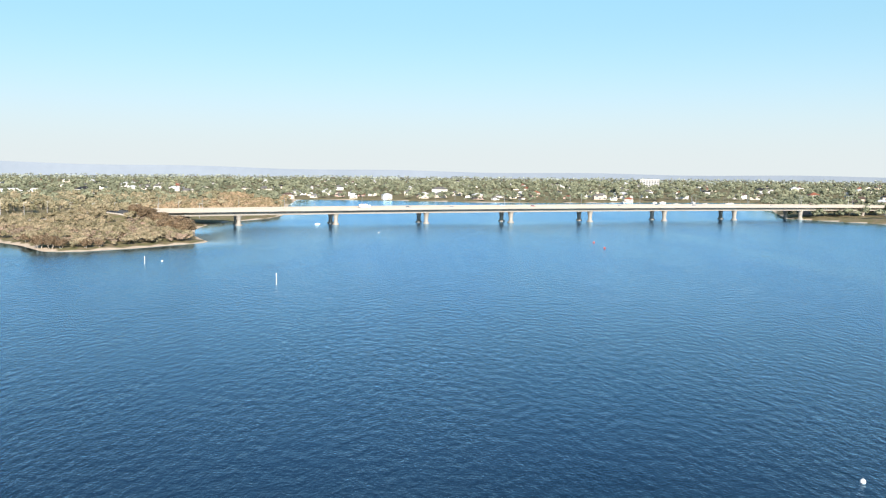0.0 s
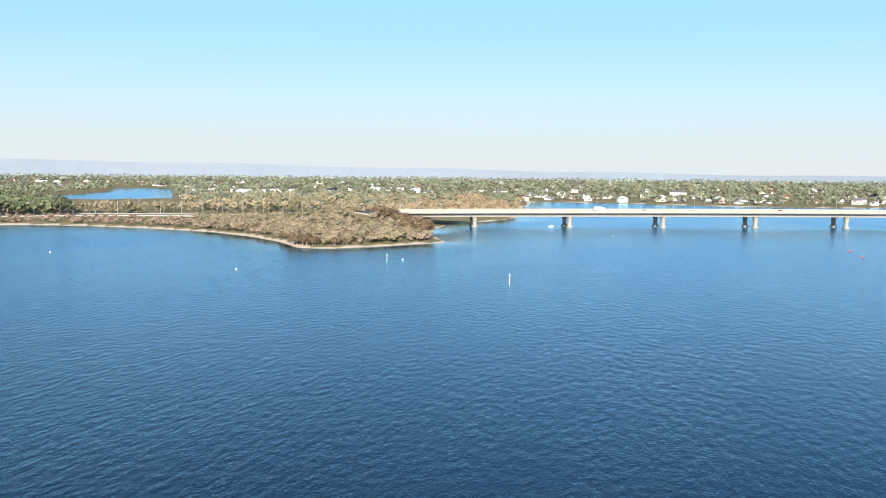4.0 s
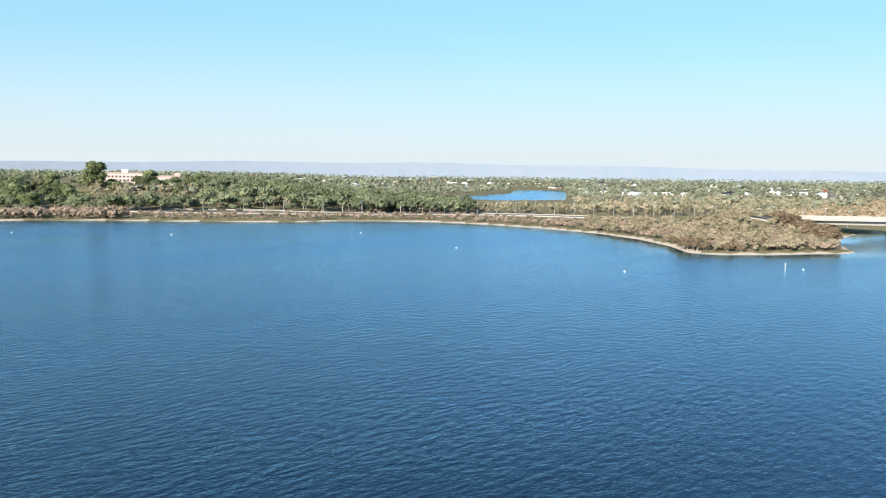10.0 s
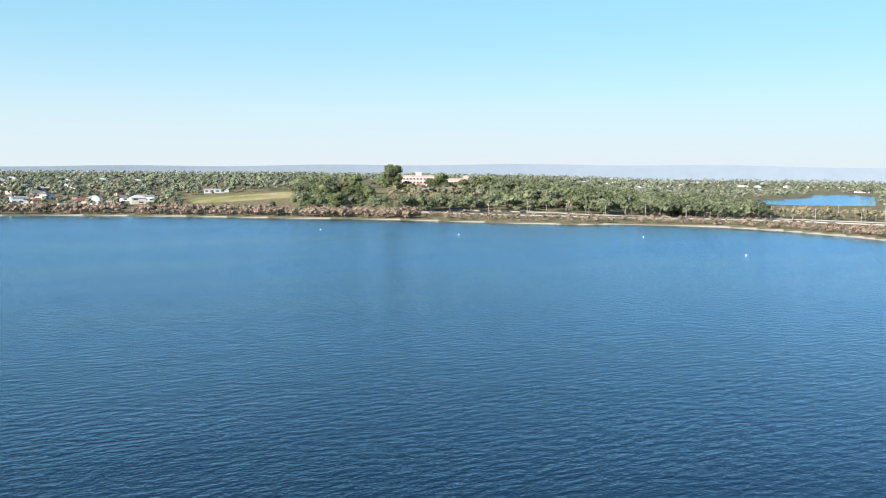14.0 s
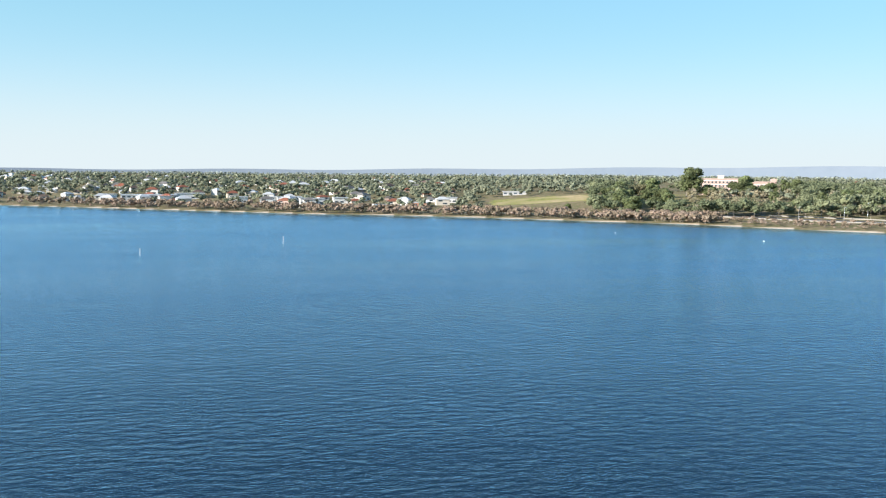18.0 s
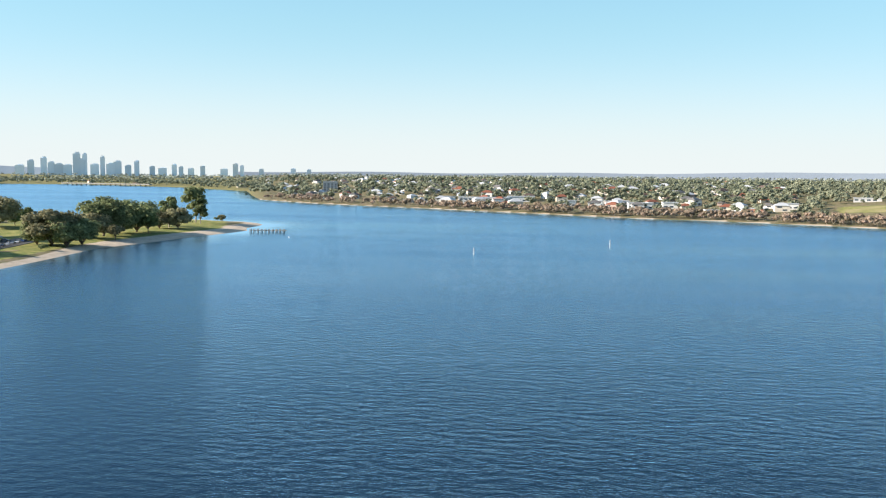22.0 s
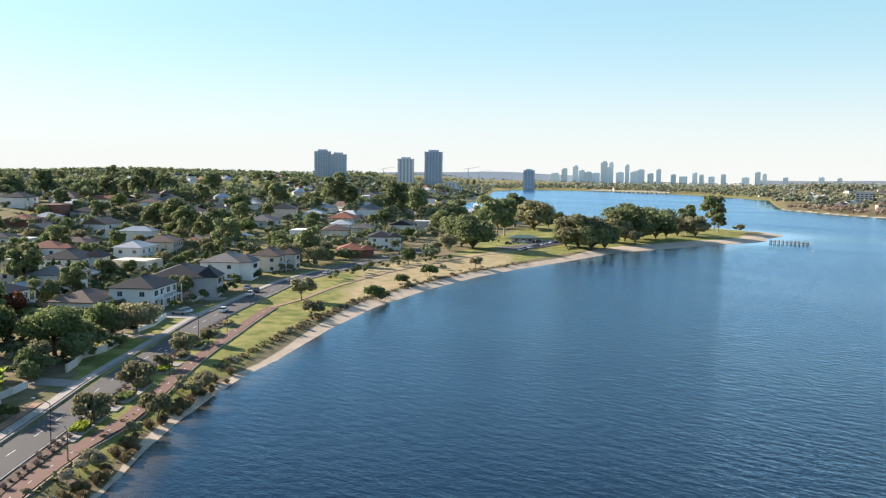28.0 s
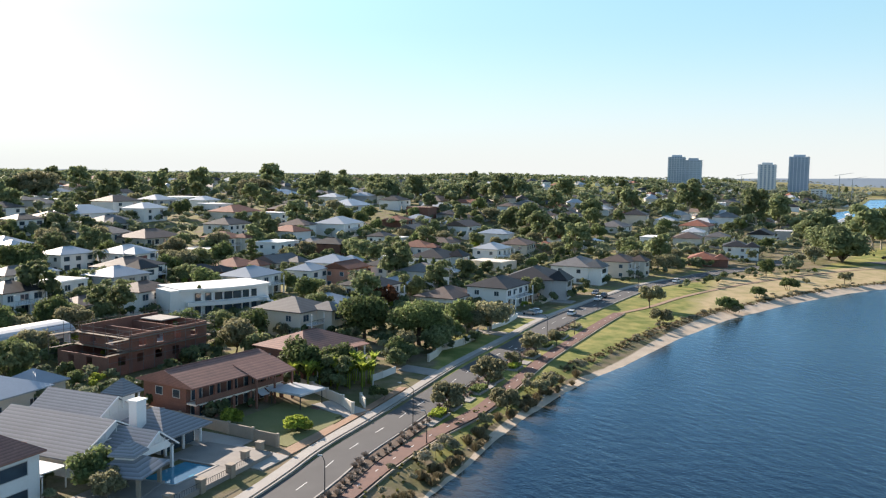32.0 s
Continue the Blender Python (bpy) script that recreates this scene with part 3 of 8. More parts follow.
def bridge():
    top = thing("road_bridge", BA.x, BA.y, 0, 0, "long pale concrete girder bridge on tulip-shaped piers", "bridge")
    loc = lambda u, v, z: (BD.x * u + BN.x * v, BD.y * u + BN.y * v, z)
    u0, u1 = -146, 560
    rise = lambda u: 13.0 - 2.2 * ((u - 230) / 400) ** 2
    us = [u0 + (u1 - u0) * i / 48 for i in range(49)]

    def beam(prof):
        g = Geo()
        n = len(prof)
        for s, u in enumerate(us):
            g.v += [loc(u, v, rise(u) + z) for v, z in prof]
            for i in range(n if s else 0):
                j, k = (i + 1) % n, (s - 1) * n
                g.f.append((k + i, k + j, k + n + j, k + n + i))
                g.m.append(0)
        return g

    for v0 in (0, 20):
        part("girder", beam([(v0 - 3.5, -3.9), (v0 + 3.5, -3.9), (v0 + 4.5, -1.0), (v0 - 4.5, -1.0)]), M_CONC, top)
        part("deck", beam([(v0 - 8.5, -1.0), (v0 + 8.5, -1.0), (v0 + 8.5, -0.2), (v0 - 8.5, -0.2)]), M_CONC, top)
        part("roadway", beam([(v0 - 7.8, -0.2), (v0 + 7.8, -0.2), (v0 + 7.8, -0.05), (v0 - 7.8, -0.05)]), M_ASPHALT, top, "grey asphalt carriageway")
        for e in (-8.6, 8.3):
            part("parapet", beam([(v0 + e, -0.6), (v0 + e + 0.3, -0.6), (v0 + e + 0.3, 1.0), (v0 + e, 1.0)]), M_CONC, top)
    for row in (0, 20):
        for i in range(-1, 8):
            u = 74.2 * i
            g = Geo()
            zt = rise(u) - 3.9
            prof = [(-0.3, 2.6, 3.4), (1.0, 2.6, 3.4), (1.05, 1.7, 2.3), (zt * 0.45, 1.5, 2.0), (zt * 0.8, 1.9, 2.6), (zt + 0.02, 2.6, 3.4)]
            loops = []
            for z, a, b in prof:
                loops.append([loc(u + a * math.cos(k * math.pi / 6), row + b * math.sin(k * math.pi / 6), z) for k in range(12)])
            for lo, hi in zip(loops[:-1], loops[1:]):
                g.hull(lo, hi, caps=False)
            g.hull(loops[0], [(p[0], p[1], -2.4) for p in loops[0]], caps=False)
            ob = part("pier", g, M_PIER, top)
            bm = bmesh.new()
            bm.from_mesh(ob.data)
            bmesh.ops.remove_doubles(bm, verts=bm.verts[:], dist=0.001)
            bm.to_mesh(ob.data)
            bm.free()
    for i in range(24):
        u = u0 + 15 + i * 30
        g = Geo()
        x = -8.4 if i % 2 else 28.4
        z = rise(u)
        g.tube(loc(u, x, z), loc(u, x, z + 10), 0.16, 0.09, 6)
        g.tube(loc(u, x, z + 10), loc(u, x + (2.2 if x < 0 else -2.2), z + 10.5), 0.07, 0.06, 5)
        part("light_pole", g, M_STEEL, top)
    for u in (u0, u1):
        g = Geo()
        w = 8 if u < 0 else 10
        g.hull([loc(u - w, -9.5, -1), loc(u + 2, -9.5, -1), loc(u + 2, 29.5, -1), loc(u - w, 29.5, -1)],
               [loc(u - w, -9.5, rise(u) - 1.6), loc(u + 2, -9.5, rise(u) - 1.6), loc(u + 2, 29.5, rise(u) - 1.6), loc(u - w, 29.5, rise(u) - 1.6)])
        part("abutment", g, M_PIER, top)
    return top


bridge()


# ---- freeway along the far shore, with its barriers ----
def freeway():
    pts = [polar(a, r) for a, r in ((18.9, 675), (20.6, 688), (23, 712), (26, 745), (30, 780), (36, 805), (42, 808), (48, 795), (54, 797), (60, 830))]
    strip("freeway", pts, 14, 0.35, M_ASPHALT, "grey asphalt freeway behind the shore trees", "road", deep=2.0, step=12)
    for s in (-14, 14):
        strip("barrier", pts, 0.2, 1.0, M_PIER, "pale concrete freeway barrier", "barrier", shift=s, deep=1.2, step=12)


freeway()


# ---- vegetation ----
RNG = np.random.default_rng(7)


def leaf_quads(rng, centres, radii, count, size, flat=0.75, shell=0.55):
    """Leaf sprays as loose quads in the outer part of several lobes."""
    centres, radii = np.asarray(centres, float), np.asarray(radii, float)
    w = radii ** 2
    pick = rng.choice(len(radii), count, p=w / w.sum())
    d = rng.normal(size=(count, 3))
    d /= np.linalg.norm(d, axis=1, keepdims=True)
    d[:, 2] = np.where(d[:, 2] < -0.35, -d[:, 2], d[:, 2])
    rr = radii[pick] * (shell + (1 - shell) * rng.random(count) ** 0.6) * (0.88 + 0.3 * rng.random(count))
    c = centres[pick] + d * rr[:, None] * np.array([1, 1, flat])
    nrm = d + rng.normal(size=(count, 3)) * 0.45
    nrm /= np.linalg.norm(nrm, axis=1, keepdims=True)
    t = np.cross(nrm, rng.normal(size=(count, 3)))
    t /= np.linalg.norm(t, axis=1, keepdims=True) + 1e-9
    b = np.cross(nrm, t)
    s = size * (0.6 + 0.8 * rng.random(count))[:, None]
    e = s * (0.55 + 0.4 * rng.random(count))[:, None]
    bend = nrm * s * 0.25
    return np.stack([c - t * s, c - b * e + bend * 0.4, c + t * s - bend, c + b * e + bend * 0.4], 1)


def core_blobs(centres, radii, flat, shrink=0.62):
    """Dark masses of inner foliage, so that a crown is not a shell."""
    out = []
    for c, r in zip(centres, radii):
        r = r * shrink
        for i in range(6):
            a0, a1 = i * math.pi / 3, (i + 1) * math.pi / 3
            for z0, z1, s0, s1 in ((-0.8, -0.1, 0.5, 1.0), (-0.1, 0.6, 1.0, 0.75), (0.6, 1.0, 0.75, 0.1)):
                out.append([(c[0] + math.cos(a) * s * r, c[1] + math.sin(a) * s * r, c[2] + z * r * flat)
                            for a, s, z in ((a0, s0, z0), (a1, s0, z0), (a1, s1, z1), (a0, s1, z1))])
    return np.array(out)


def make_lobes(rng, n, spread, low, high, rmin, rmax):
    c, r = [], []
    for i in range(n):
        a, k = 2.399 * i + rng.random() * 0.8, (i + 0.5) / n
        q = spread * math.sin(math.pi * (0.18 + 0.62 * (1 - k))) * (0.75 + 0.35 * rng.random())
        c.append((q * math.cos(a), q * math.sin(a), low + (high - low) * (k * 0.9 + 0.15 * rng.random())))
        r.append(rmin + (rmax - rmin) * rng.random())
    return c, r


def tree_kind(seed, name, label, tall, spread, lobes, leaves, size, leaf, bark, trunk_r, flat=0.75, low=0.45, stems=1, shell=0.5):
    """One tree, at the origin: tapered trunk with limbs to each lobe, and a crown of leaf sprays."""
    rng = np.random.default_rng(seed)
    root = thing(name, 0, 0, -500, 0, label, "tree")
    rmax = spread * 0.6
    c, r = make_lobes(rng, lobes, spread * 0.66, tall * (low * 0.5 + 0.14), tall - rmax * flat, rmax * 0.55, rmax)
    g = Geo()
    for s in range(stems):
        o = Vector((rng.normal() * 0.25 * (stems - 1), rng.normal() * 0.25 * (stems - 1), -0.3))
        fork = Vector((o.x * 2 + rng.normal() * 0.2, o.y * 2 + rng.normal() * 0.2, tall * low * 0.62))
        g.tube(o, fork, trunk_r / math.sqrt(stems), trunk_r * 0.7 / math.sqrt(stems), 7)
        for q in range(s, lobes, stems):
            m = fork.lerp(Vector(c[q]), 0.55) + Vector((0, 0, tall * 0.04))
            g.tube(fork, m, trunk_r * 0.5, trunk_r * 0.28, 5)
            g.tube(m, Vector(c[q]), trunk_r * 0.28, trunk_r * 0.08, 4)
    part("trunk", g, bark, root)
    quads = np.concatenate([leaf_quads(rng, c, r, leaves, size, flat, shell), core_blobs(c, r, flat)])
    ob = new("crown", cloud("crown", quads, leaf))
    ob.parent = root
    return root


def palm_kind(seed):
    rng = np.random.default_rng(seed)
    root = thing("palm_tree", 0, 0, -500, 0, "palm with a ragged crown of drooping fronds", "palm tree")
    g = Geo()
    g.tube((0, 0, -0.3), (0.2, 0, 6.2), 0.28, 0.2, 7)
    part("trunk", g, M_BARK, root)
    q = []
    for i in range(34):
        a = i * 2.399
        up = 0.95 - 1.5 * i / 34
        p = Vector((0.2, 0, 6.2))
        d = Vector((math.cos(a), math.sin(a), up)).normalized()
        side = Vector((-math.sin(a), math.cos(a), 0))
        for k in range(6):
            w0, w1 = 0.34 * math.sin(0.5 + k * 0.42), 0.34 * math.sin(0.5 + (k + 1) * 0.42)
            e = p + d * 0.55
            q.append([p - side * w0, e - side * w1, e + Vector((0, 0, 0.1)), p + Vector((0, 0, 0.1))])
            q.append([p + Vector((0, 0, 0.1)), e + Vector((0, 0, 0.1)), e + side * w1, p + side * w0])
            p = e
            d = (d + Vector((0, 0, -0.24))).normalized()
    ob = new("crown", cloud("crown", np.array([[tuple(v) for v in f] for f in q]), M_LEAF_GUM))
    ob.parent = root
    return root


def banana_kind():
    rng = np.random.default_rng(5)
    root = thing("banana_clump", 0, 0, -500, 0, "banana plants with broad green paddle leaves", "shrub")
    g = Geo()
    q = []
    for s in range(9):
        o = Vector((rng.normal() * 1.6, rng.normal() * 1.2, 0))
        h = 2.0 + rng.random() * 1.4
        g.tube(o + Vector((0, 0, -0.3)), o + Vector((0, 0, h)), 0.13, 0.09, 6)
        for i in range(8):
            a = i * 2.399 + s
            d = Vector((math.cos(a), math.sin(a), 2.4)).normalized()
            side = Vector((-math.sin(a), math.cos(a), 0.1))
            p = o + Vector((0, 0, h))
            for k in range(4):
                w0, w1 = (0.08, 0.34, 0.38, 0.26)[k], (0.34, 0.38, 0.26, 0.04)[k]
                e = p + d * 0.5
                q.append([p - side * w0, e - side * w1, e + side * w1, p + side * w0])
                p = e
                d = (d + Vector((0, 0, -0.3))).normalized()
    part("stem", g, M_LEAF_LIME, root)
    ob = new("foliage", cloud("foliage", np.array([[tuple(v) for v in f] for f in q]), M_LEAF_LIME))
    ob.parent = root
    return root


KINDS = {
    "street": [tree_kind(11 + i, "street_tree", "small round-crowned olive street tree on a slim trunk", 4.6 + 0.5 * i, 2.5 + 0.2 * i, 7, 2600, 0.21, M_LEAF_OLIVE, M_BARK, 0.16, 0.8, 0.42) for i in range(3)],
    "gum": [tree_kind(21 + i, "gum_tree", "tall eucalypt with pale trunk and clumped olive crown", 13 + 1.5 * i, 4.6 + 0.4 * i, 9, 1500, 0.55, M_LEAF_GUM, M_PALEBARK, 0.36, 0.8, 0.28) for i in range(3)],
    "park": [tree_kind(31 + i, "park_tree", "broad grey-green spreading park tree", 10.5 + 1.2 * i, 5.6 + 0.4 * i, 12, 3600, 0.4, (M_LEAF_GUM, M_LEAF_OLIVE, M_LEAF_GUM)[i], M_BARK, 0.4, 0.85, 0.06) for i in range(3)],
    "garden": [tree_kind(41 + i, "garden_tree", "leafy green garden tree beside a house", 6.5 + 0.8 * i, 3.4 + 0.3 * i, 8, 1900, 0.3, (M_LEAF_GUM, M_LEAF_DARK, M_LEAF_OLIVE, M_LEAF_GUM)[i], M_BARK, 0.2, 0.85, 0.28) for i in range(4)],
    "big": [tree_kind(51 + i, "fig_tree", "large dense dark-leaved tree over the gardens", 10 + i, 6.2, 13, 6000, 0.31, M_LEAF_DARK, M_BARK, 0.5, 0.8, 0.3) for i in range(2)],
    "grey": [tree_kind(61 + i, "paperbark_tree", "grey-green paperbark with a wide feathery crown", 8.5, 5.4, 10, 3200, 0.32, M_LEAF_OLIVE, M_PALEBARK, 0.4, 0.8, 0.42, 3) for i in range(2)],
    "brown": [tree_kind(65 + i, "paperbark_tree", "grey-brown paperbark with a wide feathery crown", 8.5, 5.2, 10, 2600, 0.34, M_LEAF_BROWN, M_PALEBARK, 0.4, 0.8, 0.3, 3) for i in range(2)],
    "shrub": [tree_kind(71 + i, "shrub", "low rounded green garden shrub", 2.0 + 0.4 * i, 1.5 + 0.2 * i, 5, 520, 0.22, (M_LEAF_GUM, M_LEAF_DARK, M_LEAF_OLIVE)[i], M_BARK, 0.06, 0.8, 0.45, 3) for i in range(3)],
    "lime": [tree_kind(81, "lime_shrub", "bright yellow-green garden shrub", 2.8, 1.9, 6, 800, 0.24, M_LEAF_LIME, M_BARK, 0.06, 0.85, 0.45, 3)],
    "bush": [tree_kind(91 + i, "foreshore_bush", "dark rounded bush on the sandy foreshore", 3.6 + 0.5 * i, 2.5, 6, 1300, 0.26, (M_LEAF_DARK, M_LEAF_OLIVE)[i], M_BARK, 0.12, 0.8, 0.45, 3) for i in range(2)],
    "cypress": [tree_kind(101, "cypress", "narrow dark pencil cypress", 7.0, 0.9, 7, 900, 0.22, M_LEAF_DARK, M_BARK, 0.12, 2.6, 0.3)],
    "russet": [tree_kind(111, "russet_tree", "round tree with russet-brown leaves", 6.0, 3.8, 7, 1500, 0.3, M_LEAF_RED, M_BARK, 0.2, 0.85, 0.45)],
    "palm": [palm_kind(3)],
    "banana": [banana_kind()],
    "pine": [tree_kind(121, "pine_tree", "tall dark conifer with layered limbs", 17, 3.6, 12, 1500, 0.5, M_LEAF_DARK, M_BARK, 0.4, 0.6, 0.3)],
}
PLANTED = []


def plant(kind, x, y, size=1.0, group="", which=None, z=None):
    pool = KINDS[kind]
    src = pool[int(RNG.integers(len(pool))) if which is None else which]
    z = ground_at(x, y) if z is None else z
    s = size * (0.92 + 0.16 * RNG.random())
    wide = s * (1.22 if kind == "park" else 1.0)
    m = Matrix.LocRotScale((x, y, z - 0.05), Euler((0, 0, RNG.random() * 6.28)), (wide, wide, s * (0.93 + 0.14 * RNG.random())))
    PLANTED.append((x, y))
    ob = copy_thing(src, m)
    return tagged(ob, group=group) if group else ob


BLOB = [(z, q) for z, q in ((-0.85, 0.35), (-0.3, 0.95), (0.35, 0.92), (0.8, 0.5))]


def scrub(name, label, spots, leaf, bark, leaves, size, tall, wide, seed, stems=True, lobes=4, core=0.74):
    """Uncounted bushes and trees as one object: spots are x, y, z, scale rows. Each has rounded masses of foliage with leaf sprays over them."""
    rng = np.random.default_rng(seed)
    spots = np.asarray(spots)
    n, k = len(spots), lobes
    high = min(1.5, 0.8 * tall / wide)
    ang = rng.random((n, k)) * 6.283
    far = wide * (0.15 + 0.5 * rng.random((n, k)))
    off = np.stack([np.cos(ang) * far, np.sin(ang) * far, tall * (0.5 + 0.28 * rng.random((n, k)))], -1)
    off[:, 0] = np.array([0, 0, tall * 0.76]) + rng.normal(size=(n, 3)) * 0.06 * wide
    rad = (0.36 + 0.24 * rng.random((n, k))) * wide
    squash = np.array([1, 1, 0.62 * max(high, 0.8)])
    base, scl = spots[:, None, :3], spots[:, None, 3:4]
    # rounded masses: rings of five round each lobe's middle
    ring = np.arange(5) * 6.283 / 5
    shell = np.array([[(math.cos(a + 0.6 * i) * q, math.sin(a + 0.6 * i) * q, z) for a in ring] for i, (z, q) in enumerate(BLOB)])
    pts = shell[None, None] * (core * (0.8 + 0.4 * rng.random((n, k, 4, 5, 1)))) * rad[:, :, None, None, None] * squash
    pts = (off[:, :, None, None] + pts) * scl[:, :, None, None] + base[:, :, None, None]
    nxt = np.roll(pts, -1, axis=3)
    quads = [np.stack([pts[:, :, :-1], nxt[:, :, :-1], nxt[:, :, 1:], pts[:, :, 1:]], 4).reshape(-1, 4, 3)]
    lid = pts[:, :, 3]
    quads.append(np.stack([lid[:, :, 0], lid[:, :, 1], lid[:, :, 2], lid[:, :, 4]], 2).reshape(-1, 4, 3))
    tree_tone = rng.random(n)
    tones = [np.repeat(tree_tone, k * 15), np.repeat(tree_tone, k)]
    # leaf sprays over them
    per = leaves
    sid, lob = np.repeat(np.arange(n), per), rng.integers(0, k, n * per)
    d = rng.normal(size=(n * per, 3))
    d /= np.linalg.norm(d, axis=1, keepdims=True)
    d[:, 2] = np.where(d[:, 2] < -0.3, -d[:, 2], d[:, 2])
    s0 = spots[sid, 3:4]
    c = spots[sid, :3] + (off[sid, lob] + d * (rad[sid, lob] * (core + (1.18 - core) * rng.random(n * per)))[:, None] * squash) * s0
    nrm = d + rng.normal(size=d.shape) * 0.45
    nrm /= np.linalg.norm(nrm, axis=1, keepdims=True)
    t = np.cross(nrm, rng.normal(size=d.shape))
    t /= np.linalg.norm(t, axis=1, keepdims=True) + 1e-9
    b = np.cross(nrm, t)
    s = size * s0 * (0.6 + 0.8 * rng.random((n * per, 1)))
    quads.append(np.stack([c - t * s, c - b * s * 0.7, c + t * s, c + b * s * 0.7], 1))
    tones.append(np.repeat(tree_tone, per))
    count = sum(len(q) for q in quads)
    idx = [np.zeros(count, int)]
    if stems:
        # a leaning stem under each
        p = spots[:, :3].copy()
        q = p + np.stack([rng.normal(size=n) * 0.1 * tall, rng.normal(size=n) * 0.1 * tall, np.full(n, tall * 0.7)], 1) * spots[:, 3:4]
        for dx, dy in ((0.016, 0), (0, 0.016)):
            o = np.array([dx, dy, 0]) * tall
            quads.append(np.stack([p - o - [0, 0, 0.4], p + o - [0, 0, 0.4], q + o * 0.5, q - o * 0.5], 1))
            tones.append(rng.random(n))
            idx.append(np.ones(n, int))
    me = cloud(name, np.concatenate(quads), [leaf, bark], np.concatenate(idx))
    me.attributes.new("tone", "FLOAT", "FACE").data.foreach_set("value", np.concatenate(tones).astype(np.float32))
    return tagged(new(name, me), label, "vegetation", kind="stuff")


def scatter(n, az0, az1, test, r0, r1, seed, smin=0.7, smax=1.3, power=1.0):
    """Spots on land in a sector, kept where test(d, az, r) holds."""
    rng = np.random.default_rng(seed)
    az = az0 + (az1 - az0) * rng.random(n)
    r = r0 + (r1 - r0) * rng.random(n) ** power
    x, y = polar(az, r)
    z, d = height(x, y)
    ok = test(d, az, r) & (d > 1)
    s = smin + (smax - smin) * rng.random(n)
    return np.stack([x, y, z, s], 1)[ok]


# shore scrub on the far banks
M_PROM = surf("promontory_leaves", (0.35, 0.295, 0.2), (0.23, 0.21, 0.135), **TONE)
M_DRY = surf("dry_leaves", (0.37, 0.295, 0.19), (0.27, 0.215, 0.135), **TONE)
M_HILLW = surf("hill_leaves", (0.24, 0.275, 0.145), (0.15, 0.18, 0.095), **TONE)
# distance haze is mixed into these two leaf colours, most in M_HAZY
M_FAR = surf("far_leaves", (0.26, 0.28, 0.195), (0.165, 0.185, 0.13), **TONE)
M_HAZY = surf("haze_tinted_leaves", (0.33, 0.365, 0.325), (0.26, 0.3, 0.27), **TONE)
far_ok = lambda d, a, r: d > 6
off_lake = lambda d, a, r: (d > 6) & ~((a > 31.5) & (a < 40.5) & (r < 1330))
scrub("shore_scrub", "brown-grey scrub along the river shore", scatter(5200, 14.5, 62, lambda d, a, r: (d > 5) & (d < 44) & (a > 16.3) & ~((a > 17.5) & (a < 25) & (d < 10)), 470, 840, 1, 0.6, 1.35), M_S_BROWN, M_BARK, 80, 0.34, 3.6, 2.6, 1, core=0.64)
scrub("shore_scrub", "grey-brown scrub on the promontory by the bridge", scatter(1500, 15, 31, lambda d, a, r: (d > 6) & (r < 740) & (a > 16.1), 470, 740, 2, 0.5, 1.5), M_PROM, M_BARK, 110, 0.33, 4.0, 2.8, 2, core=0.62)
scrub("shore_woods", "grey-brown paperbarks along the far shore", scatter(12000, 60, 112, lambda d, a, r: (d > 4) & (d < 40), 740, 1320, 3, 0.5, 1.3, 1.5), M_S_BROWN, M_PALEBARK, 55, 0.55, 6.6, 4.3, 3)
scrub("freeway_woods", "pale-trunked olive gum woods", scatter(2600, 14, 62, lambda d, a, r: (d > 30) & ~((a > 31.5) & (a < 40.5) & (r > 900)), 830, 1260, 4, 0.5, 1.4), M_S_OLIVE, M_PALEBARK, 70, 0.62, 8.0, 4.6, 4, core=0.6)
scrub("college_woods", "green gum woods on the college hill", scatter(950, 38, 68, lambda d, a, r: (d > 50) & ~((a < 41) & (r > 880)) & ~((a > 55.5) & (a < 65.5) & (r > 850) & (r < 1120)), 800, 1150, 5, 0.7, 1.8), M_S_GUM, M_PALEBARK, 260, 0.5, 9.5, 6.0, 5, lobes=7, core=0.58)
scrub("dry_scrub", "dry straw-brown scrub on the hill by the bridge", scatter(1700, 9.5, 19, lambda d, a, r: d > 6, 800, 1250, 6, 0.7, 1.2), M_DRY, M_PALEBARK, 34, 0.7, 6.5, 4.2, 6)
scrub("far_woods", "olive-green suburban treetops in the distance", scatter(2800, -34, 62, off_lake, 900, 1700, 7, 0.5, 1.6), M_FAR, M_BARK, 30, 0.95, 7.5, 5.0, 7, False)
scrub("far_woods", "olive-green suburban treetops in the distance", scatter(4200, -34, 62, far_ok, 1600, 2900, 17, 0.6, 1.5), M_FAR, M_BARK, 12, 1.8, 9.0, 6.5, 17, False, 3)
scrub("far_woods", "olive-green suburban treetops in the distance", scatter(4600, 66, 128, lambda d, a, r: (d > 40) & ~((a < 75) & (r < 1030)) & ((d > 170) | (a < 77) | (np.sin(a * 23) * np.sin(r * 0.09) > 0.3)), 880, 1600, 8, 0.5, 1.45), M_FAR, M_BARK, 30, 0.95, 7.5, 4.8, 8, False)
scrub("far_woods", "olive-green suburban treetops in the distance", scatter(2800, 60, 128, far_ok, 1500, 2800, 18, 0.6, 1.5), M_FAR, M_BARK, 12, 1.8, 9.0, 6.5, 18, False, 3)
scrub("far_woods", "haze-greyed green treetops towards the horizon", scatter(5600, -34, 190, far_ok, 2600, 4800, 9, 0.8, 1.5), M_HAZY, M_BARK, 5, 3.0, 8.0, 8.5, 9, False, 2)
scrub("hill_woods", "garden treetops over the hill of houses", scatter(1500, 126, 186, lambda d, a, r: (d > 60) & (r > 640), 640, 1500, 10, 0.7, 1.8), M_HILLW, M_BARK, 50, 0.7, 7.5, 5.0, 10, False)
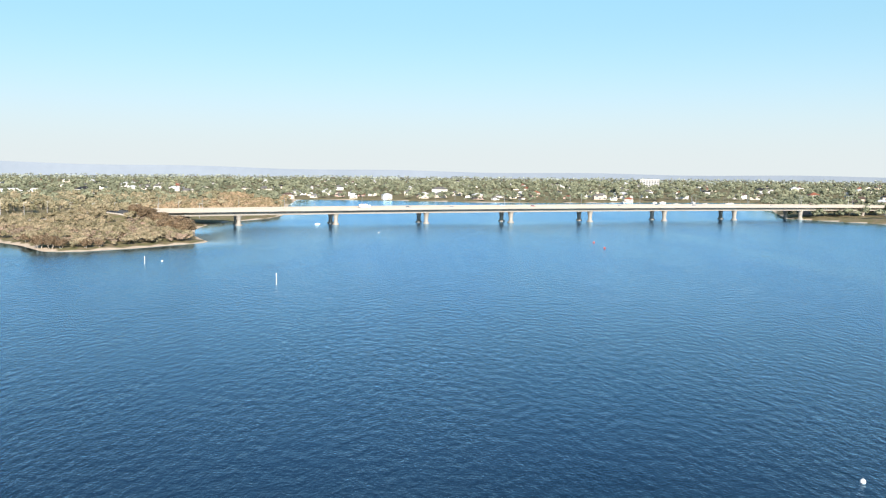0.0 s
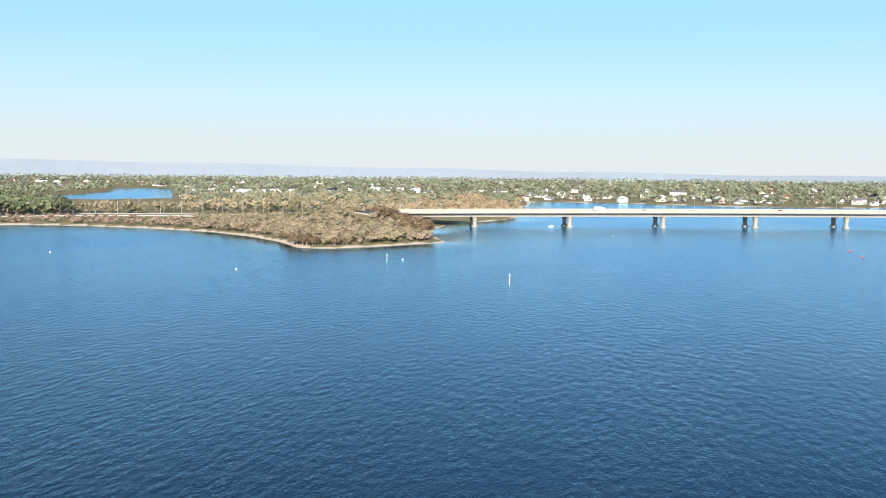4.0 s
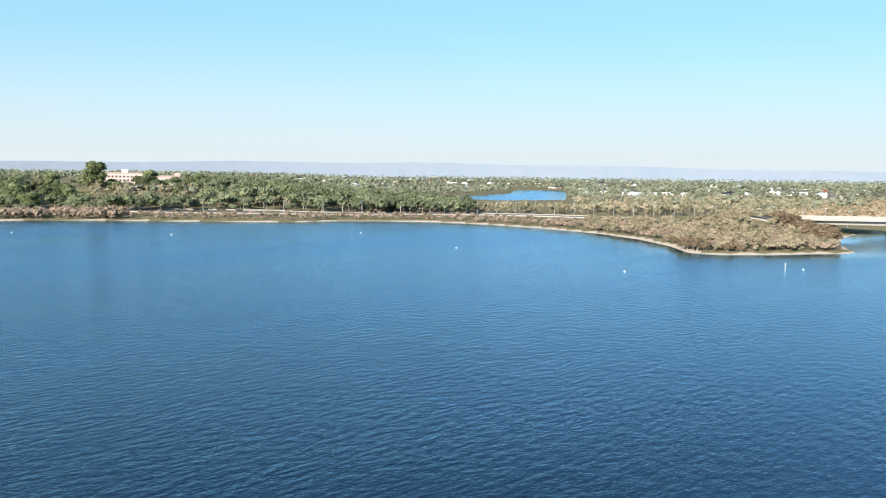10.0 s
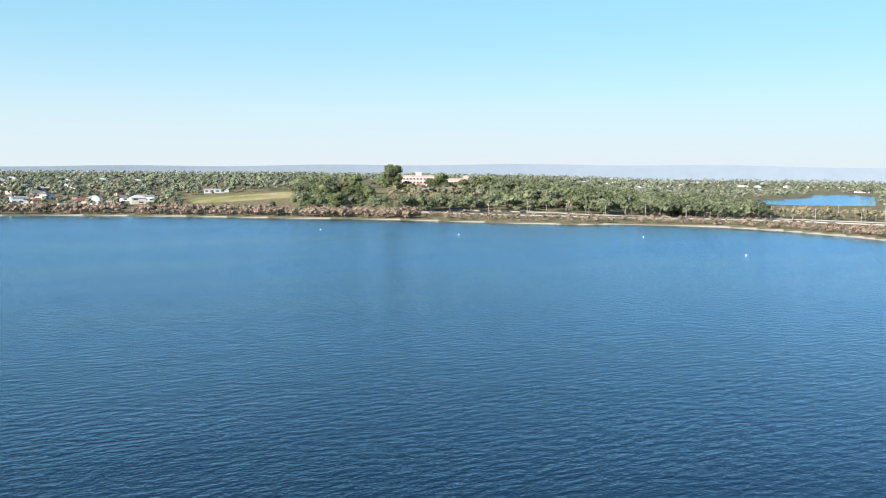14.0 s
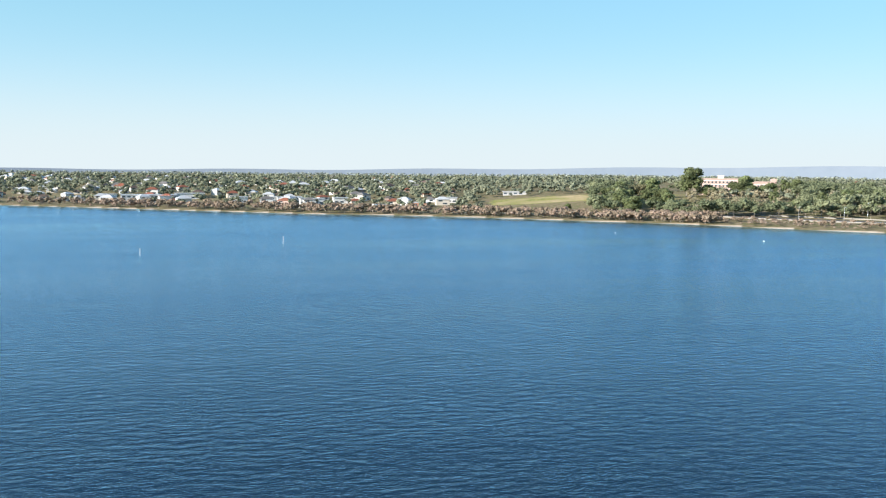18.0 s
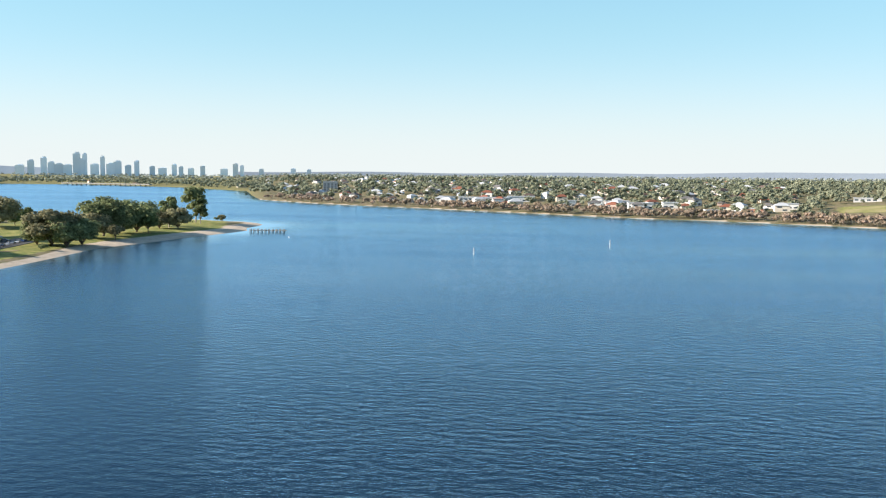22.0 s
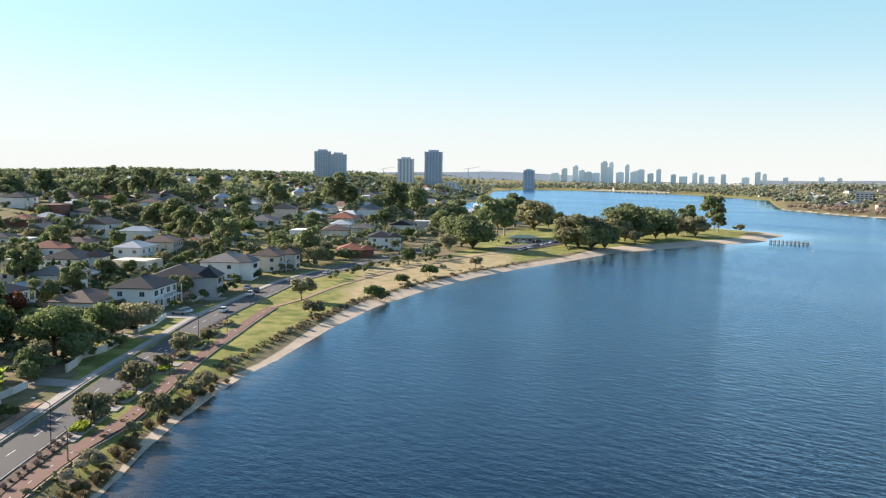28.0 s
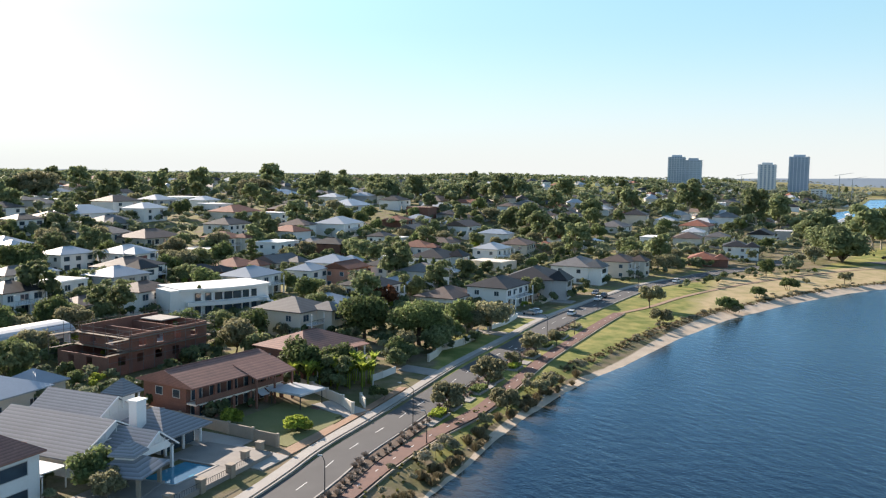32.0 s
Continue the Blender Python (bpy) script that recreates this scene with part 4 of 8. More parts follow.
scrub("hill_woods", "treetops behind the hill of houses", scatter(2200, 126, 186, lambda d, a, r: (d > 30), 1400, 2700, 11, 0.7, 1.6), M_HILLW, M_BARK, 16, 1.4, 7.5, 6.5, 11, False, 3)
scrub("far_woods", "treetops along the far shores of the wide water", scatter(3400, 110, 138, lambda d, a, r: (d > 3) & (d < 260), 1500, 3900, 19, 0.7, 1.4), M_FAR, M_BARK, 12, 1.6, 9.0, 6.0, 19, False, 3)
scrub("shore_trees", "leafy trees along the shore across the bridge", scatter(1500, -30, 10, lambda d, a, r: (d > 3) & (d < 75) & (np.sin(a * 9) > -0.5), 850, 1420, 20, 0.6, 1.5), M_FAR, M_BARK, 50, 0.8, 7.5, 5.0, 20)
scrub("hill_woods", "treetops round the apartment towers", scatter(900, 128.6, 141, lambda d, a, r: d > 12, 1230, 1660, 12, 0.7, 1.3), M_S_GUM, M_BARK, 50, 0.8, 8.0, 4.6, 12, False)


# ---- houses ----
def hip_roof(w, d, z, rise, eave=0.6, gable=False, thick=0.22):
    """Roof over a w x d plan, ridge along the longer side."""
    g = Geo()
    a, b = w / 2 + eave, d / 2 + eave
    if w >= d:
        k = 0.15 if gable else 0
        rx = a - (0.0 if gable else b)
        r0, r1 = (-max(rx, 0.3), 0), (max(rx, 0.3), 0)
        sides = [((-a, -b), (a, -b), r1, r0), ((a, b), (-a, b), r0, r1)]
        ends = [((a, -b), (a, b), r1), ((-a, b), (-a, -b), r0)]
    else:
        ry = b - (0.0 if gable else a)
        r0, r1 = (0, -max(ry, 0.3)), (0, max(ry, 0.3))
        sides = [((a, -b), (a, b), r1, r0), ((-a, b), (-a, -b), r0, r1)]
        ends = [((-a, -b), (a, -b), r0), ((a, b), (-a, b), r1)]
    for p, q, u, v in sides:
        g.face([(*p, z), (*q, z), (*u, z + rise), (*v, z + rise)])
    for p, q, u in ends:
        g.face([(*p, z), (*q, z), (*u, z + rise)])
    c = [(-a, -b), (a, -b), (a, b), (-a, b)]
    g.hull([(*p, z - thick) for p in c], [(*p, z) for p in c])
    return g, r0, r1


def window_on(root, face, u, z, w, h, wide, deep, frame=M_FRAME, name="window", bars=0):
    """A window on one of four faces (0 front -y, 1 right +x, 2 back +y, 3 left -x) at u along it: reveal frame proud, panes set in."""
    def tr(a, o, zz):
        if face == 0:
            return (u + a, -deep / 2 - o, zz)
        if face == 1:
            return (wide / 2 + o, u + a, zz)
        if face == 2:
            return (-u - a, deep / 2 + o, zz)
        return (-wide / 2 - o, -u - a, zz)
    g = Geo()
    rim = lambda e, o: [tr(-w / 2 - e, o, z - e), tr(w / 2 + e, o, z - e), tr(w / 2 + e, o, z + h + e), tr(-w / 2 - e, o, z + h + e)]
    outer, inner = (rim(0.09, -0.06), rim(0.09, 0.08)), (rim(0, -0.06), rim(0, 0.08))
    g.v = outer[0] + outer[1] + inner[1] + inner[0]
    for i in range(4):
        j = (i + 1) % 4
        for k in (0, 4, 8):
            g.f.append((k + i, k + j, k + 4 + j, k + 4 + i))
            g.m.append(0)
    ob = part(name, g, frame, root)
    g = Geo()
    g.hull(rim(0, -0.05), rim(0, 0.03))
    part("pane", g, M_GLASS, ob)
    for i in range(bars):
        a = -w / 2 + w * (i + 1) / (bars + 1)
        g = Geo()
        c = [(-0.035, 0.02), (0.035, 0.02), (0.035, 0.07), (-0.035, 0.07)]
        g.hull([tr(a + q, o, z) for q, o in c], [tr(a + q, o, z + h) for q, o in c])
        part("glazing_bar", g, frame, ob)
    return ob


def balcony_on(root, w, d, z, deep, wide, mat=M_WHITE):
    """Front balcony: slab, posts and a railing."""
    g = Geo()
    g.box(0, -deep / 2 - d / 2, z, w, d, 0.25)
    part("balcony_slab", g, mat, root)
    for x in (-w / 2 + 0.2, 0, w / 2 - 0.2):
        g = Geo()
        g.box(x, -deep / 2 - d + 0.2, 0, 0.35, 0.35, z)
        g.box(x, -deep / 2 - d + 0.2, z + 0.25, 0.3, 0.3, 2.5)
        part("column", g, mat, root)
    g = Geo()
    g.box(0, -deep / 2 - d + 0.06, z + 1.2, w, 0.07, 0.06)
    for i in range(int(w / 0.5)):
        g.box(-w / 2 + 0.25 + i * 0.5, -deep / 2 - d + 0.06, z + 0.25, 0.04, 0.04, 0.95)
    part("railing", g, M_DFRAME, root)


HOUSES = []
ROOF_WORDS = {M_TILE_D: "dark tiled", M_TILE_B: "brown tiled", M_TILE_R: "terracotta tiled", M_TILE_F: "faded brown tiled", M_TILE_G: "grey tiled", M_METAL_L: "pale metal", M_METAL_B: "blue-grey metal"}
WALL_WORDS = {M_WHITE: "white rendered", M_CREAM: "cream rendered", M_GREYW: "grey rendered", M_BRICK: "red brick", M_SALMON: "salmon rendered", M_PINKB: "pink brick"}


def house(x, y, turn, w, d, floors, wall, roof, shape="hip", wing=0.0, balcony=False, far=False, group="houses on the hill", z=None, chimney=False):
    """A suburban house. The front looks along -y of its own axes."""
    z = ground_at(x, y) if z is None else z
    rng = np.random.default_rng(int(abs(x * 7 + y * 13)) + 5)
    storey = "two-storey" if floors == 2 else ("single-storey" if floors == 1 else "tall")
    root = thing("house", x, y, z, turn, f"{storey} {WALL_WORDS[wall]} house with {'flat parapet' if shape == 'flat' else ROOF_WORDS[roof]} roof", "house", group)
    HOUSES.append((x, y, max(w, d) * 0.62))
    h = 3.0 * floors + 0.2
    near = math.hypot(x, y) < 290
    g = Geo()
    g.box(0, 0, -2.5, w, d, h + 2.5)
    if wing:
        g.box(-w * 0.22 * wing, -d / 2 - 2.2, -2.5, w * 0.45, 4.4, h + 2.5)
    part("wall", g, wall, root)
    if shape == "flat":
        g = Geo()
        g.box(0, 0, h, w + 0.5, d + 0.5, 0.35)
        g.box(0, 0, h + 0.35, w - 0.4, d - 0.4, 0.12, 0)
        part("roof", g, [wall], root)
    else:
        rise = min(w, d) * (0.205 if shape == "hip" else 0.215)
        g, r0, r1 = hip_roof(w, d, h, rise, gable=shape == "gable")
        part("roof", g, roof, root)
        if shape == "gable":
            for s in (-1, 1):
                if w >= d:
                    g = Geo()
                    g.hull([(s * w / 2 - 0.1, -d / 2, h - 0.05), (s * w / 2 - 0.1, d / 2, h - 0.05), (s * w / 2 - 0.1, 0, h + rise * 0.91)], [(s * w / 2 + 0.1, -d / 2, h - 0.05), (s * w / 2 + 0.1, d / 2, h - 0.05), (s * w / 2 + 0.1, 0, h + rise * 0.91)])
                    part("gable_end", g, wall, root)
        if wing:
            g, _, _ = hip_roof(w * 0.45, 6.4, h + 0.02, w * 0.13)
            g.v = [(p[0] - w * 0.22 * wing, p[1] - d / 2 - 1.2, p[2]) for p in g.v]
            part("wing_roof", g, roof, root)
        if not far:
            gr = Geo()
            gr.tube((*r0, h + rise + 0.03), (*r1, h + rise + 0.03), 0.11, n=6)
            part("ridge_cap", gr, roof, root)
    n = 2 if far else max(2, int(w / 4.2))
    for fl in range(floors):
        zz = fl * 2.9 + (0.9 if fl else 0.5)
        for i in range(n):
            u = -w / 2 + w * (i + 0.5) / n
            if wing and abs(u + w * 0.22 * wing) < w * 0.27:
                continue
            ww = 1.5 + 1.2 * rng.random()
            window_on(root, 0, u, zz, min(ww, w / n - 0.6), 1.5 + (0.5 if not fl else 0), w, d, bars=1 if near else 0)
        if wing:
            window_on(root, 0, -w * 0.22 * wing, zz, w * 0.26, 1.6, w, d + 8.8)
        if not far:
            for fc in (1, 3):
                for i in range(2):
                    window_on(root, fc, -d / 4 + d / 2 * i, zz, 1.4, 1.3, w, d, bars=1 if near else 0)
    if not far:
        g = Geo()
        dx = w * 0.3 * (1 if rng.random() < 0.5 else -1)
        g.box(dx, -d / 2 - 0.02, 0, 1.1, 0.12, 2.15)
        part("front_door", g, M_WOOD, root)
    if balcony:
        balcony_on(root, w * 0.8, 2.4, 2.9, d, w)
    if chimney:
        g = Geo()
        g.box(w * 0.2, d * 0.1, h, 0.9, 0.7, min(w, d) * 0.29 + 0.8)
        part("chimney", g, wall, root)
    return root


# local axes of the hill streets: u along the shore road, v inland
OX, OY = -40.0, -120.0
E1, E2 = (-0.75, -0.66), (0.66, -0.75)
STREET_TURN = math.degrees(math.atan2(E2[1], E2[0])) + 270  # house fronts look to the river


def street(u, v):
    return OX + E1[0] * u + E2[0] * v, OY + E1[1] * u + E2[1] * v


def hill_of_houses():
    rng = np.random.default_rng(44)
    walls = [M_WHITE, M_WHITE, M_WHITE, M_CREAM, M_GREYW, M_BRICK]
    roofs = [M_TILE_D, M_TILE_D, M_TILE_D, M_TILE_G, M_TILE_G, M_METAL_L, M_METAL_L, M_METAL_B, M_METAL_B, M_TILE_B, M_TILE_R]
    count = trees = 0
    for i, v in enumerate(np.arange(20, 900, 37)):
        for u in np.arange(-140, 1000, 21.5):
            uu, vv = u + rng.normal() * 2, v + rng.normal() * 2.5
            x, y = street(uu, vv)
            az = math.degrees(math.atan2(-x, y)) % 360
            r = math.hypot(x, y)
            d = float(inland(np.array([x]), np.array([y]))[0])
            if not 127 < az < 183 or d < 34 or r > 900:
                continue
            if (az < 131.5 and r < 600) or (vv < 38 and uu < 330):
                continue
            if any((x - a) ** 2 + (y - b) ** 2 < (c + 8) ** 2 for a, b, c in HOUSES):
                continue
            far = r > 420
            keep = 0.85 if r < 480 else 0.34
            if rng.random() > keep:
                if r < 620:
                    plant(("garden", "garden", "gum")[int(rng.integers(3))], x, y, 0.9 + 0.5 * rng.random(), "garden trees")
                continue
            fl = 2 if rng.random() < 0.55 else 1
            w, dd = 12 + 5 * rng.random(), 10 + 4 * rng.random()
            shape = ("hip", "hip", "hip", "gable", "flat")[int(rng.integers(5))]
            house(x, y, STREET_TURN + rng.normal() * 4 + (90 if rng.random() < 0.25 else 0), w, dd, fl, walls[int(rng.integers(len(walls)))], roofs[int(rng.integers(len(roofs)))], shape,
                  wing=(0 if far else rng.choice([-1, 0, 1])), balcony=(fl == 2 and not far and rng.random() < 0.5), far=far)
            count += 1
            if r < 640:
                for k in range(2 if far else 3):
                    q = 11 + 2 * rng.random()
                    tx, ty = street(uu + q * rng.choice([-1, 1]), vv + rng.normal() * 7)
                    if float(inland(np.array([tx]), np.array([ty]))[0]) > 32:
                        plant(("garden", "garden", "garden", "garden", "gum", "garden", "palm")[int(rng.integers(7))], tx, ty, 0.7 + 0.5 * rng.random(), "garden trees")
                        trees += 1
    return count, trees


# ---- houses and trees, spot by spot ----
def place_houses():
    house(-33, -303, T0 + 3, 19.1, 13.8, 2, M_WHITE, M_TILE_D, "hip", wing=1, balcony=True)
    house(-16, -331, T0 + -4, 14.6, 10.5, 2, M_WHITE, M_METAL_B, "hip")
    house(1, -288, T0 + -2, 13.7, 9.9, 2, M_CREAM, M_TILE_G, "hip", balcony=True)
    house(-52, -395, T0 + -3, 22.5, 16.2, 1, M_CREAM, M_TILE_B, "hip")
    house(-34, -400, T0 + 10, 19.1, 13.8, 1, M_CREAM, M_TILE_G, "hip")
    house(-39, -431, T0 + -3, 21.9, 15.8, 1, M_WHITE, M_TILE_G, "hip", wing=1)
    house(-30, -463, T0 + -4, 26.0, 18.7, 1, M_WHITE, M_METAL_L, "hip", far=True)
    house(-59, -466, T0 + 3, 18.2, 13.1, 2, M_WHITE, M_METAL_L, "hip", far=True)
    house(-49, -502, T0 + -1, 21.1, 15.2, 2, M_WHITE, M_TILE_D, "hip", far=True)
    house(-91, -553, T0 + 4, 25.1, 18.1, 2, M_WHITE, M_TILE_G, "flat", far=True)
    house(-99, -522, T0 + 4, 15.3, 11.0, 2, M_WHITE, M_METAL_L, "hip", far=True)
    house(-104, -465, T0 + -2, 22.7, 16.3, 2, M_CREAM, M_TILE_R, "hip", far=True)
    house(-91, -422, T0 + 3, 19.3, 13.9, 2, M_WHITE, M_TILE_D, "hip")
    house(-45, -580, T0 + 0, 22.6, 16.3, 1, M_BRICK, M_TILE_B, "hip", far=True)
    house(-101, -370, T0 + 2, 16.0, 11.5, 2, M_WHITE, M_TILE_G, "flat")
    house(-123, -390, T0 + 1, 14.7, 10.6, 1, M_CREAM, M_TILE_G, "hip")
    house(-195, -539, T0 + -2, 26.0, 18.7, 1, M_WHITE, M_METAL_L, "hip", far=True)
    house(-230, -547, T0 + 2, 19.6, 14.1, 2, M_WHITE, M_TILE_D, "hip", far=True)
    house(-285, -595, T0 + -4, 26.0, 18.7, 1, M_CREAM, M_TILE_B, "hip", far=True)
    house(-152, -436, T0 + 3, 23.4, 16.8, 2, M_WHITE, M_METAL_L, "hip", balcony=True, far=True)
    house(-159, -395, T0 + 2, 12.8, 9.2, 2, M_WHITE, M_TILE_D, "hip")
    house(-200, -472, T0 + 3, 16.9, 12.2, 1, M_BRICK, M_TILE_R, "hip", far=True)
    house(-217, -481, T0 + 4, 15.8, 11.4, 1, M_WHITE, M_METAL_L, "hip", far=True)
    house(-225, -437, T0 + -3, 19.1, 13.7, 2, M_WHITE, M_TILE_B, "gable", balcony=True, far=True)
    house(-248, -500, T0 + 3, 16.7, 12.1, 1, M_GREYW, M_TILE_D, "hip", far=True)
    house(-187, -335, T0 + -3, 16.0, 11.5, 2, M_WHITE, M_METAL_L, "hip", balcony=True)
    house(-212, -355, T0 + 4, 17.8, 12.8, 2, M_CREAM, M_TILE_B, "hip")
    house(-147, -309, T0 + 2, 19.3, 13.9, 2, M_WHITE, M_TILE_D, "hip", wing=-1)
    house(-100, -280, T0 + -2, 13.3, 9.6, 2, M_SALMON, M_TILE_R, "gable")
    house(-86, -278, T0 + 4, 12.2, 9.0, 2, M_WHITE, M_METAL_B, "hip")
    house(-116, -285, T0 + -4, 12.9, 9.3, 2, M_WHITE, M_TILE_D, "hip")
    house(-108, -259, T0 + -4, 10.4, 9.0, 1, M_WHITE, M_METAL_B, "gable")
    house(-116, -235, T0 + -4, 17.1, 12.3, 1, M_WHITE, M_TILE_B, "hip")
    house(-132, -232, T0 + -4, 17.7, 12.7, 2, M_WHITE, M_TILE_D, "hip", balcony=True)
    house(-155, -248, T0 + 4, 22.1, 15.9, 2, M_GREYW, M_TILE_D, "hip", wing=1, balcony=True)
    house(-190, -274, T0 + -4, 19.8, 14.2, 2, M_WHITE, M_TILE_G, "hip", wing=1, balcony=True)
    house(-216, -283, T0 + -4, 16.6, 11.9, 2, M_CREAM, M_TILE_B, "hip", wing=-1, balcony=True)
    house(-281, -306, T0 + 3, 17.4, 12.5, 1, M_BRICK, M_TILE_R, "hip", wing=1)
    house(-327, -369, T0 + 3, 19.5, 14.0, 2, M_CREAM, M_TILE_B, "hip", far=True)
    house(-399, -442, T0 + -4, 24.9, 17.9, 2, M_CREAM, M_TILE_R, "hip", balcony=True, far=True)
    house(-398, -386, T0 + -3, 19.2, 13.9, 2, M_WHITE, M_TILE_D, "gable", balcony=True, far=True)
    house(-435, -403, T0 + -2, 15.0, 10.8, 2, M_GREYW, M_TILE_D, "flat", far=True)
    house(-344, -457, T0 + -3, 23.9, 17.2, 1, M_WHITE, M_TILE_G, "hip", far=True)
    house(-308, -373, T0 + -3, 17.3, 12.5, 2, M_WHITE, M_METAL_L, "flat", far=True)
    house(-276, -389, T0 + -2, 17.1, 12.3, 1, M_WHITE, M_METAL_L, "hip", far=True)
    house(-386, -489, T0 + 4, 22.4, 16.1, 2, M_CREAM, M_TILE_D, "hip", far=True)
    house(-410, -485, T0 + 1, 20.9, 15.1, 1, M_WHITE, M_METAL_L, "hip", far=True)
    house(-461, -481, T0 + 0, 23.9, 17.2, 2, M_WHITE, M_TILE_G, "hip", far=True)
    house(-568, -563, T0 + -2, 26.0, 18.7, 1, M_CREAM, M_TILE_B, "hip", far=True)
    house(-388, -534, T0 + 3, 23.7, 17.0, 1, M_WHITE, M_METAL_L, "hip", far=True)
    house(-317, -500, T0 + 2, 21.3, 15.3, 1, M_CREAM, M_TILE_B, "hip", far=True)
    house(-328, -482, T0 + -2, 19.2, 13.8, 2, M_WHITE, M_TILE_D, "hip", far=True)
    house(-15, -243, T0 + -1, 11.6, 9.0, 1, M_WHITE, M_TILE_B, "hip")
    house(-30, -244, T0 + 0, 13.4, 9.7, 2, M_WHITE, M_TILE_B, "hip")
    house(-417, -749, T0 + 1, 26.0, 18.7, 1, M_WHITE, M_METAL_L, "hip", far=True)
    house(-337, -554, T0 + -3, 23.3, 16.8, 1, M_WHITE, M_TILE_G, "hip", far=True)
    house(-190, -679, T0 + -4, 25.3, 18.2, 1, M_WHITE, M_METAL_L, "hip", far=True)
    house(-238, -743, T0 + 4, 23.4, 16.8, 1, M_CREAM, M_TILE_D, "hip", far=True)
    house(-265, -703, T0 + 1, 22.5, 16.2, 1, M_WHITE, M_TILE_G, "hip", far=True)
    house(-385, -883, T0 + 4, 26.0, 18.7, 1, M_WHITE, M_METAL_L, "hip", far=True)
    house(-9, -530, T0 + -4, 22.2, 16.0, 1, M_CREAM, M_TILE_G, "hip", far=True)
    house(-25, -646, T0 + -4, 23.2, 16.7, 1, M_WHITE, M_METAL_L, "hip", far=True)
    house(-78, -698, T0 + -1, 25.2, 18.2, 1, M_CREAM, M_TILE_D, "hip", far=True)
    house(-174, -727, T0 + 1, 24.6, 17.7, 2, M_WHITE, M_TILE_G, "hip", far=True)
    house(-606, -749, T0 + 1, 26.0, 18.7, 1, M_WHITE, M_METAL_L, "hip", far=True)
    house(-586, -637, T0 + 0, 25.9, 18.7, 1, M_WHITE, M_TILE_D, "hip", far=True)
    house(-567, -836, T0 + 4, 26.0, 18.7, 1, M_CREAM, M_TILE_B, "hip", far=True)
    house(-723, -836, T0 + 1, 26.0, 18.7, 1, M_WHITE, M_METAL_L, "hip", far=True)
    house(-795, -845, T0 + 2, 26.0, 18.7, 1, M_WHITE, M_METAL_L, "flat", far=True)
    house(-882, -864, T0 + 1, 26.0, 18.7, 1, M_CREAM, M_TILE_B, "hip", far=True)
    house(-736, -964, T0 + 3, 26.0, 18.7, 1, M_WHITE, M_TILE_G, "hip", far=True)
    house(-319, -325, T0 + 3, 17.0, 12.0, 2, M_WHITE, M_TILE_D, "hip", wing=1, balcony=True)
    house(-352, -373, T0 + -2, 16.0, 12.0, 2, M_GREYW, M_TILE_G, "hip", balcony=True, far=True)
    house(-365, -407, T0 + 2, 17.0, 12.0, 2, M_WHITE, M_METAL_L, "hip", balcony=True, far=True)
    house(-617, -531, T0 + -1, 17.6, 12.7, 1, M_WHITE, M_TILE_R, "hip", far=True)
    house(-664, -550, T0 + -3, 15.6, 11.2, 1, M_WHITE, M_METAL_L, "hip", far=True)


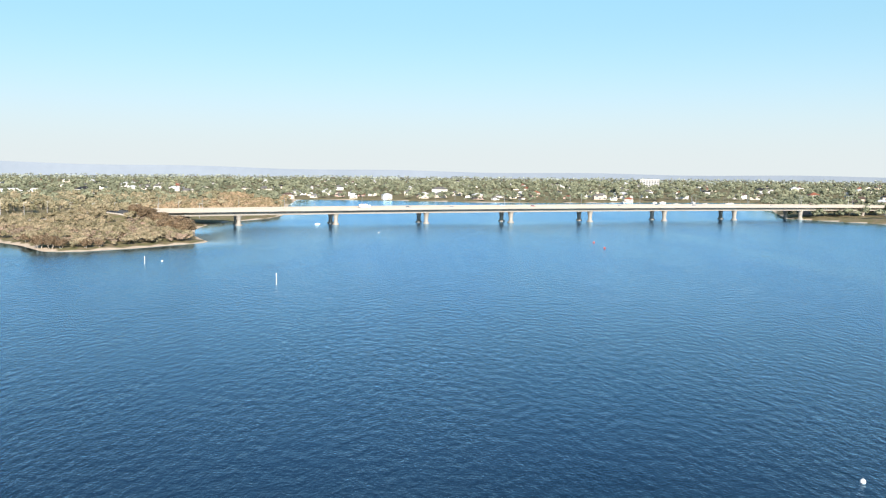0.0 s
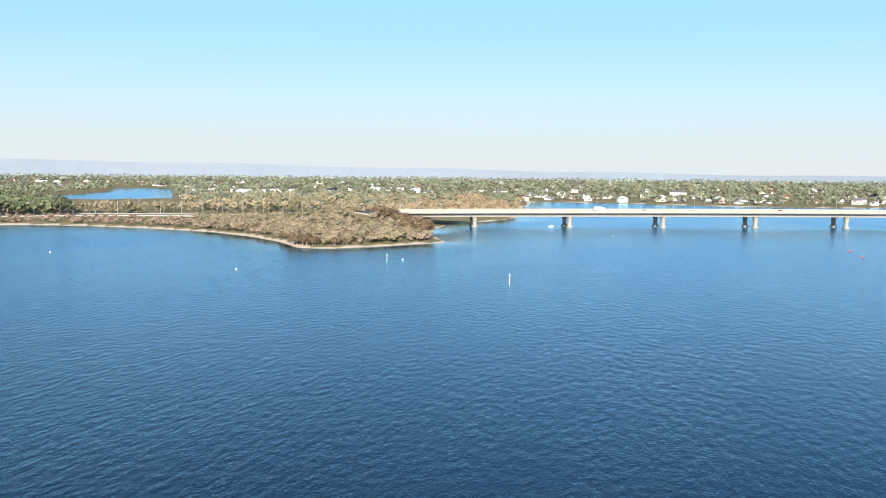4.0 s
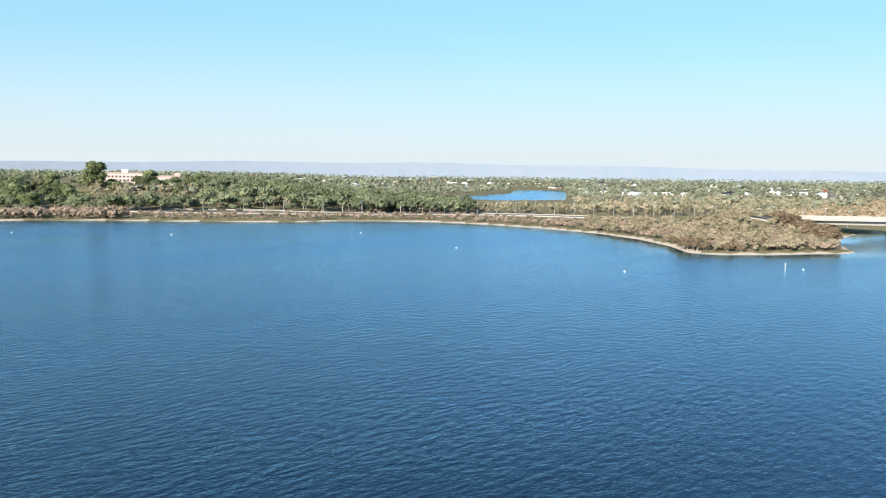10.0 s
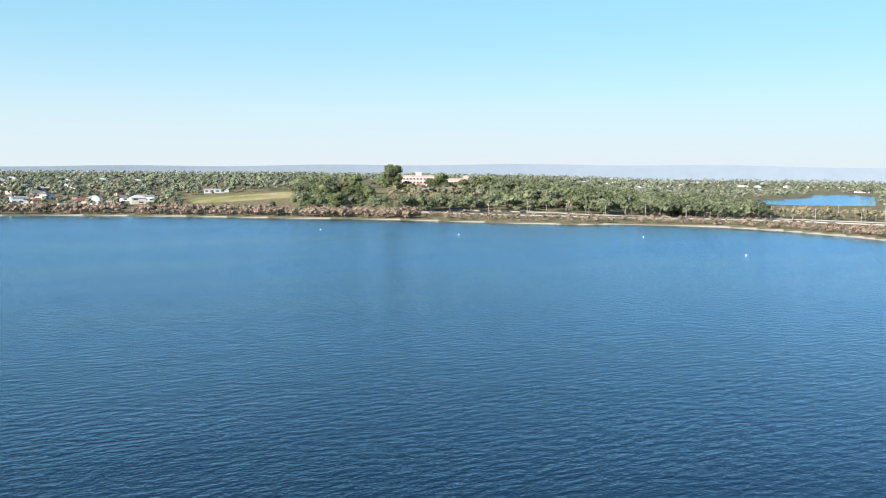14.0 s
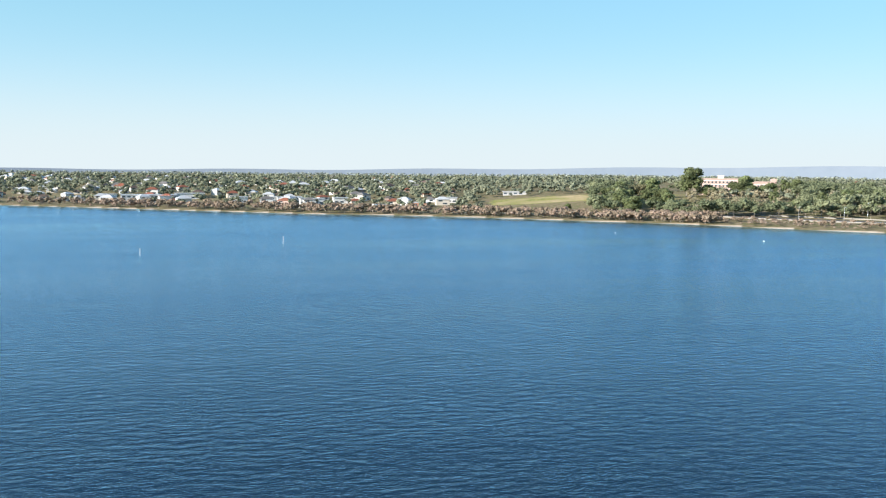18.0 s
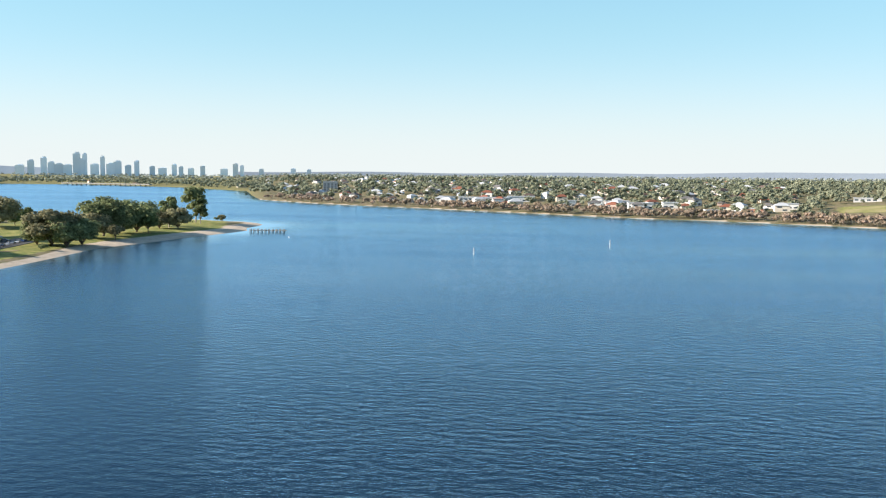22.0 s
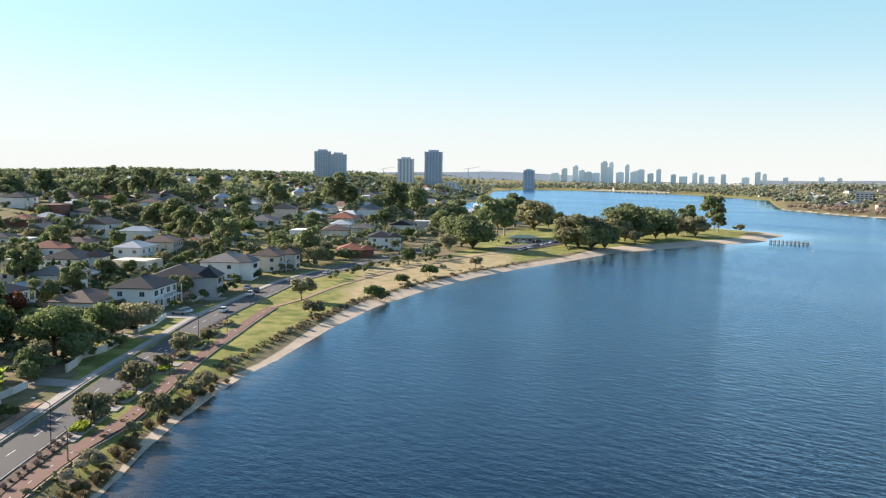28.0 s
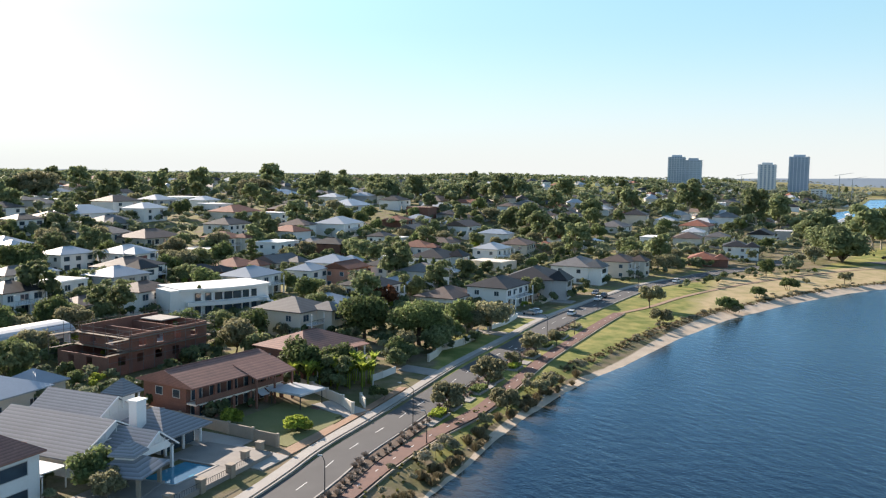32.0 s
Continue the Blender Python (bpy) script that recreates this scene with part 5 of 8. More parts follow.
def place_trees():
    plant("big", -73.5, -192.6, 1.01, "garden trees")
    plant("big", -83.3, -182.8, 1.13, "garden trees")
    plant("grey", -108.3, -194.0, 0.97, "garden trees")
    plant("grey", -101.6, -192.9, 0.82, "garden trees")
    plant("russet", -94.2, -231.2, 1.20, "garden trees")
    plant("palm", -91.2, -244.8, 1.21, "garden trees")
    plant("banana", -53.8, -153.9, 1.34, "garden trees")
    plant("banana", -50.8, -156.6, 1.23, "garden trees")
    plant("banana", -56.1, -151.7, 1.15, "garden trees")
    plant("banana", -48.6, -153.2, 1.3, "garden trees")
    plant("banana", -58.6, -154.6, 1.25, "garden trees")
    plant("shrub", -27.6, -138.8, 1.06, "garden trees")
    plant("garden", -69.3, -163.6, 0.67, "garden trees")
    plant("garden", -74.2, -168.5, 0.61, "garden trees")
    plant("shrub", -57.2, -143.1, 1.24, "garden trees")
    plant("garden", -64.8, -171.4, 0.54, "garden trees")
    plant("cypress", -126.1, -280.8, 1.24, "garden trees")
    plant("cypress", -128.2, -280.5, 1.30, "garden trees")
    plant("cypress", -130.1, -280.0, 1.25, "garden trees")
    plant("cypress", -132.2, -279.7, 1.33, "garden trees")
    plant("cypress", -134.2, -279.3, 1.22, "garden trees")
    plant("cypress", -136.8, -280.1, 1.14, "garden trees")
    plant("garden", -129.8, -354.5, 1.35, "garden trees")
    plant("street", -155.1, -361.2, 1.35, "garden trees")
    plant("big", -1.6, -316.5, 1.35, "garden trees")
    plant("garden", -6.4, -275.8, 1.04, "garden trees")
    plant("garden", -19.7, -281.6, 0.99, "garden trees")
    plant("garden", -24.6, -287.7, 1.01, "garden trees")
    plant("garden", -15.2, -285.1, 1.07, "garden trees")
    plant("garden", -47.7, -314.9, 1.35, "garden trees")
    plant("garden", -58.8, -320.6, 1.35, "garden trees")
    plant("garden", -51.9, -317.1, 1.34, "garden trees")
    plant("garden", -71.4, -344.6, 1.35, "garden trees")
    plant("garden", -72.4, -223.4, 0.90, "garden trees")
    plant("garden", -80.3, -235.1, 0.87, "garden trees")
    plant("pine", -82.7, -341.2, 0.64, "garden trees")
    plant("garden", -87.2, -305.1, 0.79, "garden trees")
    plant("garden", -20.9, -451.5, 1.35, "garden trees")
    plant("shrub", -72.3, -236.0, 1.35, "garden trees")
    plant("garden", -81.0, -223.1, 0.59, "garden trees")
    plant("gum", -302.5, -578.3, 1.35, "garden trees")
    plant("garden", -286.3, -532.2, 1.35, "garden trees")
    plant("gum", -260.3, -424.5, 1.35, "garden trees")
    plant("gum", -257.9, -408.7, 1.35, "garden trees")
    plant("gum", -251.5, -382.2, 1.35, "garden trees")
    plant("gum", -276.7, -412.1, 1.10, "garden trees")
    plant("gum", -166.1, -1133.5, 1.35, "garden trees")
    plant("garden", -113.1, -840.1, 1.35, "garden trees")
    plant("garden", -256.1, -1055.0, 1.35, "garden trees")
    plant("gum", -468.5, -1333.7, 1.35, "garden trees")
    plant("gum", -516.6, -976.2, 1.35, "garden trees")
    plant("garden", -89.0, -944.2, 1.35, "garden trees")
    plant("garden", -434.5, -1154.3, 1.35, "garden trees")
    plant("gum", -458.1, -981.4, 1.15, "garden trees")
    plant("garden", -544.1, -936.5, 1.35, "garden trees")
    plant("gum", -578.6, -1025.9, 1.25, "garden trees")
    plant("gum", -790.3, -1069.0, 1.35, "garden trees")
    plant("gum", -804.3, -1053.5, 1.35, "garden trees")
    plant("garden", -743.6, -1053.1, 1.35, "garden trees")
    plant("garden", -134.5, -439.3, 1.35, "garden trees")
    plant("garden", -151.6, -463.7, 1.35, "garden trees")
    plant("garden", -103.9, -391.2, 1.22, "garden trees")
    plant("garden", -132.6, -469.9, 1.35, "garden trees")
    plant("garden", -166.8, -469.6, 1.35, "garden trees")
    plant("garden", -186.0, -484.1, 1.35, "garden trees")
    plant("garden", -202.5, -432.8, 1.35, "garden trees")
    plant("garden", -180.3, -398.6, 1.35, "garden trees")
    plant("garden", -185.9, -384.2, 1.35, "garden trees")
    plant("garden", -188.6, -377.2, 1.35, "garden trees")
    plant("lime", -209.5, -393.5, 1.35, "garden trees")
    plant("garden", -270.5, -485.8, 1.35, "garden trees")
    plant("garden", -277.0, -475.6, 1.35, "garden trees")
    plant("garden", -307.0, -421.9, 1.35, "garden trees")
    plant("garden", -233.4, -292.5, 1.25, "garden trees")
    plant("garden", -263.1, -338.6, 1.35, "garden trees")
    plant("garden", -254.7, -311.4, 1.21, "garden trees")
    plant("garden", -295.5, -434.3, 1.35, "garden trees")
    plant("cypress", -197.2, -299.2, 1.35, "garden trees")
    plant("garden", -166.0, -246.3, 0.74, "garden trees")
    plant("grey", -243.7, -287.0, 0.97, "garden trees")
    plant("garden", -254.3, -292.3, 0.91, "garden trees")
    plant("shrub", -308.2, -314.8, 1.35, "garden trees")
    plant("shrub", -303.6, -303.0, 1.35, "garden trees")
    plant("garden", -414.9, -429.6, 1.35, "garden trees")
    plant("park", -441.3, -389.7, 1.35, "garden trees")
    plant("garden", -449.4, -454.9, 1.35, "garden trees")
    plant("shrub", -23.5, -194.7, 1.35, "garden trees")
    plant("garden", -3.3, -158.1, 0.48, "garden trees")
    plant("garden", -8.5, -164.9, 0.50, "garden trees")
    plant("garden", -2.6, -189.4, 0.89, "garden trees")
    plant("big", 1.4, -185.4, 0.68, "garden trees")
    plant("garden", 0.5, -167.5, 0.56, "garden trees")
    plant("garden", -43.2, -208.8, 0.71, "garden trees")
    plant("shrub", -46.1, -203.9, 1.35, "garden trees")
    plant("cypress", -42.9, -232.3, 1.30, "garden trees")
    plant("lime", -48.0, -200.7, 1.35, "garden trees")
    plant("garden", -55.5, -198.9, 0.55, "garden trees")
    plant("garden", -55.2, -213.2, 0.59, "garden trees")
    plant("garden", -16.4, -227.1, 0.57, "garden trees")
    plant("garden", -80.9, -252.5, 0.84, "garden trees")
    plant("shrub", -66.3, -226.6, 1.35, "garden trees")
    plant("shrub", -20.7, -157.2, 0.93, "garden trees")
    plant("shrub", -34.4, -156.9, 1.12, "garden trees")
    plant("garden", -98.0, -183.1, 0.52, "garden trees")
    plant("garden", -108.6, -216.5, 0.61, "garden trees")
    plant("garden", -133.0, -253.2, 0.67, "garden trees")
    plant("garden", -153.8, -679.0, 1.35, "garden trees")
    plant("garden", -129.1, -731.3, 1.35, "garden trees")
    plant("gum", -205.0, -771.8, 0.85, "garden trees")
    plant("garden", -257.0, -858.9, 1.35, "garden trees")
    plant("garden", -404.8, -961.8, 1.35, "garden trees")
    plant("gum", -399.5, -801.4, 1.03, "garden trees")
    plant("garden", -543.4, -870.0, 1.35, "garden trees")
    plant("gum", -621.2, -928.0, 1.09, "garden trees")
    plant("garden", -47.8, -723.7, 1.35, "garden trees")
    plant("garden", -11.8, -677.5, 1.35, "garden trees")
    plant("gum", 2.3, -642.5, 0.85, "garden trees")
    plant("garden", -27.8, -563.3, 1.35, "garden trees")
    plant("garden", -84.3, -601.1, 1.32, "garden trees")
    plant("garden", -128.9, -640.3, 1.31, "garden trees")
    plant("garden", -435.2, -514.7, 1.35, "garden trees")
    plant("gum", -615.4, -693.8, 0.90, "garden trees")
    plant("garden", -729.5, -706.4, 1.35, "garden trees")
    plant("garden", -679.2, -621.4, 1.35, "garden trees")
    plant("garden", -990.0, -927.8, 1.35, "garden trees")
    plant("gum", -978.4, -1005.0, 1.12, "garden trees")
    plant("gum", -804.2, -976.4, 1.12, "garden trees")
    plant("garden", -871.9, -972.2, 1.35, "garden trees")
    plant("garden", -930.3, -833.3, 1.35, "garden trees")
    plant("gum", -1003.5, -1067.9, 1.04, "garden trees")
    plant("cypress", -1909.1, -1612.6, 1.35, "garden trees")
    plant("pine", -1931.7, -1615.6, 1.35, "garden trees")
    plant("pine", -2038.0, -1680.7, 1.35, "garden trees")
    plant("street", -80.2, -144.5, 1.23, "foreshore trees")
    plant("street", -64.9, -131.0, 1.16, "foreshore trees")
    plant("street", -104.4, -166.6, 1.16, "foreshore trees")
    plant("street", -116.2, -175.5, 0.76, "foreshore trees")
    plant("shrub", -94.8, -160.4, 1.35, "foreshore trees")
    plant("street", -176.5, -215.0, 1.35, "foreshore trees")
    plant("street", -158.8, -189.0, 1.08, "foreshore trees")
    plant("street", -93.5, -143.3, 0.66, "foreshore trees")
    plant("bush", -89.3, -140.2, 0.84, "foreshore trees")
    plant("street", -76.3, -130.6, 0.89, "foreshore trees")
    plant("bush", -69.6, -125.5, 0.63, "foreshore trees")
    plant("bush", -200.3, -206.5, 1.35, "foreshore bushes")
    plant("bush", -231.7, -224.7, 1.20, "foreshore bushes")
    plant("bush", -257.9, -235.7, 1.35, "foreshore bushes")
    plant("bush", -296.5, -242.9, 1.30, "foreshore bushes")
    plant("shrub", -278.7, -246.5, 1.00, "foreshore bushes")
    plant("street", -318.8, -286.5, 1.35, "foreshore bushes")
    plant("shrub", -200.9, -204.2, 1.23, "foreshore bushes")
    plant("shrub", -205.6, -206.7, 1.09, "foreshore bushes")
    plant("park", -361.0, -297.5, 1.85, "park trees")
    plant("park", -362.5, -306.7, 1.56, "park trees")
    plant("gum", -442.8, -345.2, 1.90, "park trees")
    plant("gum", -426.8, -338.4, 1.90, "park trees")
    plant("gum", -449.0, -344.3, 1.76, "park trees")
    plant("park", -514.5, -367.2, 1.90, "park trees")
    plant("park", -421.2, -269.4, 1.81, "park trees")
    plant("park", -421.2, -261.5, 1.63, "park trees")
    plant("park", -419.5, -277.6, 1.38, "park trees")
    plant("park", -481.4, -275.7, 1.90, "park trees")
    plant("park", -501.6, -276.6, 1.90, "park trees")
    plant("park", -515.3, -272.8, 1.90, "park trees")
    plant("park", -465.2, -273.8, 1.54, "park trees")
    plant("gum", -564.2, -274.8, 1.45, "park trees")
    plant("park", -556.8, -264.8, 1.35, "park trees")
    plant("park", -550.8, -274.6, 1.22, "park trees")
    plant("gum", -621.5, -281.5, 1.63, "park trees")
    plant("gum", -610.1, -272.7, 1.36, "park trees")
    plant("garden", -571.7, -289.4, 1.39, "park trees")
    plant("garden", -560.2, -379.6, 1.58, "park trees")
    plant("gum", -525.1, -393.4, 1.74, "park trees")
    plant("garden", -540.7, -373.2, 1.43, "park trees")
    plant("garden", -694.1, -291.1, 0.82, "park trees")
    plant("shrub", -670.1, -286.0, 1.90, "park trees")
    plant("garden", -514.0, -264.2, 1.90, "park trees")
    plant("street", -464.3, -258.6, 1.90, "park trees")
    plant("shrub", -398.1, -260.2, 1.90, "park trees")
    plant("park", -431.3, -259.1, 1.27, "park trees")


# ---- buildings by the shore road, built one by one ----
T0 = STREET_TURN
NEAR = "houses on the shore road"


def gable_geo(g, cx, y0, y1, half, eave, top, over=0.5, thick=0.18):
    """Two roof planes with their ridge along y."""
    for s in (-1, 1):
        a, b = (cx + s * (half + over), eave - 0.12), (cx, top)
        n = thick
        g.hull([(a[0], y0, a[1]), (a[0], y1, a[1]), (b[0], y1, b[1]), (b[0], y0, b[1])], [(a[0], y0, a[1] + n), (a[0], y1, a[1] + n), (b[0], y1, b[1] + n), (b[0], y0, b[1] + n)])
    return g


def bargeboard(root, cx, y, half, eave, top, truss=True):
    g = Geo()
    for s in (-1, 1):
        g.tube((cx + s * (half + 0.5), y, eave), (cx, y, top + 0.1), 0.14, n=4)
    if truss:
        g.tube((cx - half * 0.55, y, eave + (top - eave) * 0.42), (cx + half * 0.55, y, eave + (top - eave) * 0.42), 0.08, n=4)
        for k in (-0.3, 0, 0.3):
            g.tube((cx + half * k, y, eave + (top - eave) * 0.42), (cx + half * k, y, eave + (top - eave) * (0.95 - abs(k))), 0.05, n=4)
    part("bargeboard", g, M_WHITE, root, "white timber gable truss")


def pyramid(root, x, y, size, z0, z1, name="pyramid_roof", flare=0.0, mat=M_METAL_V):
    g = Geo()
    a = size / 2
    c = [(x - a, y - a), (x + a, y - a), (x + a, y + a), (x - a, y + a)]
    if flare:
        m = 0.55
        mid = [(x + (px - x) * m, y + (py - y) * m, z0 + (z1 - z0) * 0.38) for px, py in c]
        g.hull([(*q, z0) for q in c], mid, caps=False)
        g.hull(mid, [(x, y, z1)] * 4, caps=False)
    else:
        g.hull([(*q, z0) for q in c], [(x, y, z1)] * 4, caps=False)
    g.hull([(*q, z0 - 0.2) for q in c], [(*q, z0) for q in c])
    part(name, g, mat, root)


def post(root, x, y, z0, z1, w=0.3, mat=M_WHITE, name="column"):
    g = Geo()
    g.box(x, y, z0, w, w, z1 - z0)
    g.box(x, y, z0, w * 1.4, w * 1.4, 0.2)
    g.box(x, y, z1 - 0.15, w * 1.3, w * 1.3, 0.15)
    part(name, g, mat, root)


def pavilion_house():
    """Low white house with stepped gables, a turret and pavilions round a pool. Local x runs along the road, y inland."""
    x0, y0 = street(0, 0)
    z = 2.3
    root = thing("pavilion_house", x0, y0, z, T0, "white low house with pale metal gables and a turret", "house", NEAR)
    g = Geo()
    g.box(-20.5, 29, -1, 12, 18, 4.0)
    g.box(-12, 33, -1, 11, 13, 4.0)
    g.box(-10.4, 22.5, -1, 7.4, 8.5, 3.9)
    part("wall", g, M_WHITE, root)
    for cx, ya, yb, half, eave, top, nm in ((-20.5, 20.0, 39, 6.4, 3.0, 6.5, "gable_roof"), (-12.0, 27.5, 41, 6.0, 3.0, 6.9, "gable_roof"), (-19.6, 13.6, 22, 3.3, 3.1, 5.6, "porch_roof")):
        part(nm, gable_geo(Geo(), cx, ya, yb, half, eave, top), M_METAL_V, root)
        bargeboard(root, cx, ya, half, eave, top)
        g = Geo()
        g.hull([(cx - half, ya + 0.5, 2.9), (cx + half, ya + 0.5, 2.9), (cx, ya + 0.5, top - 0.1)], [(cx - half, ya + 0.7, 2.9), (cx + half, ya + 0.7, 2.9), (cx, ya + 0.7, top - 0.1)])
        part("gable_wall", g, M_WHITE, root)
    g, r0, r1 = hip_roof(9.0, 10, 3.0, 2.8, 0.8)
    g.v = [(a - 10.4, b + 22, c) for a, b, c in g.v]
    part("hip_roof", g, M_METAL_V, root)
    g = Geo()
    g.box(-9.6, 29, 5.0, 2.4, 2.4, 2.2)
    part("turret", g, M_WHITE, root)
    for a in (-1, 1):
        for b in (-1, 1):
            post(root, -9.6 + a * 1.6, 29 + b * 1.6, 5.6, 7.2, 0.2)
    pyramid(root, -9.6, 29, 4.3, 7.2, 9.2, "turret_roof")
    g = Geo()
    g.box(-14.3, 22, 3, 1.9, 1.4, 4.6)
    g.box(-14.3, 22, 7.6, 2.2, 1.7, 0.25)
    part("chimney", g, M_WHITE, root)
    for a in (-22.4, -16.8):
        post(root, a, 14.0, 0, 3.1, 0.35)
    for a in (-14.2, -10.4, -6.6):
        post(root, a, 17.3, 0, 3.0, 0.3)
    for u in (-13, -10.4, -8):
        window_on(root, 0, u, 0.3, 1.8, 2.1, 8, -2 * 18.22, M_DFRAME, "glass_door")
    for u in (-25, -20, -16.5):
        window_on(root, 0, u, 0.4, 1.8, 2.0, 8, -2 * 19.95, M_DFRAME)
    HOUSES.extend([(*street(-20, 28), 9), (*street(-10, 30), 9), (*street(-8, 20), 8)])
    # pavilion by the pool
    px, py = street(-26, 13)
    pav = thing("garden_pavilion", px, py, z, T0 + 14, "open white pavilion with a flared pale metal roof", "pavilion")
    pyramid(pav, 0, 0, 7.4, 3.0, 5.0, "lower_roof", 0.4)
    g = Geo()
    g.box(0, 0, 4.0, 2.4, 2.4, 0.9)
    part("lantern", g, M_WHITE, pav)
    pyramid(pav, 0, 0, 3.6, 4.9, 6.6, "lantern_roof")
    for a in (-2.7, 2.7):
        for b in (-2.7, 2.7):
            post(pav, a, b, -1, 2.9, 0.45, M_FENCE)
    g = Geo()
    g.box(0, 0, -0.6, 6.4, 6.4, 0.95)
    part("base", g, M_PAVE, pav)
    # terrace and pool
    tx, ty = street(-18, 11)
    # darker than M_PAVE: shade over the terrace is put into the colour
    m_terrace = surf("shaded_terrace_paving", (0.27, 0.25, 0.225), (0.2, 0.185, 0.17), 0.85, 0.5, 6, 0.005)
    ter = thing("terrace", tx, ty, z, T0, "pale paved pool terrace", "terrace")
    for a, b, w, d in ((-9.5, 0, 9.5, 12), (7.6, 0, 8.2, 12), (-0.6, -4.3, 8.4, 3.4), (-0.6, 5.1, 8.4, 2.0)):
        g = Geo()
        g.box(a, b, -1.2, w, d, 1.5)
        part("slab", g, m_terrace, ter)
    pool = thing("swimming_pool", tx - 0.6 * -E1[0] * 0, ty, z, T0, "blue tiled swimming pool with pale coping", "swimming pool")
    m_pool = surf("pool_water", (0.05, 0.3, 0.42), (0.03, 0.22, 0.34), 0.05, 0.4, 2, 0.01, spec=0.6)
    g = Geo()
    g.box(-0.5, 0.75, -1, 8.2, 6.6, 1.12)
    part("water", g, m_pool, pool)
    for a, b, w, d in ((-0.6, -2.5, 8.9, 0.35), (-0.6, 4.05, 8.9, 0.35), (-4.9, 0.75, 0.35, 6.4), (3.7, 0.75, 0.35, 6.4)):
        g = Geo()
        g.box(a, b, -0.5, w, d, 0.86)
        part("coping", g, M_PAVE, pool)
    fx, fy = street(-19, 5.2)
    fence = thing("front_fence", fx, fy, 1.7, T0, "low limestone fence with square piers and rails", "fence")
    for i, a in enumerate((-9, -3, 3.2, 8.6, 13)):
        g = Geo()
        g.box(a, (0, 0, 0, 1.6, 2.2)[i], -0.5, 0.9, 0.9, 2.4)
        g.box(a, (0, 0, 0, 1.6, 2.2)[i], 1.9, 1.1, 1.1, 0.15)
        part("pier", g, M_FENCE, fence)
    for a, w in ((-6, 5.1), (0.1, 5.3), (5.9, 4.6)):
        g = Geo()
        g.box(a, 0.4 if a > 5 else 0, -0.5, w, 0.3, 1.1)
        part("wall", g, M_FENCE, fence)
        g = Geo()
        for k in range(int(w / 0.45)):
            g.box(a - w / 2 + 0.2 + k * 0.45, 0.4 if a > 5 else 0, 0.6, 0.04, 0.04, 0.95)
        g.box(a, 0.4 if a > 5 else 0, 1.5, w, 0.06, 0.06)
        part("railing", g, M_DFRAME, fence)


def brick_house():
    """Two-storey red brick house with a low tiled roof and an arcaded balcony."""
    x, y = street(11.5, 28.6)
    root = thing("brick_house", x, y, 2.7, T0 - 9, "two-storey red brick house with terracotta tiled roof", "house", NEAR)
    w, d, h = 20, 11.5, 5.6
    g = Geo()
    g.box(0, 0.8, -1, w, d - 1.6, h + 1)
    part("wall", g, M_BRICK, root)
    g, r0, r1 = hip_roof(w, d, h, 2.1, 0.9, gable=True)
    part("roof", g, M_TILE_F, root)
    for s in (-1, 1):
        g = Geo()
        g.hull([(s * 9.8, -5, h - 0.1), (s * 9.8, 5.7, h - 0.1), (s * 9.8, 0.2, h + 1.75)], [(s * 10, -5, h - 0.1), (s * 10, 5.7, h - 0.1), (s * 10, 0.2, h + 1.75)])
        part("gable_end", g, M_BRICK, root)
    g = Geo()
    g.tube((-10.5, 0, h + 2.12), (10.5, 0, h + 2.12), 0.13, n=6)
    part("ridge_cap", g, M_TILE_F, root)
    g = Geo()
    g.hull([(1.2, -8.6, h - 0.75), (10.9, -8.6, h - 0.75), (10.9, -3.2, h + 0.95), (1.2, -3.2, h + 0.95)], [(1.2, -8.6, h - 0.5), (10.9, -8.6, h - 0.5), (10.9, -3.2, h + 1.2), (1.2, -3.2, h + 1.2)])
    part("front_roof", g, M_TILE_F, root)
    for a in (1.6, 6, 10.4):
        post(root, a, -8.2, -0.5, h - 0.7, 0.3, M_BRICK, "front_post")
    g = Geo()
    g.box(0, -5.4, 2.55, w, 2.2, 0.28)
    part("balcony_slab", g, M_CREAM, root)
    g = Geo()
    g.box(0, -6.4, 2.8, w, 0.2, 0.95)
    part("parapet", g, M_BRICK, root)
    for i in range(6):
        g = Geo()
        a = -9.7 + i * 3.88
        g.box(a, -6.35, -0.5, 0.55, 0.5, 3.2)
        g.box(a, -6.35, 3.7, 0.45, 0.4, 1.85)
        part("pillar", g, M_BRICK, root)
    for i in range(5):
        a = -7.8 + i * 3.9
        window_on(root, 0, a, 0.1, 2.4, 2.1, w, 8.3, M_FRAME, "glass_door")
        window_on(root, 0, a, 3.0, 2.2, 2.0, w, 8.3, M_FRAME)
    for i in range(2):
        window_on(root, 3, -2 + 4 * i, 3.4, 1.5, 1.2, w, 4)
    for i, a in enumerate((4.0, 6.4, 8.6)):
        g = Geo()
        g.hull([(a - 1.0, -6.6, 2.5), (a + 1.0, -6.6, 2.5), (a + 1.0, -8.0, 1.75), (a - 1.0, -8.0, 1.75)], [(a - 1.0, -6.6, 2.56), (a + 1.0, -6.6, 2.56), (a + 1.0, -8.0, 1.81), (a - 1.0, -8.0, 1.81)])
        part("awning", g, M_METAL_L, root, "pale striped window awning")
    HOUSES.extend([(*street(6, 28), 8), (*street(17, 28), 8)])
    cx, cy = street(17.8, 16.2)
    cp = thing("carport", cx, cy, 2.3, T0 - 9, "flat pale carport roof on steel posts", "carport")
    g = Geo()
    g.box(0, 0, 2.8, 6.2, 7.0, 0.16)
    g.box(0, 0, 2.62, 6.4, 7.2, 0.2)
    part("roof", g, M_METAL_L, cp)
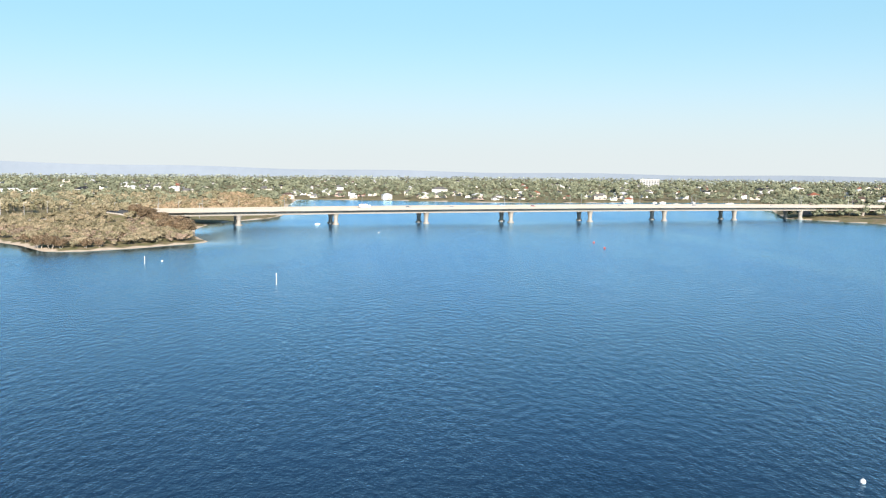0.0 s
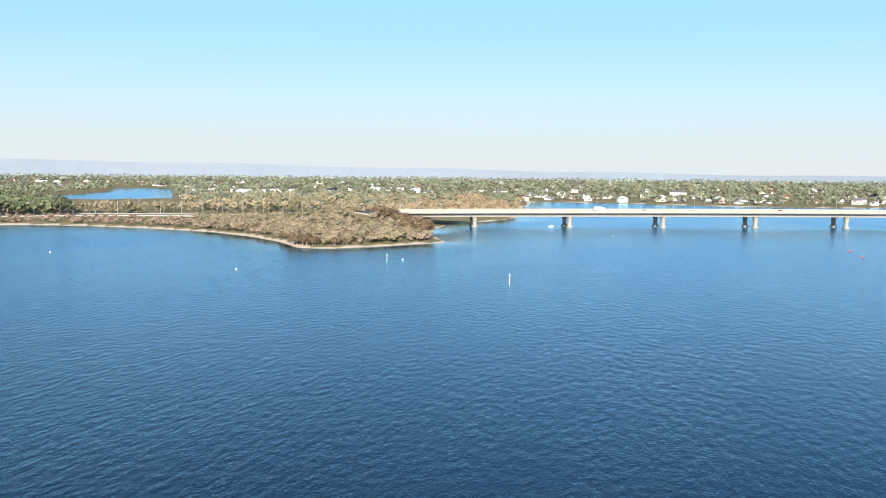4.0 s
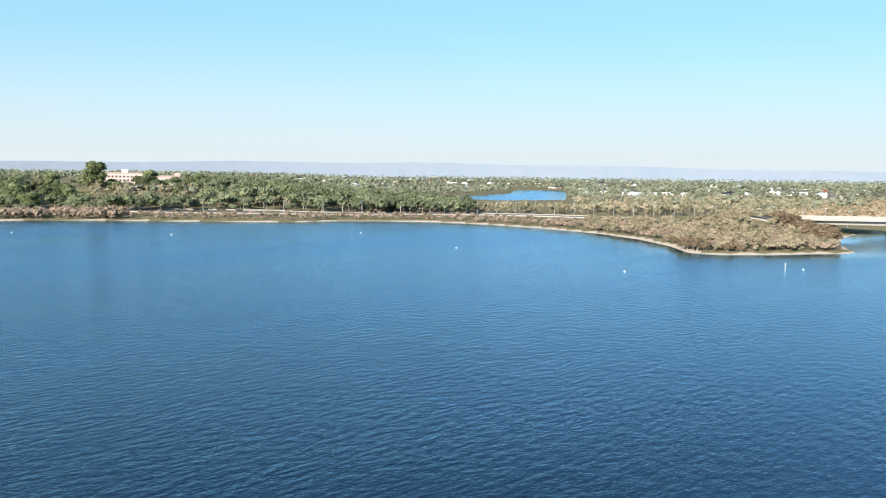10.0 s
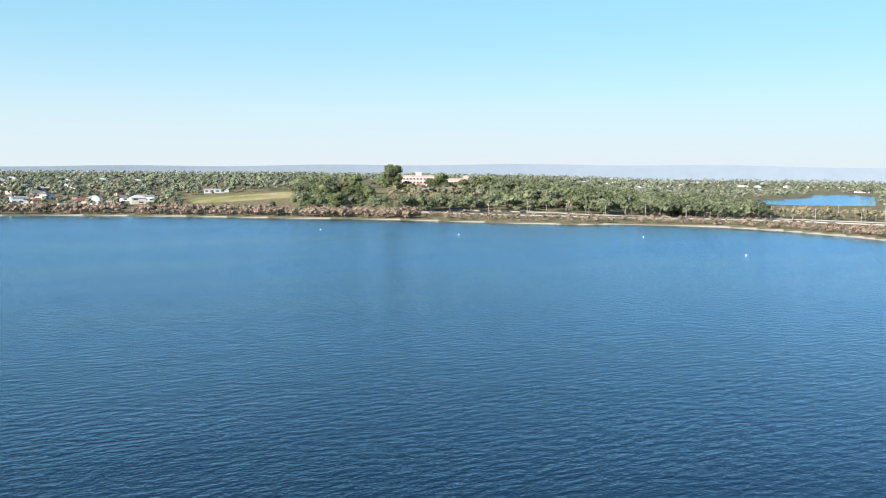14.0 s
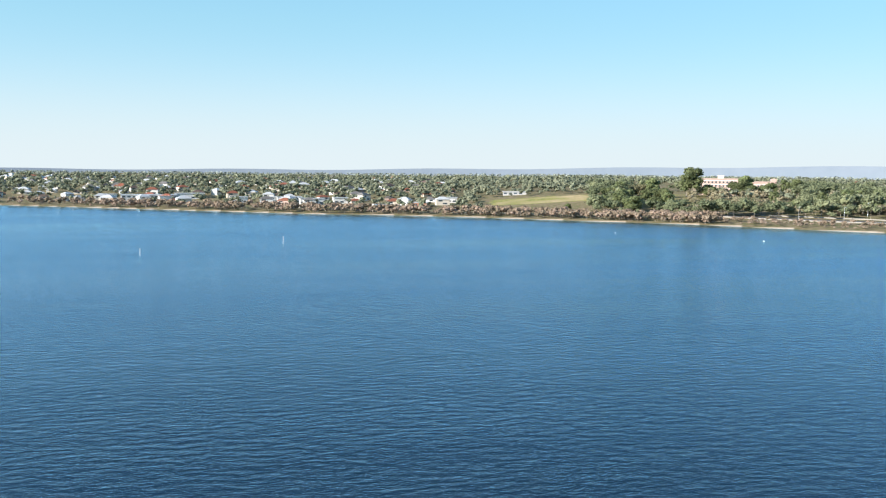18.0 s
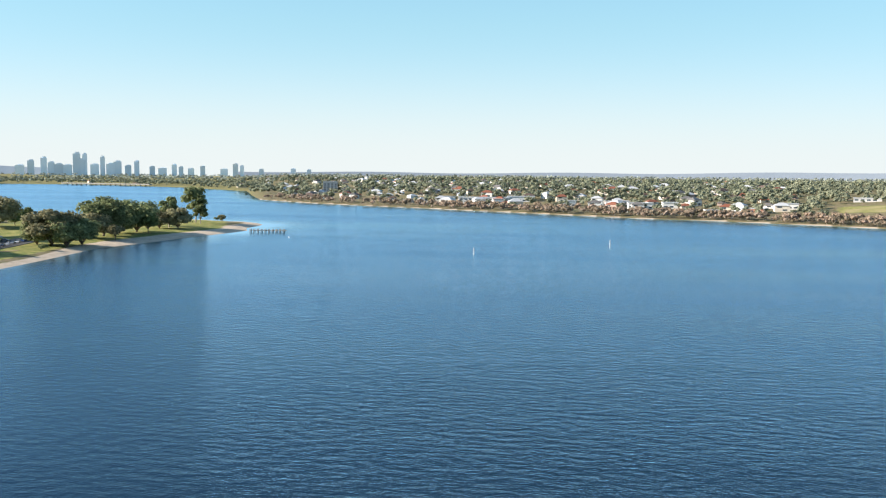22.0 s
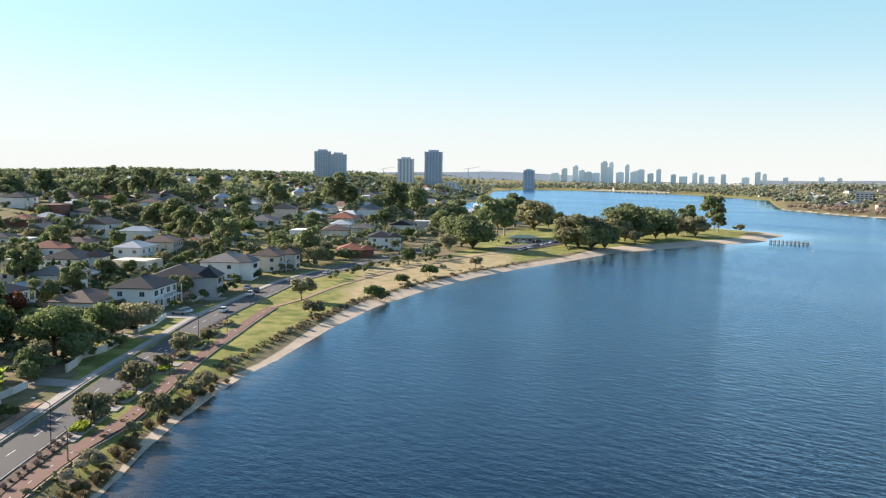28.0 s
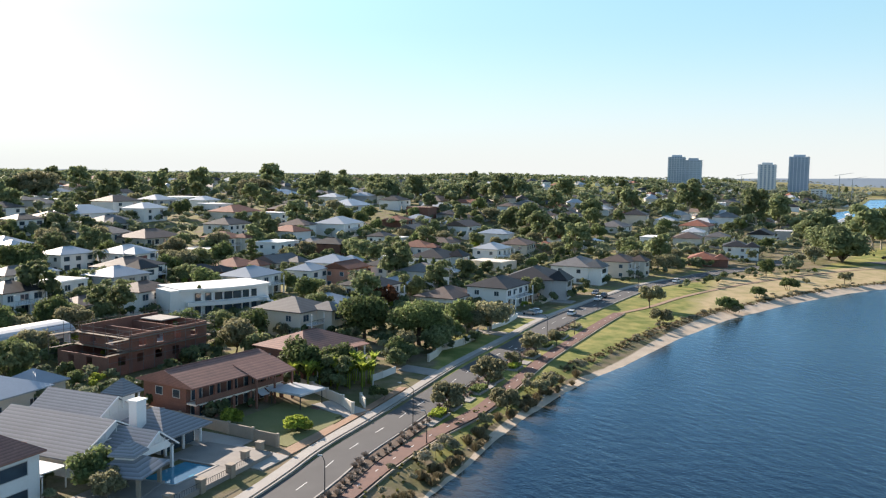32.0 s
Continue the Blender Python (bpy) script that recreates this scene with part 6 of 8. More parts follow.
    for a in (-2.8, 2.8):
        for b in (-3.2, 3.2):
            post(cp, a, b, -0.6, 2.65, 0.14, M_DFRAME, "post")
    g = Geo()
    g.box(0.5, 0, -1, 7.5, 9.5, 1.1)
    part("floor_slab", g, M_BRICKPATH, cp)


def brown_house():
    x, y = street(43, 29)
    root = house(x, y, T0 - 12, 17, 13, 1, M_BRICK, M_TILE_F, "hip", wing=0, group=NEAR, z=4.6)
    # raised on a brick undercroft with a deep front veranda
    g = Geo()
    g.box(0, -7.6, -0.2, 15, 2.6, 0.25)
    part("veranda_floor", g, M_CREAM, root)
    for i in range(5):
        post(root, -7 + i * 3.5, -8.6, -2.2, 2.9, 0.25, M_WHITE)
    g = Geo()
    for i in range(28):
        g.box(-7.2 + i * 0.53, -8.75, 0.05, 0.05, 0.05, 0.9)
    g.box(0, -8.75, 0.95, 15, 0.08, 0.08)
    part("railing", g, M_FRAME, root)
    g = Geo()
    g.hull([(-8, -9.2, 2.75), (8, -9.2, 2.75), (8, -6.6, 3.1), (-8, -6.6, 3.1)], [(-8, -9.2, 2.9), (8, -9.2, 2.9), (8, -6.6, 3.25), (-8, -6.6, 3.25)])
    part("veranda_roof", g, M_TILE_F, root)


M_TUBE = surf("dull_scaffold_tube", (0.17, 0.15, 0.14), (0.11, 0.1, 0.095), 0.7)


def building_site():
    """A two-storey brick shell with open window holes, no roof, and tube scaffolding."""
    x, y = street(28, 60)
    root = thing("unfinished_house", x, y, 4.8, T0 - 6, "roofless red brick house under construction", "house", NEAR)
    HOUSES.extend([(*street(20, 60), 9), (*street(36, 60), 9)])

    def run(ax, ay, bx, by, z0, z1, holes):
        """A wall from a to b with openings: (start, end, sill, head)."""
        L = math.hypot(bx - ax, by - ay)
        ux, uy = (bx - ax) / L, (by - ay) / L
        nx, ny = -uy * 0.13, ux * 0.13
        g = Geo()
        cuts = sorted(holes) + [(L, L, 0, 0)]
        s = 0.0

        def slab(s0, s1, za, zb):
            if s1 - s0 < 0.02 or zb - za < 0.02:
                return
            q = [(ax + ux * k + n * nx, ay + uy * k + n * ny) for k, n in ((s0, -1), (s1, -1), (s1, 1), (s0, 1))]
            g.hull([(*c, za) for c in q], [(*c, zb) for c in q])
        for a, b, lo, hi in cuts:
            slab(s, a, z0, z1)
            slab(a, b, z0, lo)
            slab(a, b, hi, z1)
            s = b
        part("brick_wall", g, M_BRICK, root)
    for lev, x0, x1, y0, y1 in ((0, -13, 12, -7, 7), (1, -8, 12, -7, 7)):
        z0 = -1.0 if not lev else 3.0
        z1 = 3.0 if not lev else 6.2 
        base = lev * 3.0
        holes = [(k, k + 1.8, base + 0.8, base + 2.4) for k in (2, 6.5, 11, 15.5)]
        run(x0, y0, x1, y0, z0, z1, holes)
        run(x1, y0, x1, y1, z0, z1, [(k, k + 1.6, base + 0.8, base + 2.3) for k in (3, 8)])
        run(x1, y1, x0, y1, z0, z1 + (0.6 if lev else 0), [(4, 6, base + 0.8, base + 2.4)])
        run(x0, y1, x0, y0, z0, z1 - 0.3, [(k, k + 1.6, base + 0.8, base + 2.3) for k in (3, 8)])
        for xm in (-2, 5):
            run(xm, y0, xm, y1, z0, z1 - 0.2, [(5, 6.2, base, base + 2.2)])
    g = Geo()
    g.box(2, 0, 2.8, 20, 14, 0.22)
    part("floor_slab", g, M_PAVE, root)
    g = Geo()
    g.box(9, 3, 6.2, 5.5, 6, 0.2)
    part("roof_slab", g, M_PAVE, root)
    sc = thing("scaffolding", x, y, 4.8, T0 - 6, "galvanised tube scaffolding with plank decks", "scaffolding")
    rows = [(-14.2, -8.2, 13.2, -8.2, 10), (-14.2, 8.2, 13.2, 8.2, 8), (13.2, -8.2, 13.2, 8.2, 5), (-9.2, -8.2, -9.2, 8.2, 5)]
    for ax, ay, bx, by, n in rows:
        for i in range(n + 1):
            px, py = ax + (bx - ax) * i / n, ay + (by - ay) * i / n
            g = Geo()
            g.tube((px, py, -0.8), (px, py, 7.4 + 0.4 * (i % 2)), 0.05, n=5)
            part("standard", g, M_TUBE, sc)
        for zz in (1.9, 3.9, 5.2, 6.2, 7.1):
            g = Geo()
            g.tube((ax, ay, zz), (bx, by, zz), 0.045, n=5)
            part("ledger", g, M_TUBE, sc)
        g = Geo()
        dx, dy = (0, 0.45) if ay == by else (0.45, 0)
        s = -1 if (ay > 0 and ay == by) or (ax > 0 and ax == bx) else 1
        for zz in (3.2, 5.6):
            g.hull([(ax, ay, zz), (bx, by, zz), (bx + dx * s * 2, by + dy * s * 2, zz), (ax + dx * s * 2, ay + dy * s * 2, zz)],
                   [(ax, ay, zz + 0.06), (bx, by, zz + 0.06), (bx + dx * s * 2, by + dy * s * 2, zz + 0.06), (ax + dx * s * 2, ay + dy * s * 2, zz + 0.06)])
        part("plank_deck", g, M_WOOD, sc)


def curved_hall():
    x, y = street(16, 86)
    root = thing("curved_roof_house", x, y, 4.2, T0 - 4, "pale building with a barrel-vaulted white roof", "house", NEAR)
    HOUSES.extend([(*street(10, 86), 10), (*street(24, 86), 10)])
    g = Geo()
    g.box(0, 0, -1, 30, 9, 4.2)
    part("wall", g, M_WHITE, root)
    g = Geo()
    arc = [(5.2 * math.cos(a), 2.3 * math.sin(a)) for a in np.linspace(0.05, math.pi - 0.05, 11)]
    g.hull([(-16, b, 3.2 + c) for b, c in arc], [(16, b, 3.2 + c) for b, c in arc])
    part("vault_roof", g, M_METAL_L, root)
    for i in range(7):
        window_on(root, 0, -12 + i * 4, 0.4, 2.6, 2.0, 30, 9)
    for i in range(8):
        post(root, -14 + i * 4, -5.2, -1, 3.3, 0.2)


def white_mansion():
    """Large white flat-roofed house with a curved front and ribbon windows."""
    x, y = street(86, 85)
    root = thing("modernist_house", x, y, 4.4, T0 - 24, "large white flat-roofed house with curved balconies", "house", NEAR)
    HOUSES.extend([(*street(78, 88), 10), (*street(94, 82), 10)])

    def curve(w, d, bulge, z0, z1, name, mat, grow=0.0):
        n = 12
        front = [(-w / 2 + w * i / n, -d / 2 - grow - bulge * math.sin(math.pi * i / n)) for i in range(n + 1)]
        loop = front + [(w / 2 + grow * 0, d / 2), (-w / 2 - grow * 0, d / 2)]
        g = Geo()
        g.hull([(a, b, z0) for a, b in loop], [(a, b, z1) for a, b in loop])
        part(name, g, mat, root)
    curve(26, 12, 2.2, -1, 3.1, "lower_wall", M_WHITE)
    curve(26, 12, 2.2, 3.1, 6.6, "upper_wall", M_WHITE)
    curve(27, 13, 2.4, 6.6, 7.3, "roof_parapet", M_WHITE)
    curve(24, 12, 2.2, 2.9, 3.9, "balcony", M_WHITE, 1.8)
    g = Geo()
    g.box(-13.5, -2, -1, 5, 8, 8.0)
    part("stair_block", g, M_WHITE, root)
    for i in range(7):
        a = -8.5 + i * 2.6
        bulge = 2.2 * math.sin(math.pi * (a + 13) / 26)
        for zz, hh in ((0.5, 2.1), (4.2, 1.8)):
            window_on(root, 0, a, zz, 2.2, hh, 26, 12 + 2 * bulge + 0.1, M_DFRAME)
    for s in range(6):
        g = Geo()
        g.box(10.5 + s * 0.9, -8.4 - s * 0.35, -1, 1.0, 3.0, 4.6 - s * 0.7)
        part("stair_terrace", g, M_WHITE, root)


def villa():
    """Two-storey white villa at the near corner, with a glazed veranda."""
    x, y = street(-42.5, 31)
    root = house(x, y, T0, 19, 15, 2, M_WHITE, M_TILE_F, "hip", group=NEAR, z=2.7, wing=-1)
    g = Geo()
    g.hull([(9.5, -11, 2.7), (13.6, -11, 2.5), (13.6, 1, 2.5), (9.5, 1, 2.7)], [(9.5, -11, 2.85), (13.6, -11, 2.65), (13.6, 1, 2.65), (9.5, 1, 2.85)])
    part("veranda_roof", g, M_METAL_L, root)
    g = Geo()
    g.hull([(3, -11.5, 2.6), (9.4, -11.5, 2.6), (9.4, -7.6, 2.9), (3, -7.6, 2.9)], [(3, -11.5, 2.7), (9.4, -11.5, 2.7), (9.4, -7.6, 3.0), (3, -7.6, 3.0)])
    part("glass_roof", g, M_GLASS, root)
    for a, b in ((3.2, -11.3), (9.3, -11.3), (13.4, -10.8), (13.4, -5), (13.4, 0.6)):
        post(root, a, b, -1, 2.55, 0.16)
    balcony_on(root, 7, 2.2, 2.9, 15, 19)


def wall_run(pts, tall, label, mat=M_FENCE, thick=0.25, name="garden_wall"):
    """A garden wall along street coordinates, one panel between each two points, with a pier at each."""
    x, y = street(*pts[0])
    z = ground_at(x, y)
    root = thing(name, x, y, z, T0, label, "wall" if mat is not M_FRAME else "fence")
    for (a, b), (c, d) in zip(pts[:-1], pts[1:]):
        L = math.hypot(c - a, d - b)
        n = max(1, int(L / 3.5))
        nx, ny = -(d - b) / L * thick / 2, (c - a) / L * thick / 2
        for i in range(n):
            g = Geo()
            q = [(a + (c - a) * k / n - pts[0][0], b + (d - b) * k / n - pts[0][1]) for k in (i, i + 1)]
            zz = [ground_at(*street(p[0] + pts[0][0], p[1] + pts[0][1])) - z for p in q]
            lo = min(zz) - 0.6
            hi = max(zz) + tall
            loop = [(q[0][0] - nx, q[0][1] - ny), (q[1][0] - nx, q[1][1] - ny), (q[1][0] + nx, q[1][1] + ny), (q[0][0] + nx, q[0][1] + ny)]
            g.hull([(*p, lo) for p in loop], [(*p, hi) for p in loop])
            part("panel", g, mat, root)
            g = Geo()
            g.box(q[0][0], q[0][1], lo, thick * 1.7, thick * 1.7, hi - lo + 0.12)
            part("pier", g, mat, root)
    return root


def slab_on(u, v, w, d, turn, mat, name, label, lift=0.12):
    x, y = street(u, v)
    zs = [ground_at(*street(u + a * w / 2, v + b * d / 2)) for a in (-1, 1) for b in (-1, 1)]
    g = Geo()
    n = 4
    for i in range(n):
        for s in range(2):
            pass
    zc = {}
    for i, (a, b) in enumerate(((-1, -1), (1, -1), (1, 1), (-1, 1))):
        zc[i] = ground_at(*street(u + a * w / 2, v + b * d / 2)) + lift
    zb = min(zc.values()) - 0.5
    c = [(-w / 2, -d / 2), (w / 2, -d / 2), (w / 2, d / 2), (-w / 2, d / 2)]
    base = ground_at(x, y)
    g.hull([(*p, zb - base) for p in c], [(*p, zc[i] - base) for i, p in enumerate(c)])
    ob = part(name, g, mat)
    ob.matrix_basis = Matrix.LocRotScale((x, y, base), Euler((0, 0, radians(T0 + turn))), None)
    return tagged(ob, label, "driveway" if mat is not M_LAWN else "lawn", kind="structure")


M_LAWN = surf("clipped_lawn", (0.13, 0.15, 0.05), (0.2, 0.19, 0.08), 0.95, 0.3, 5, 0.03)
villa()
pavilion_house()
brick_house()
brown_house()
building_site()
curved_hall()
white_mansion()
wall_run([(-2.8, 6.5), (-1.6, 16), (-0.6, 26), (0.5, 40)], 1.7, "grey rendered boundary wall")
wall_run([(18.2, 5.5), (21, 9), (26, 18), (31, 30)], 1.7, "long cream limestone boundary wall", M_CREAM)
wall_run([(25, 7.6), (22, 5.2)], 1.6, "cream limestone wall end", M_CREAM)
wall_run([(5, 44), (22, 42), (34, 41)], 2.0, "pale rendered wall of the building site", M_WHITE)
wall_run([(33.6, 9.7), (38, 12.5), (42, 12), (47.4, 11.7)], 1.3, "white picket fence with posts", M_FRAME, 0.1, "picket_fence")
wall_run([(60, 10), (66, 10.6), (72, 12), (80, 10), (88, 10), (95.4, 12)], 1.5, "stepped cream garden wall", M_CREAM)
wall_run([(100, 11), (112, 10), (124, 11)], 1.1, "low white front wall", M_WHITE)
wall_run([(150, 12), (168, 11), (190, 12)], 1.1, "low cream front wall", M_CREAM)
slab_on(8, 13, 17, 12, -4, M_LAWN, "lawn", "shaded lawn in front of the brick house")
slab_on(6, 6.6, 16, 2.6, 0, M_LAWN, "lawn", "sunlit lawn edge by the footpath", 0.14)
slab_on(19.5, 8.5, 5.5, 9, -20, M_PAVE, "driveway", "pale concrete driveway", 0.16)
slab_on(-8.5, 7.5, 6.5, 9, 0, M_PAVE, "driveway", "pale concrete driveway with a gate", 0.16)
slab_on(-5.5, 17, 6, 12, 0, M_PAVE, "driveway", "pale paved forecourt", 0.13)
slab_on(1, 4.2, 20, 2.0, 0, surf("sandy_brick", (0.4, 0.26, 0.17), (0.32, 0.21, 0.14), 0.9, 0.5, 5, 0.01), "verge_paving", "sandy brick verge beside the road", 0.15)
slab_on(52, 8, 5, 9, 0, M_PAVE, "driveway", "pale concrete driveway", 0.13)
slab_on(98, 8.5, 5, 9, 0, M_PAVE, "driveway", "pale concrete driveway", 0.13)
slab_on(128, 9, 9, 11, 0, M_PAVE, "driveway", "pale concrete forecourt with parked cars", 0.13)
slab_on(160, 8, 6, 8, 0, M_PAVE, "driveway", "pale concrete driveway", 0.13)
place_houses()
place_trees()
hill_of_houses()


# ---- greenery between the houses ----
def garden_spots(n, seed, r0, r1, smin, smax, clear=0.62):
    s = scatter(n, 131, 183, lambda d, a, r: d > 33, r0, r1, seed, smin, smax)
    u = (s[:, 0] - OX) * E1[0] + (s[:, 1] - OY) * E1[1]
    v = (s[:, 0] - OX) * E2[0] + (s[:, 1] - OY) * E2[1]
    ok = np.ones(len(s), bool)
    for a, b, c in HOUSES:
        ok &= (s[:, 0] - a) ** 2 + (s[:, 1] - b) ** 2 > (c * clear / 0.62 + 0.6) ** 2
    road = np.array(ROAD)
    for p, q in zip(road[:-1], road[1:]):
        t = np.clip(((s[:, 0] - p[0]) * (q - p)[0] + (s[:, 1] - p[1]) * (q - p)[1]) / ((q - p) ** 2).sum(), 0, 1)
        ok &= (s[:, 0] - p[0] - t * (q - p)[0]) ** 2 + (s[:, 1] - p[1] - t * (q - p)[1]) ** 2 > 9.5 ** 2
    # keep forecourts, lawns and the pool clear
    ok &= ~((u > -32) & (u < 24) & (v < 21)) & ~((u > 45) & (u < 58) & (v < 13)) & ~((u > 122) & (u < 136) & (v < 16))
    return s[ok]


scrub("garden_shrubs", "mixed green garden shrubs between the houses", garden_spots(1500, 31, 110, 420, 0.6, 1.5, 0.5), M_S_GUM, M_BARK, 90, 0.3, 2.3, 1.6, 31, True, 3)
scrub("garden_shrubs", "dark green hedges and shrubs between the houses", garden_spots(1500, 32, 110, 420, 0.6, 1.5, 0.5), M_S_DARK, M_BARK, 90, 0.3, 2.6, 1.6, 32, True, 3)
scrub("garden_shrubs", "garden greenery on the hill", garden_spots(1500, 33, 400, 760, 0.7, 1.6, 0.5), M_S_GUM, M_BARK, 46, 0.6, 4.0, 2.6, 33)
scrub("garden_shrubs", "bright yellow-green shrubs in the gardens", garden_spots(260, 34, 120, 420, 0.6, 1.2, 0.5), M_LEAF_LIME, M_BARK, 120, 0.28, 2.2, 1.5, 34)
for q in garden_spots(210, 35, 130, 520, 0.65, 1.25):
    plant("garden" if RNG.random() < 0.8 or math.hypot(q[0], q[1]) < 270 else "gum", q[0], q[1], q[3] * 0.95, "garden trees")
plant("garden", *street(-28.6, 16.2), 0.85, "garden trees", 1)
plant("garden", *street(-30.5, 12.5), 0.6, "garden trees", 2)
for u, v, k in ((4.5, 8.2, 1.0), (6.8, 8.6, 0.8), (5.5, 6.9, 0.7), (1.5, 17.5, 1.0), (3.2, 19, 0.8)):
    plant("lime", *street(u, v), k, "lime shrubs on the lawn")
# tall gums along the skyline of the hill
for i, az in enumerate(np.arange(128.5, 180, 1.45)):
    x, y = polar(az + 0.5 * math.sin(i * 2.3), 640 + 110 * math.sin(i * 1.7) ** 2)
    plant(("gum", "gum", "park")[i % 3], x, y, 1.1 + 1.0 * RNG.random() ** 2, "skyline gums")


# ---- the foreshore ----
def street_lamp(x, y, tall, arm, turn, label):
    z = ground_at(x, y)
    root = thing("street_lamp", x, y, z, turn, label, "street lamp", "shore street lamps")
    g = Geo()
    g.tube((0, 0, -0.3), (0, 0, 0.5), 0.12, 0.11, 8)
    g.tube((0, 0, 0.5), (0, 0, tall - 0.8), 0.08, 0.06, 8)
    p = Vector((0, 0, tall - 0.8))
    for k in range(5):
        q = Vector((arm * (k + 1) / 5, 0, tall - 0.8 + 0.8 * math.sin((k + 1) / 5 * math.pi / 2)))
        g.tube(p, q, 0.055, 0.05, 6)
        p = q
    part("pole", g, M_DFRAME, root)
    g = Geo()
    g.hull([(arm - 0.1, -0.14, tall - 0.06), (arm + 0.6, -0.11, tall - 0.03), (arm + 0.6, 0.11, tall - 0.03), (arm - 0.1, 0.14, tall - 0.06)],
           [(arm - 0.05, -0.1, tall + 0.1), (arm + 0.5, -0.07, tall + 0.07), (arm + 0.5, 0.07, tall + 0.07), (arm - 0.05, 0.1, tall + 0.1)])
    part("lamp_head", g, M_STEEL, root)


for u, v, tall, arm, dt in ((16.8, -6.2, 7.2, 2.2, 90), (10.5, -11.4, 5.2, 0.5, 90), (-15.1, -8.6, 5.2, 0.5, 90), (62, -9.5, 5.2, 0.5, 90), (95, -6.0, 7.2, 2.2, 90), (110, -9, 5.2, 0.5, 90), (150, -6, 7.2, 2.2, 90), (205, -8, 7.2, 2.2, 90)):
    street_lamp(*street(u, v), tall, arm, STREET_TURN + dt, "dark slim street lamp with a curved arm" if tall > 6 else "short dark path lamp")

# white dashes along the middle of the road
line = smooth_line(ROAD, 1.0)
s, nxt = 0.0, 4.0
for a, b in zip(line[:-1], line[1:]):
    s += (b - a).length
    if s > nxt and a.y > -300:
        nxt += 9.0
        t = (b - a).normalized()
        n = Vector((-t.y, t.x, 0)) * 0.07
        z0, z1 = ground_at(a.x, a.y) + 0.147, ground_at(*(a + t * 3).xy) + 0.147
        g = Geo()
        c = [a - n, a + n, a + t * 3 + n, a + t * 3 - n]
        g.face([(p.x, p.y, z) for p, z in zip(c, (z0, z0, z1, z1))][::-1])
        tagged(part("lane_line", g, M_LINE), "white dashed lane line on the road", "road marking", kind="structure")
line = smooth_line(PATHWAY, 1.0)
s, nxt = 0.0, 4.0
for a, b in zip(line[:-1], line[1:]):
    s += (b - a).length
    if s > nxt:
        nxt += 6.0
        t = (b - a).normalized()
        n = Vector((-t.y, t.x, 0)) * 0.06
        z0, z1 = ground_at(a.x, a.y) + 0.166, ground_at(*(a + t * 1).xy) + 0.166
        g = Geo()
        c = [a - n, a + n, a + t + n, a + t - n]
        g.face([(p.x, p.y, z) for p, z in zip(c, (z0, z0, z1, z1))][::-1])
        tagged(part("lane_line", g, M_LINE), "white dash on the shared path", "road marking", kind="structure")
strip("path_edging", PATHWAY, 0.12, 0.24, M_FENCE, "pale limestone edging of the path", "kerb", shift=-1.75)
strip("planting_bed", ROAD[2:10], 1.0, 0.17, M_MULCH, "mulched planting bed between road and path", "planting bed", shift=-4.7)
FOOTTRACK = [(-160, -209), (-178, -217), (-206, -232), (-250, -250), (-300, -264), (-345, -272), (-390, -268)]
strip("foot_track", FOOTTRACK, 0.9, 0.07, surf("dirt_track", (0.3, 0.2, 0.13), (0.24, 0.165, 0.11), 0.95, 0.4, 4, 0.02), "worn dirt track over the grass", "path")


def planter(u, v, w, d, leaf, label):
    x, y = street(u, v)
    z = ground_at(x, y)
    root = thing("planter", x, y, z, STREET_TURN, label, "planter", "planters beside the path")
    g = Geo()
    g.box(0, 0, -0.4, w + 0.5, d + 0.5, 0.72)
    part("kerb", g, M_PAVE, root)
    rng = np.random.default_rng(int(u * 3 + 500))
    n = int(w * d * 60)
    p = np.stack([(rng.random(n) - 0.5) * w, (rng.random(n) - 0.5) * d, 0.3 + 0.75 * rng.random(n) ** 0.5], 1)
    t, b = rng.normal(size=(n, 3)) * 0.16, rng.normal(size=(n, 3)) * 0.13
    ob = new("hedge", cloud("hedge", np.stack([p - t, p - b, p + t, p + b], 1), leaf))
    ob.parent = root


for u, v, w, d, leaf in ((25, -7.2, 4.0, 2.2, M_LEAF_LIME), (31, -7.2, 3.5, 2.0, M_LEAF_GUM), (44, -7.2, 4.5, 2.2, M_LEAF_DARK), (53, -7.2, 5.5, 2.0, M_LEAF_DARK), (66, -7.2, 4.5, 2.0, M_LEAF_LIME), (79, -7.2, 4.5, 2.2, M_LEAF_OLIVE), (90, -7.2, 5, 2, M_LEAF_DARK), (104, -7.2, 5, 2, M_LEAF_GUM), (118, -7.2, 5, 2, M_LEAF_OLIVE)):
    planter(u, v, w, d, leaf, "low clipped hedge in a concrete-edged bed")
for u in (37.5, 20.5, 48.5, 72):
    slab_on(u, -7.4, 3.4, 2.6, 0, M_PAVE, "paved_bay", "pale concrete bay between hedges", 0.19)


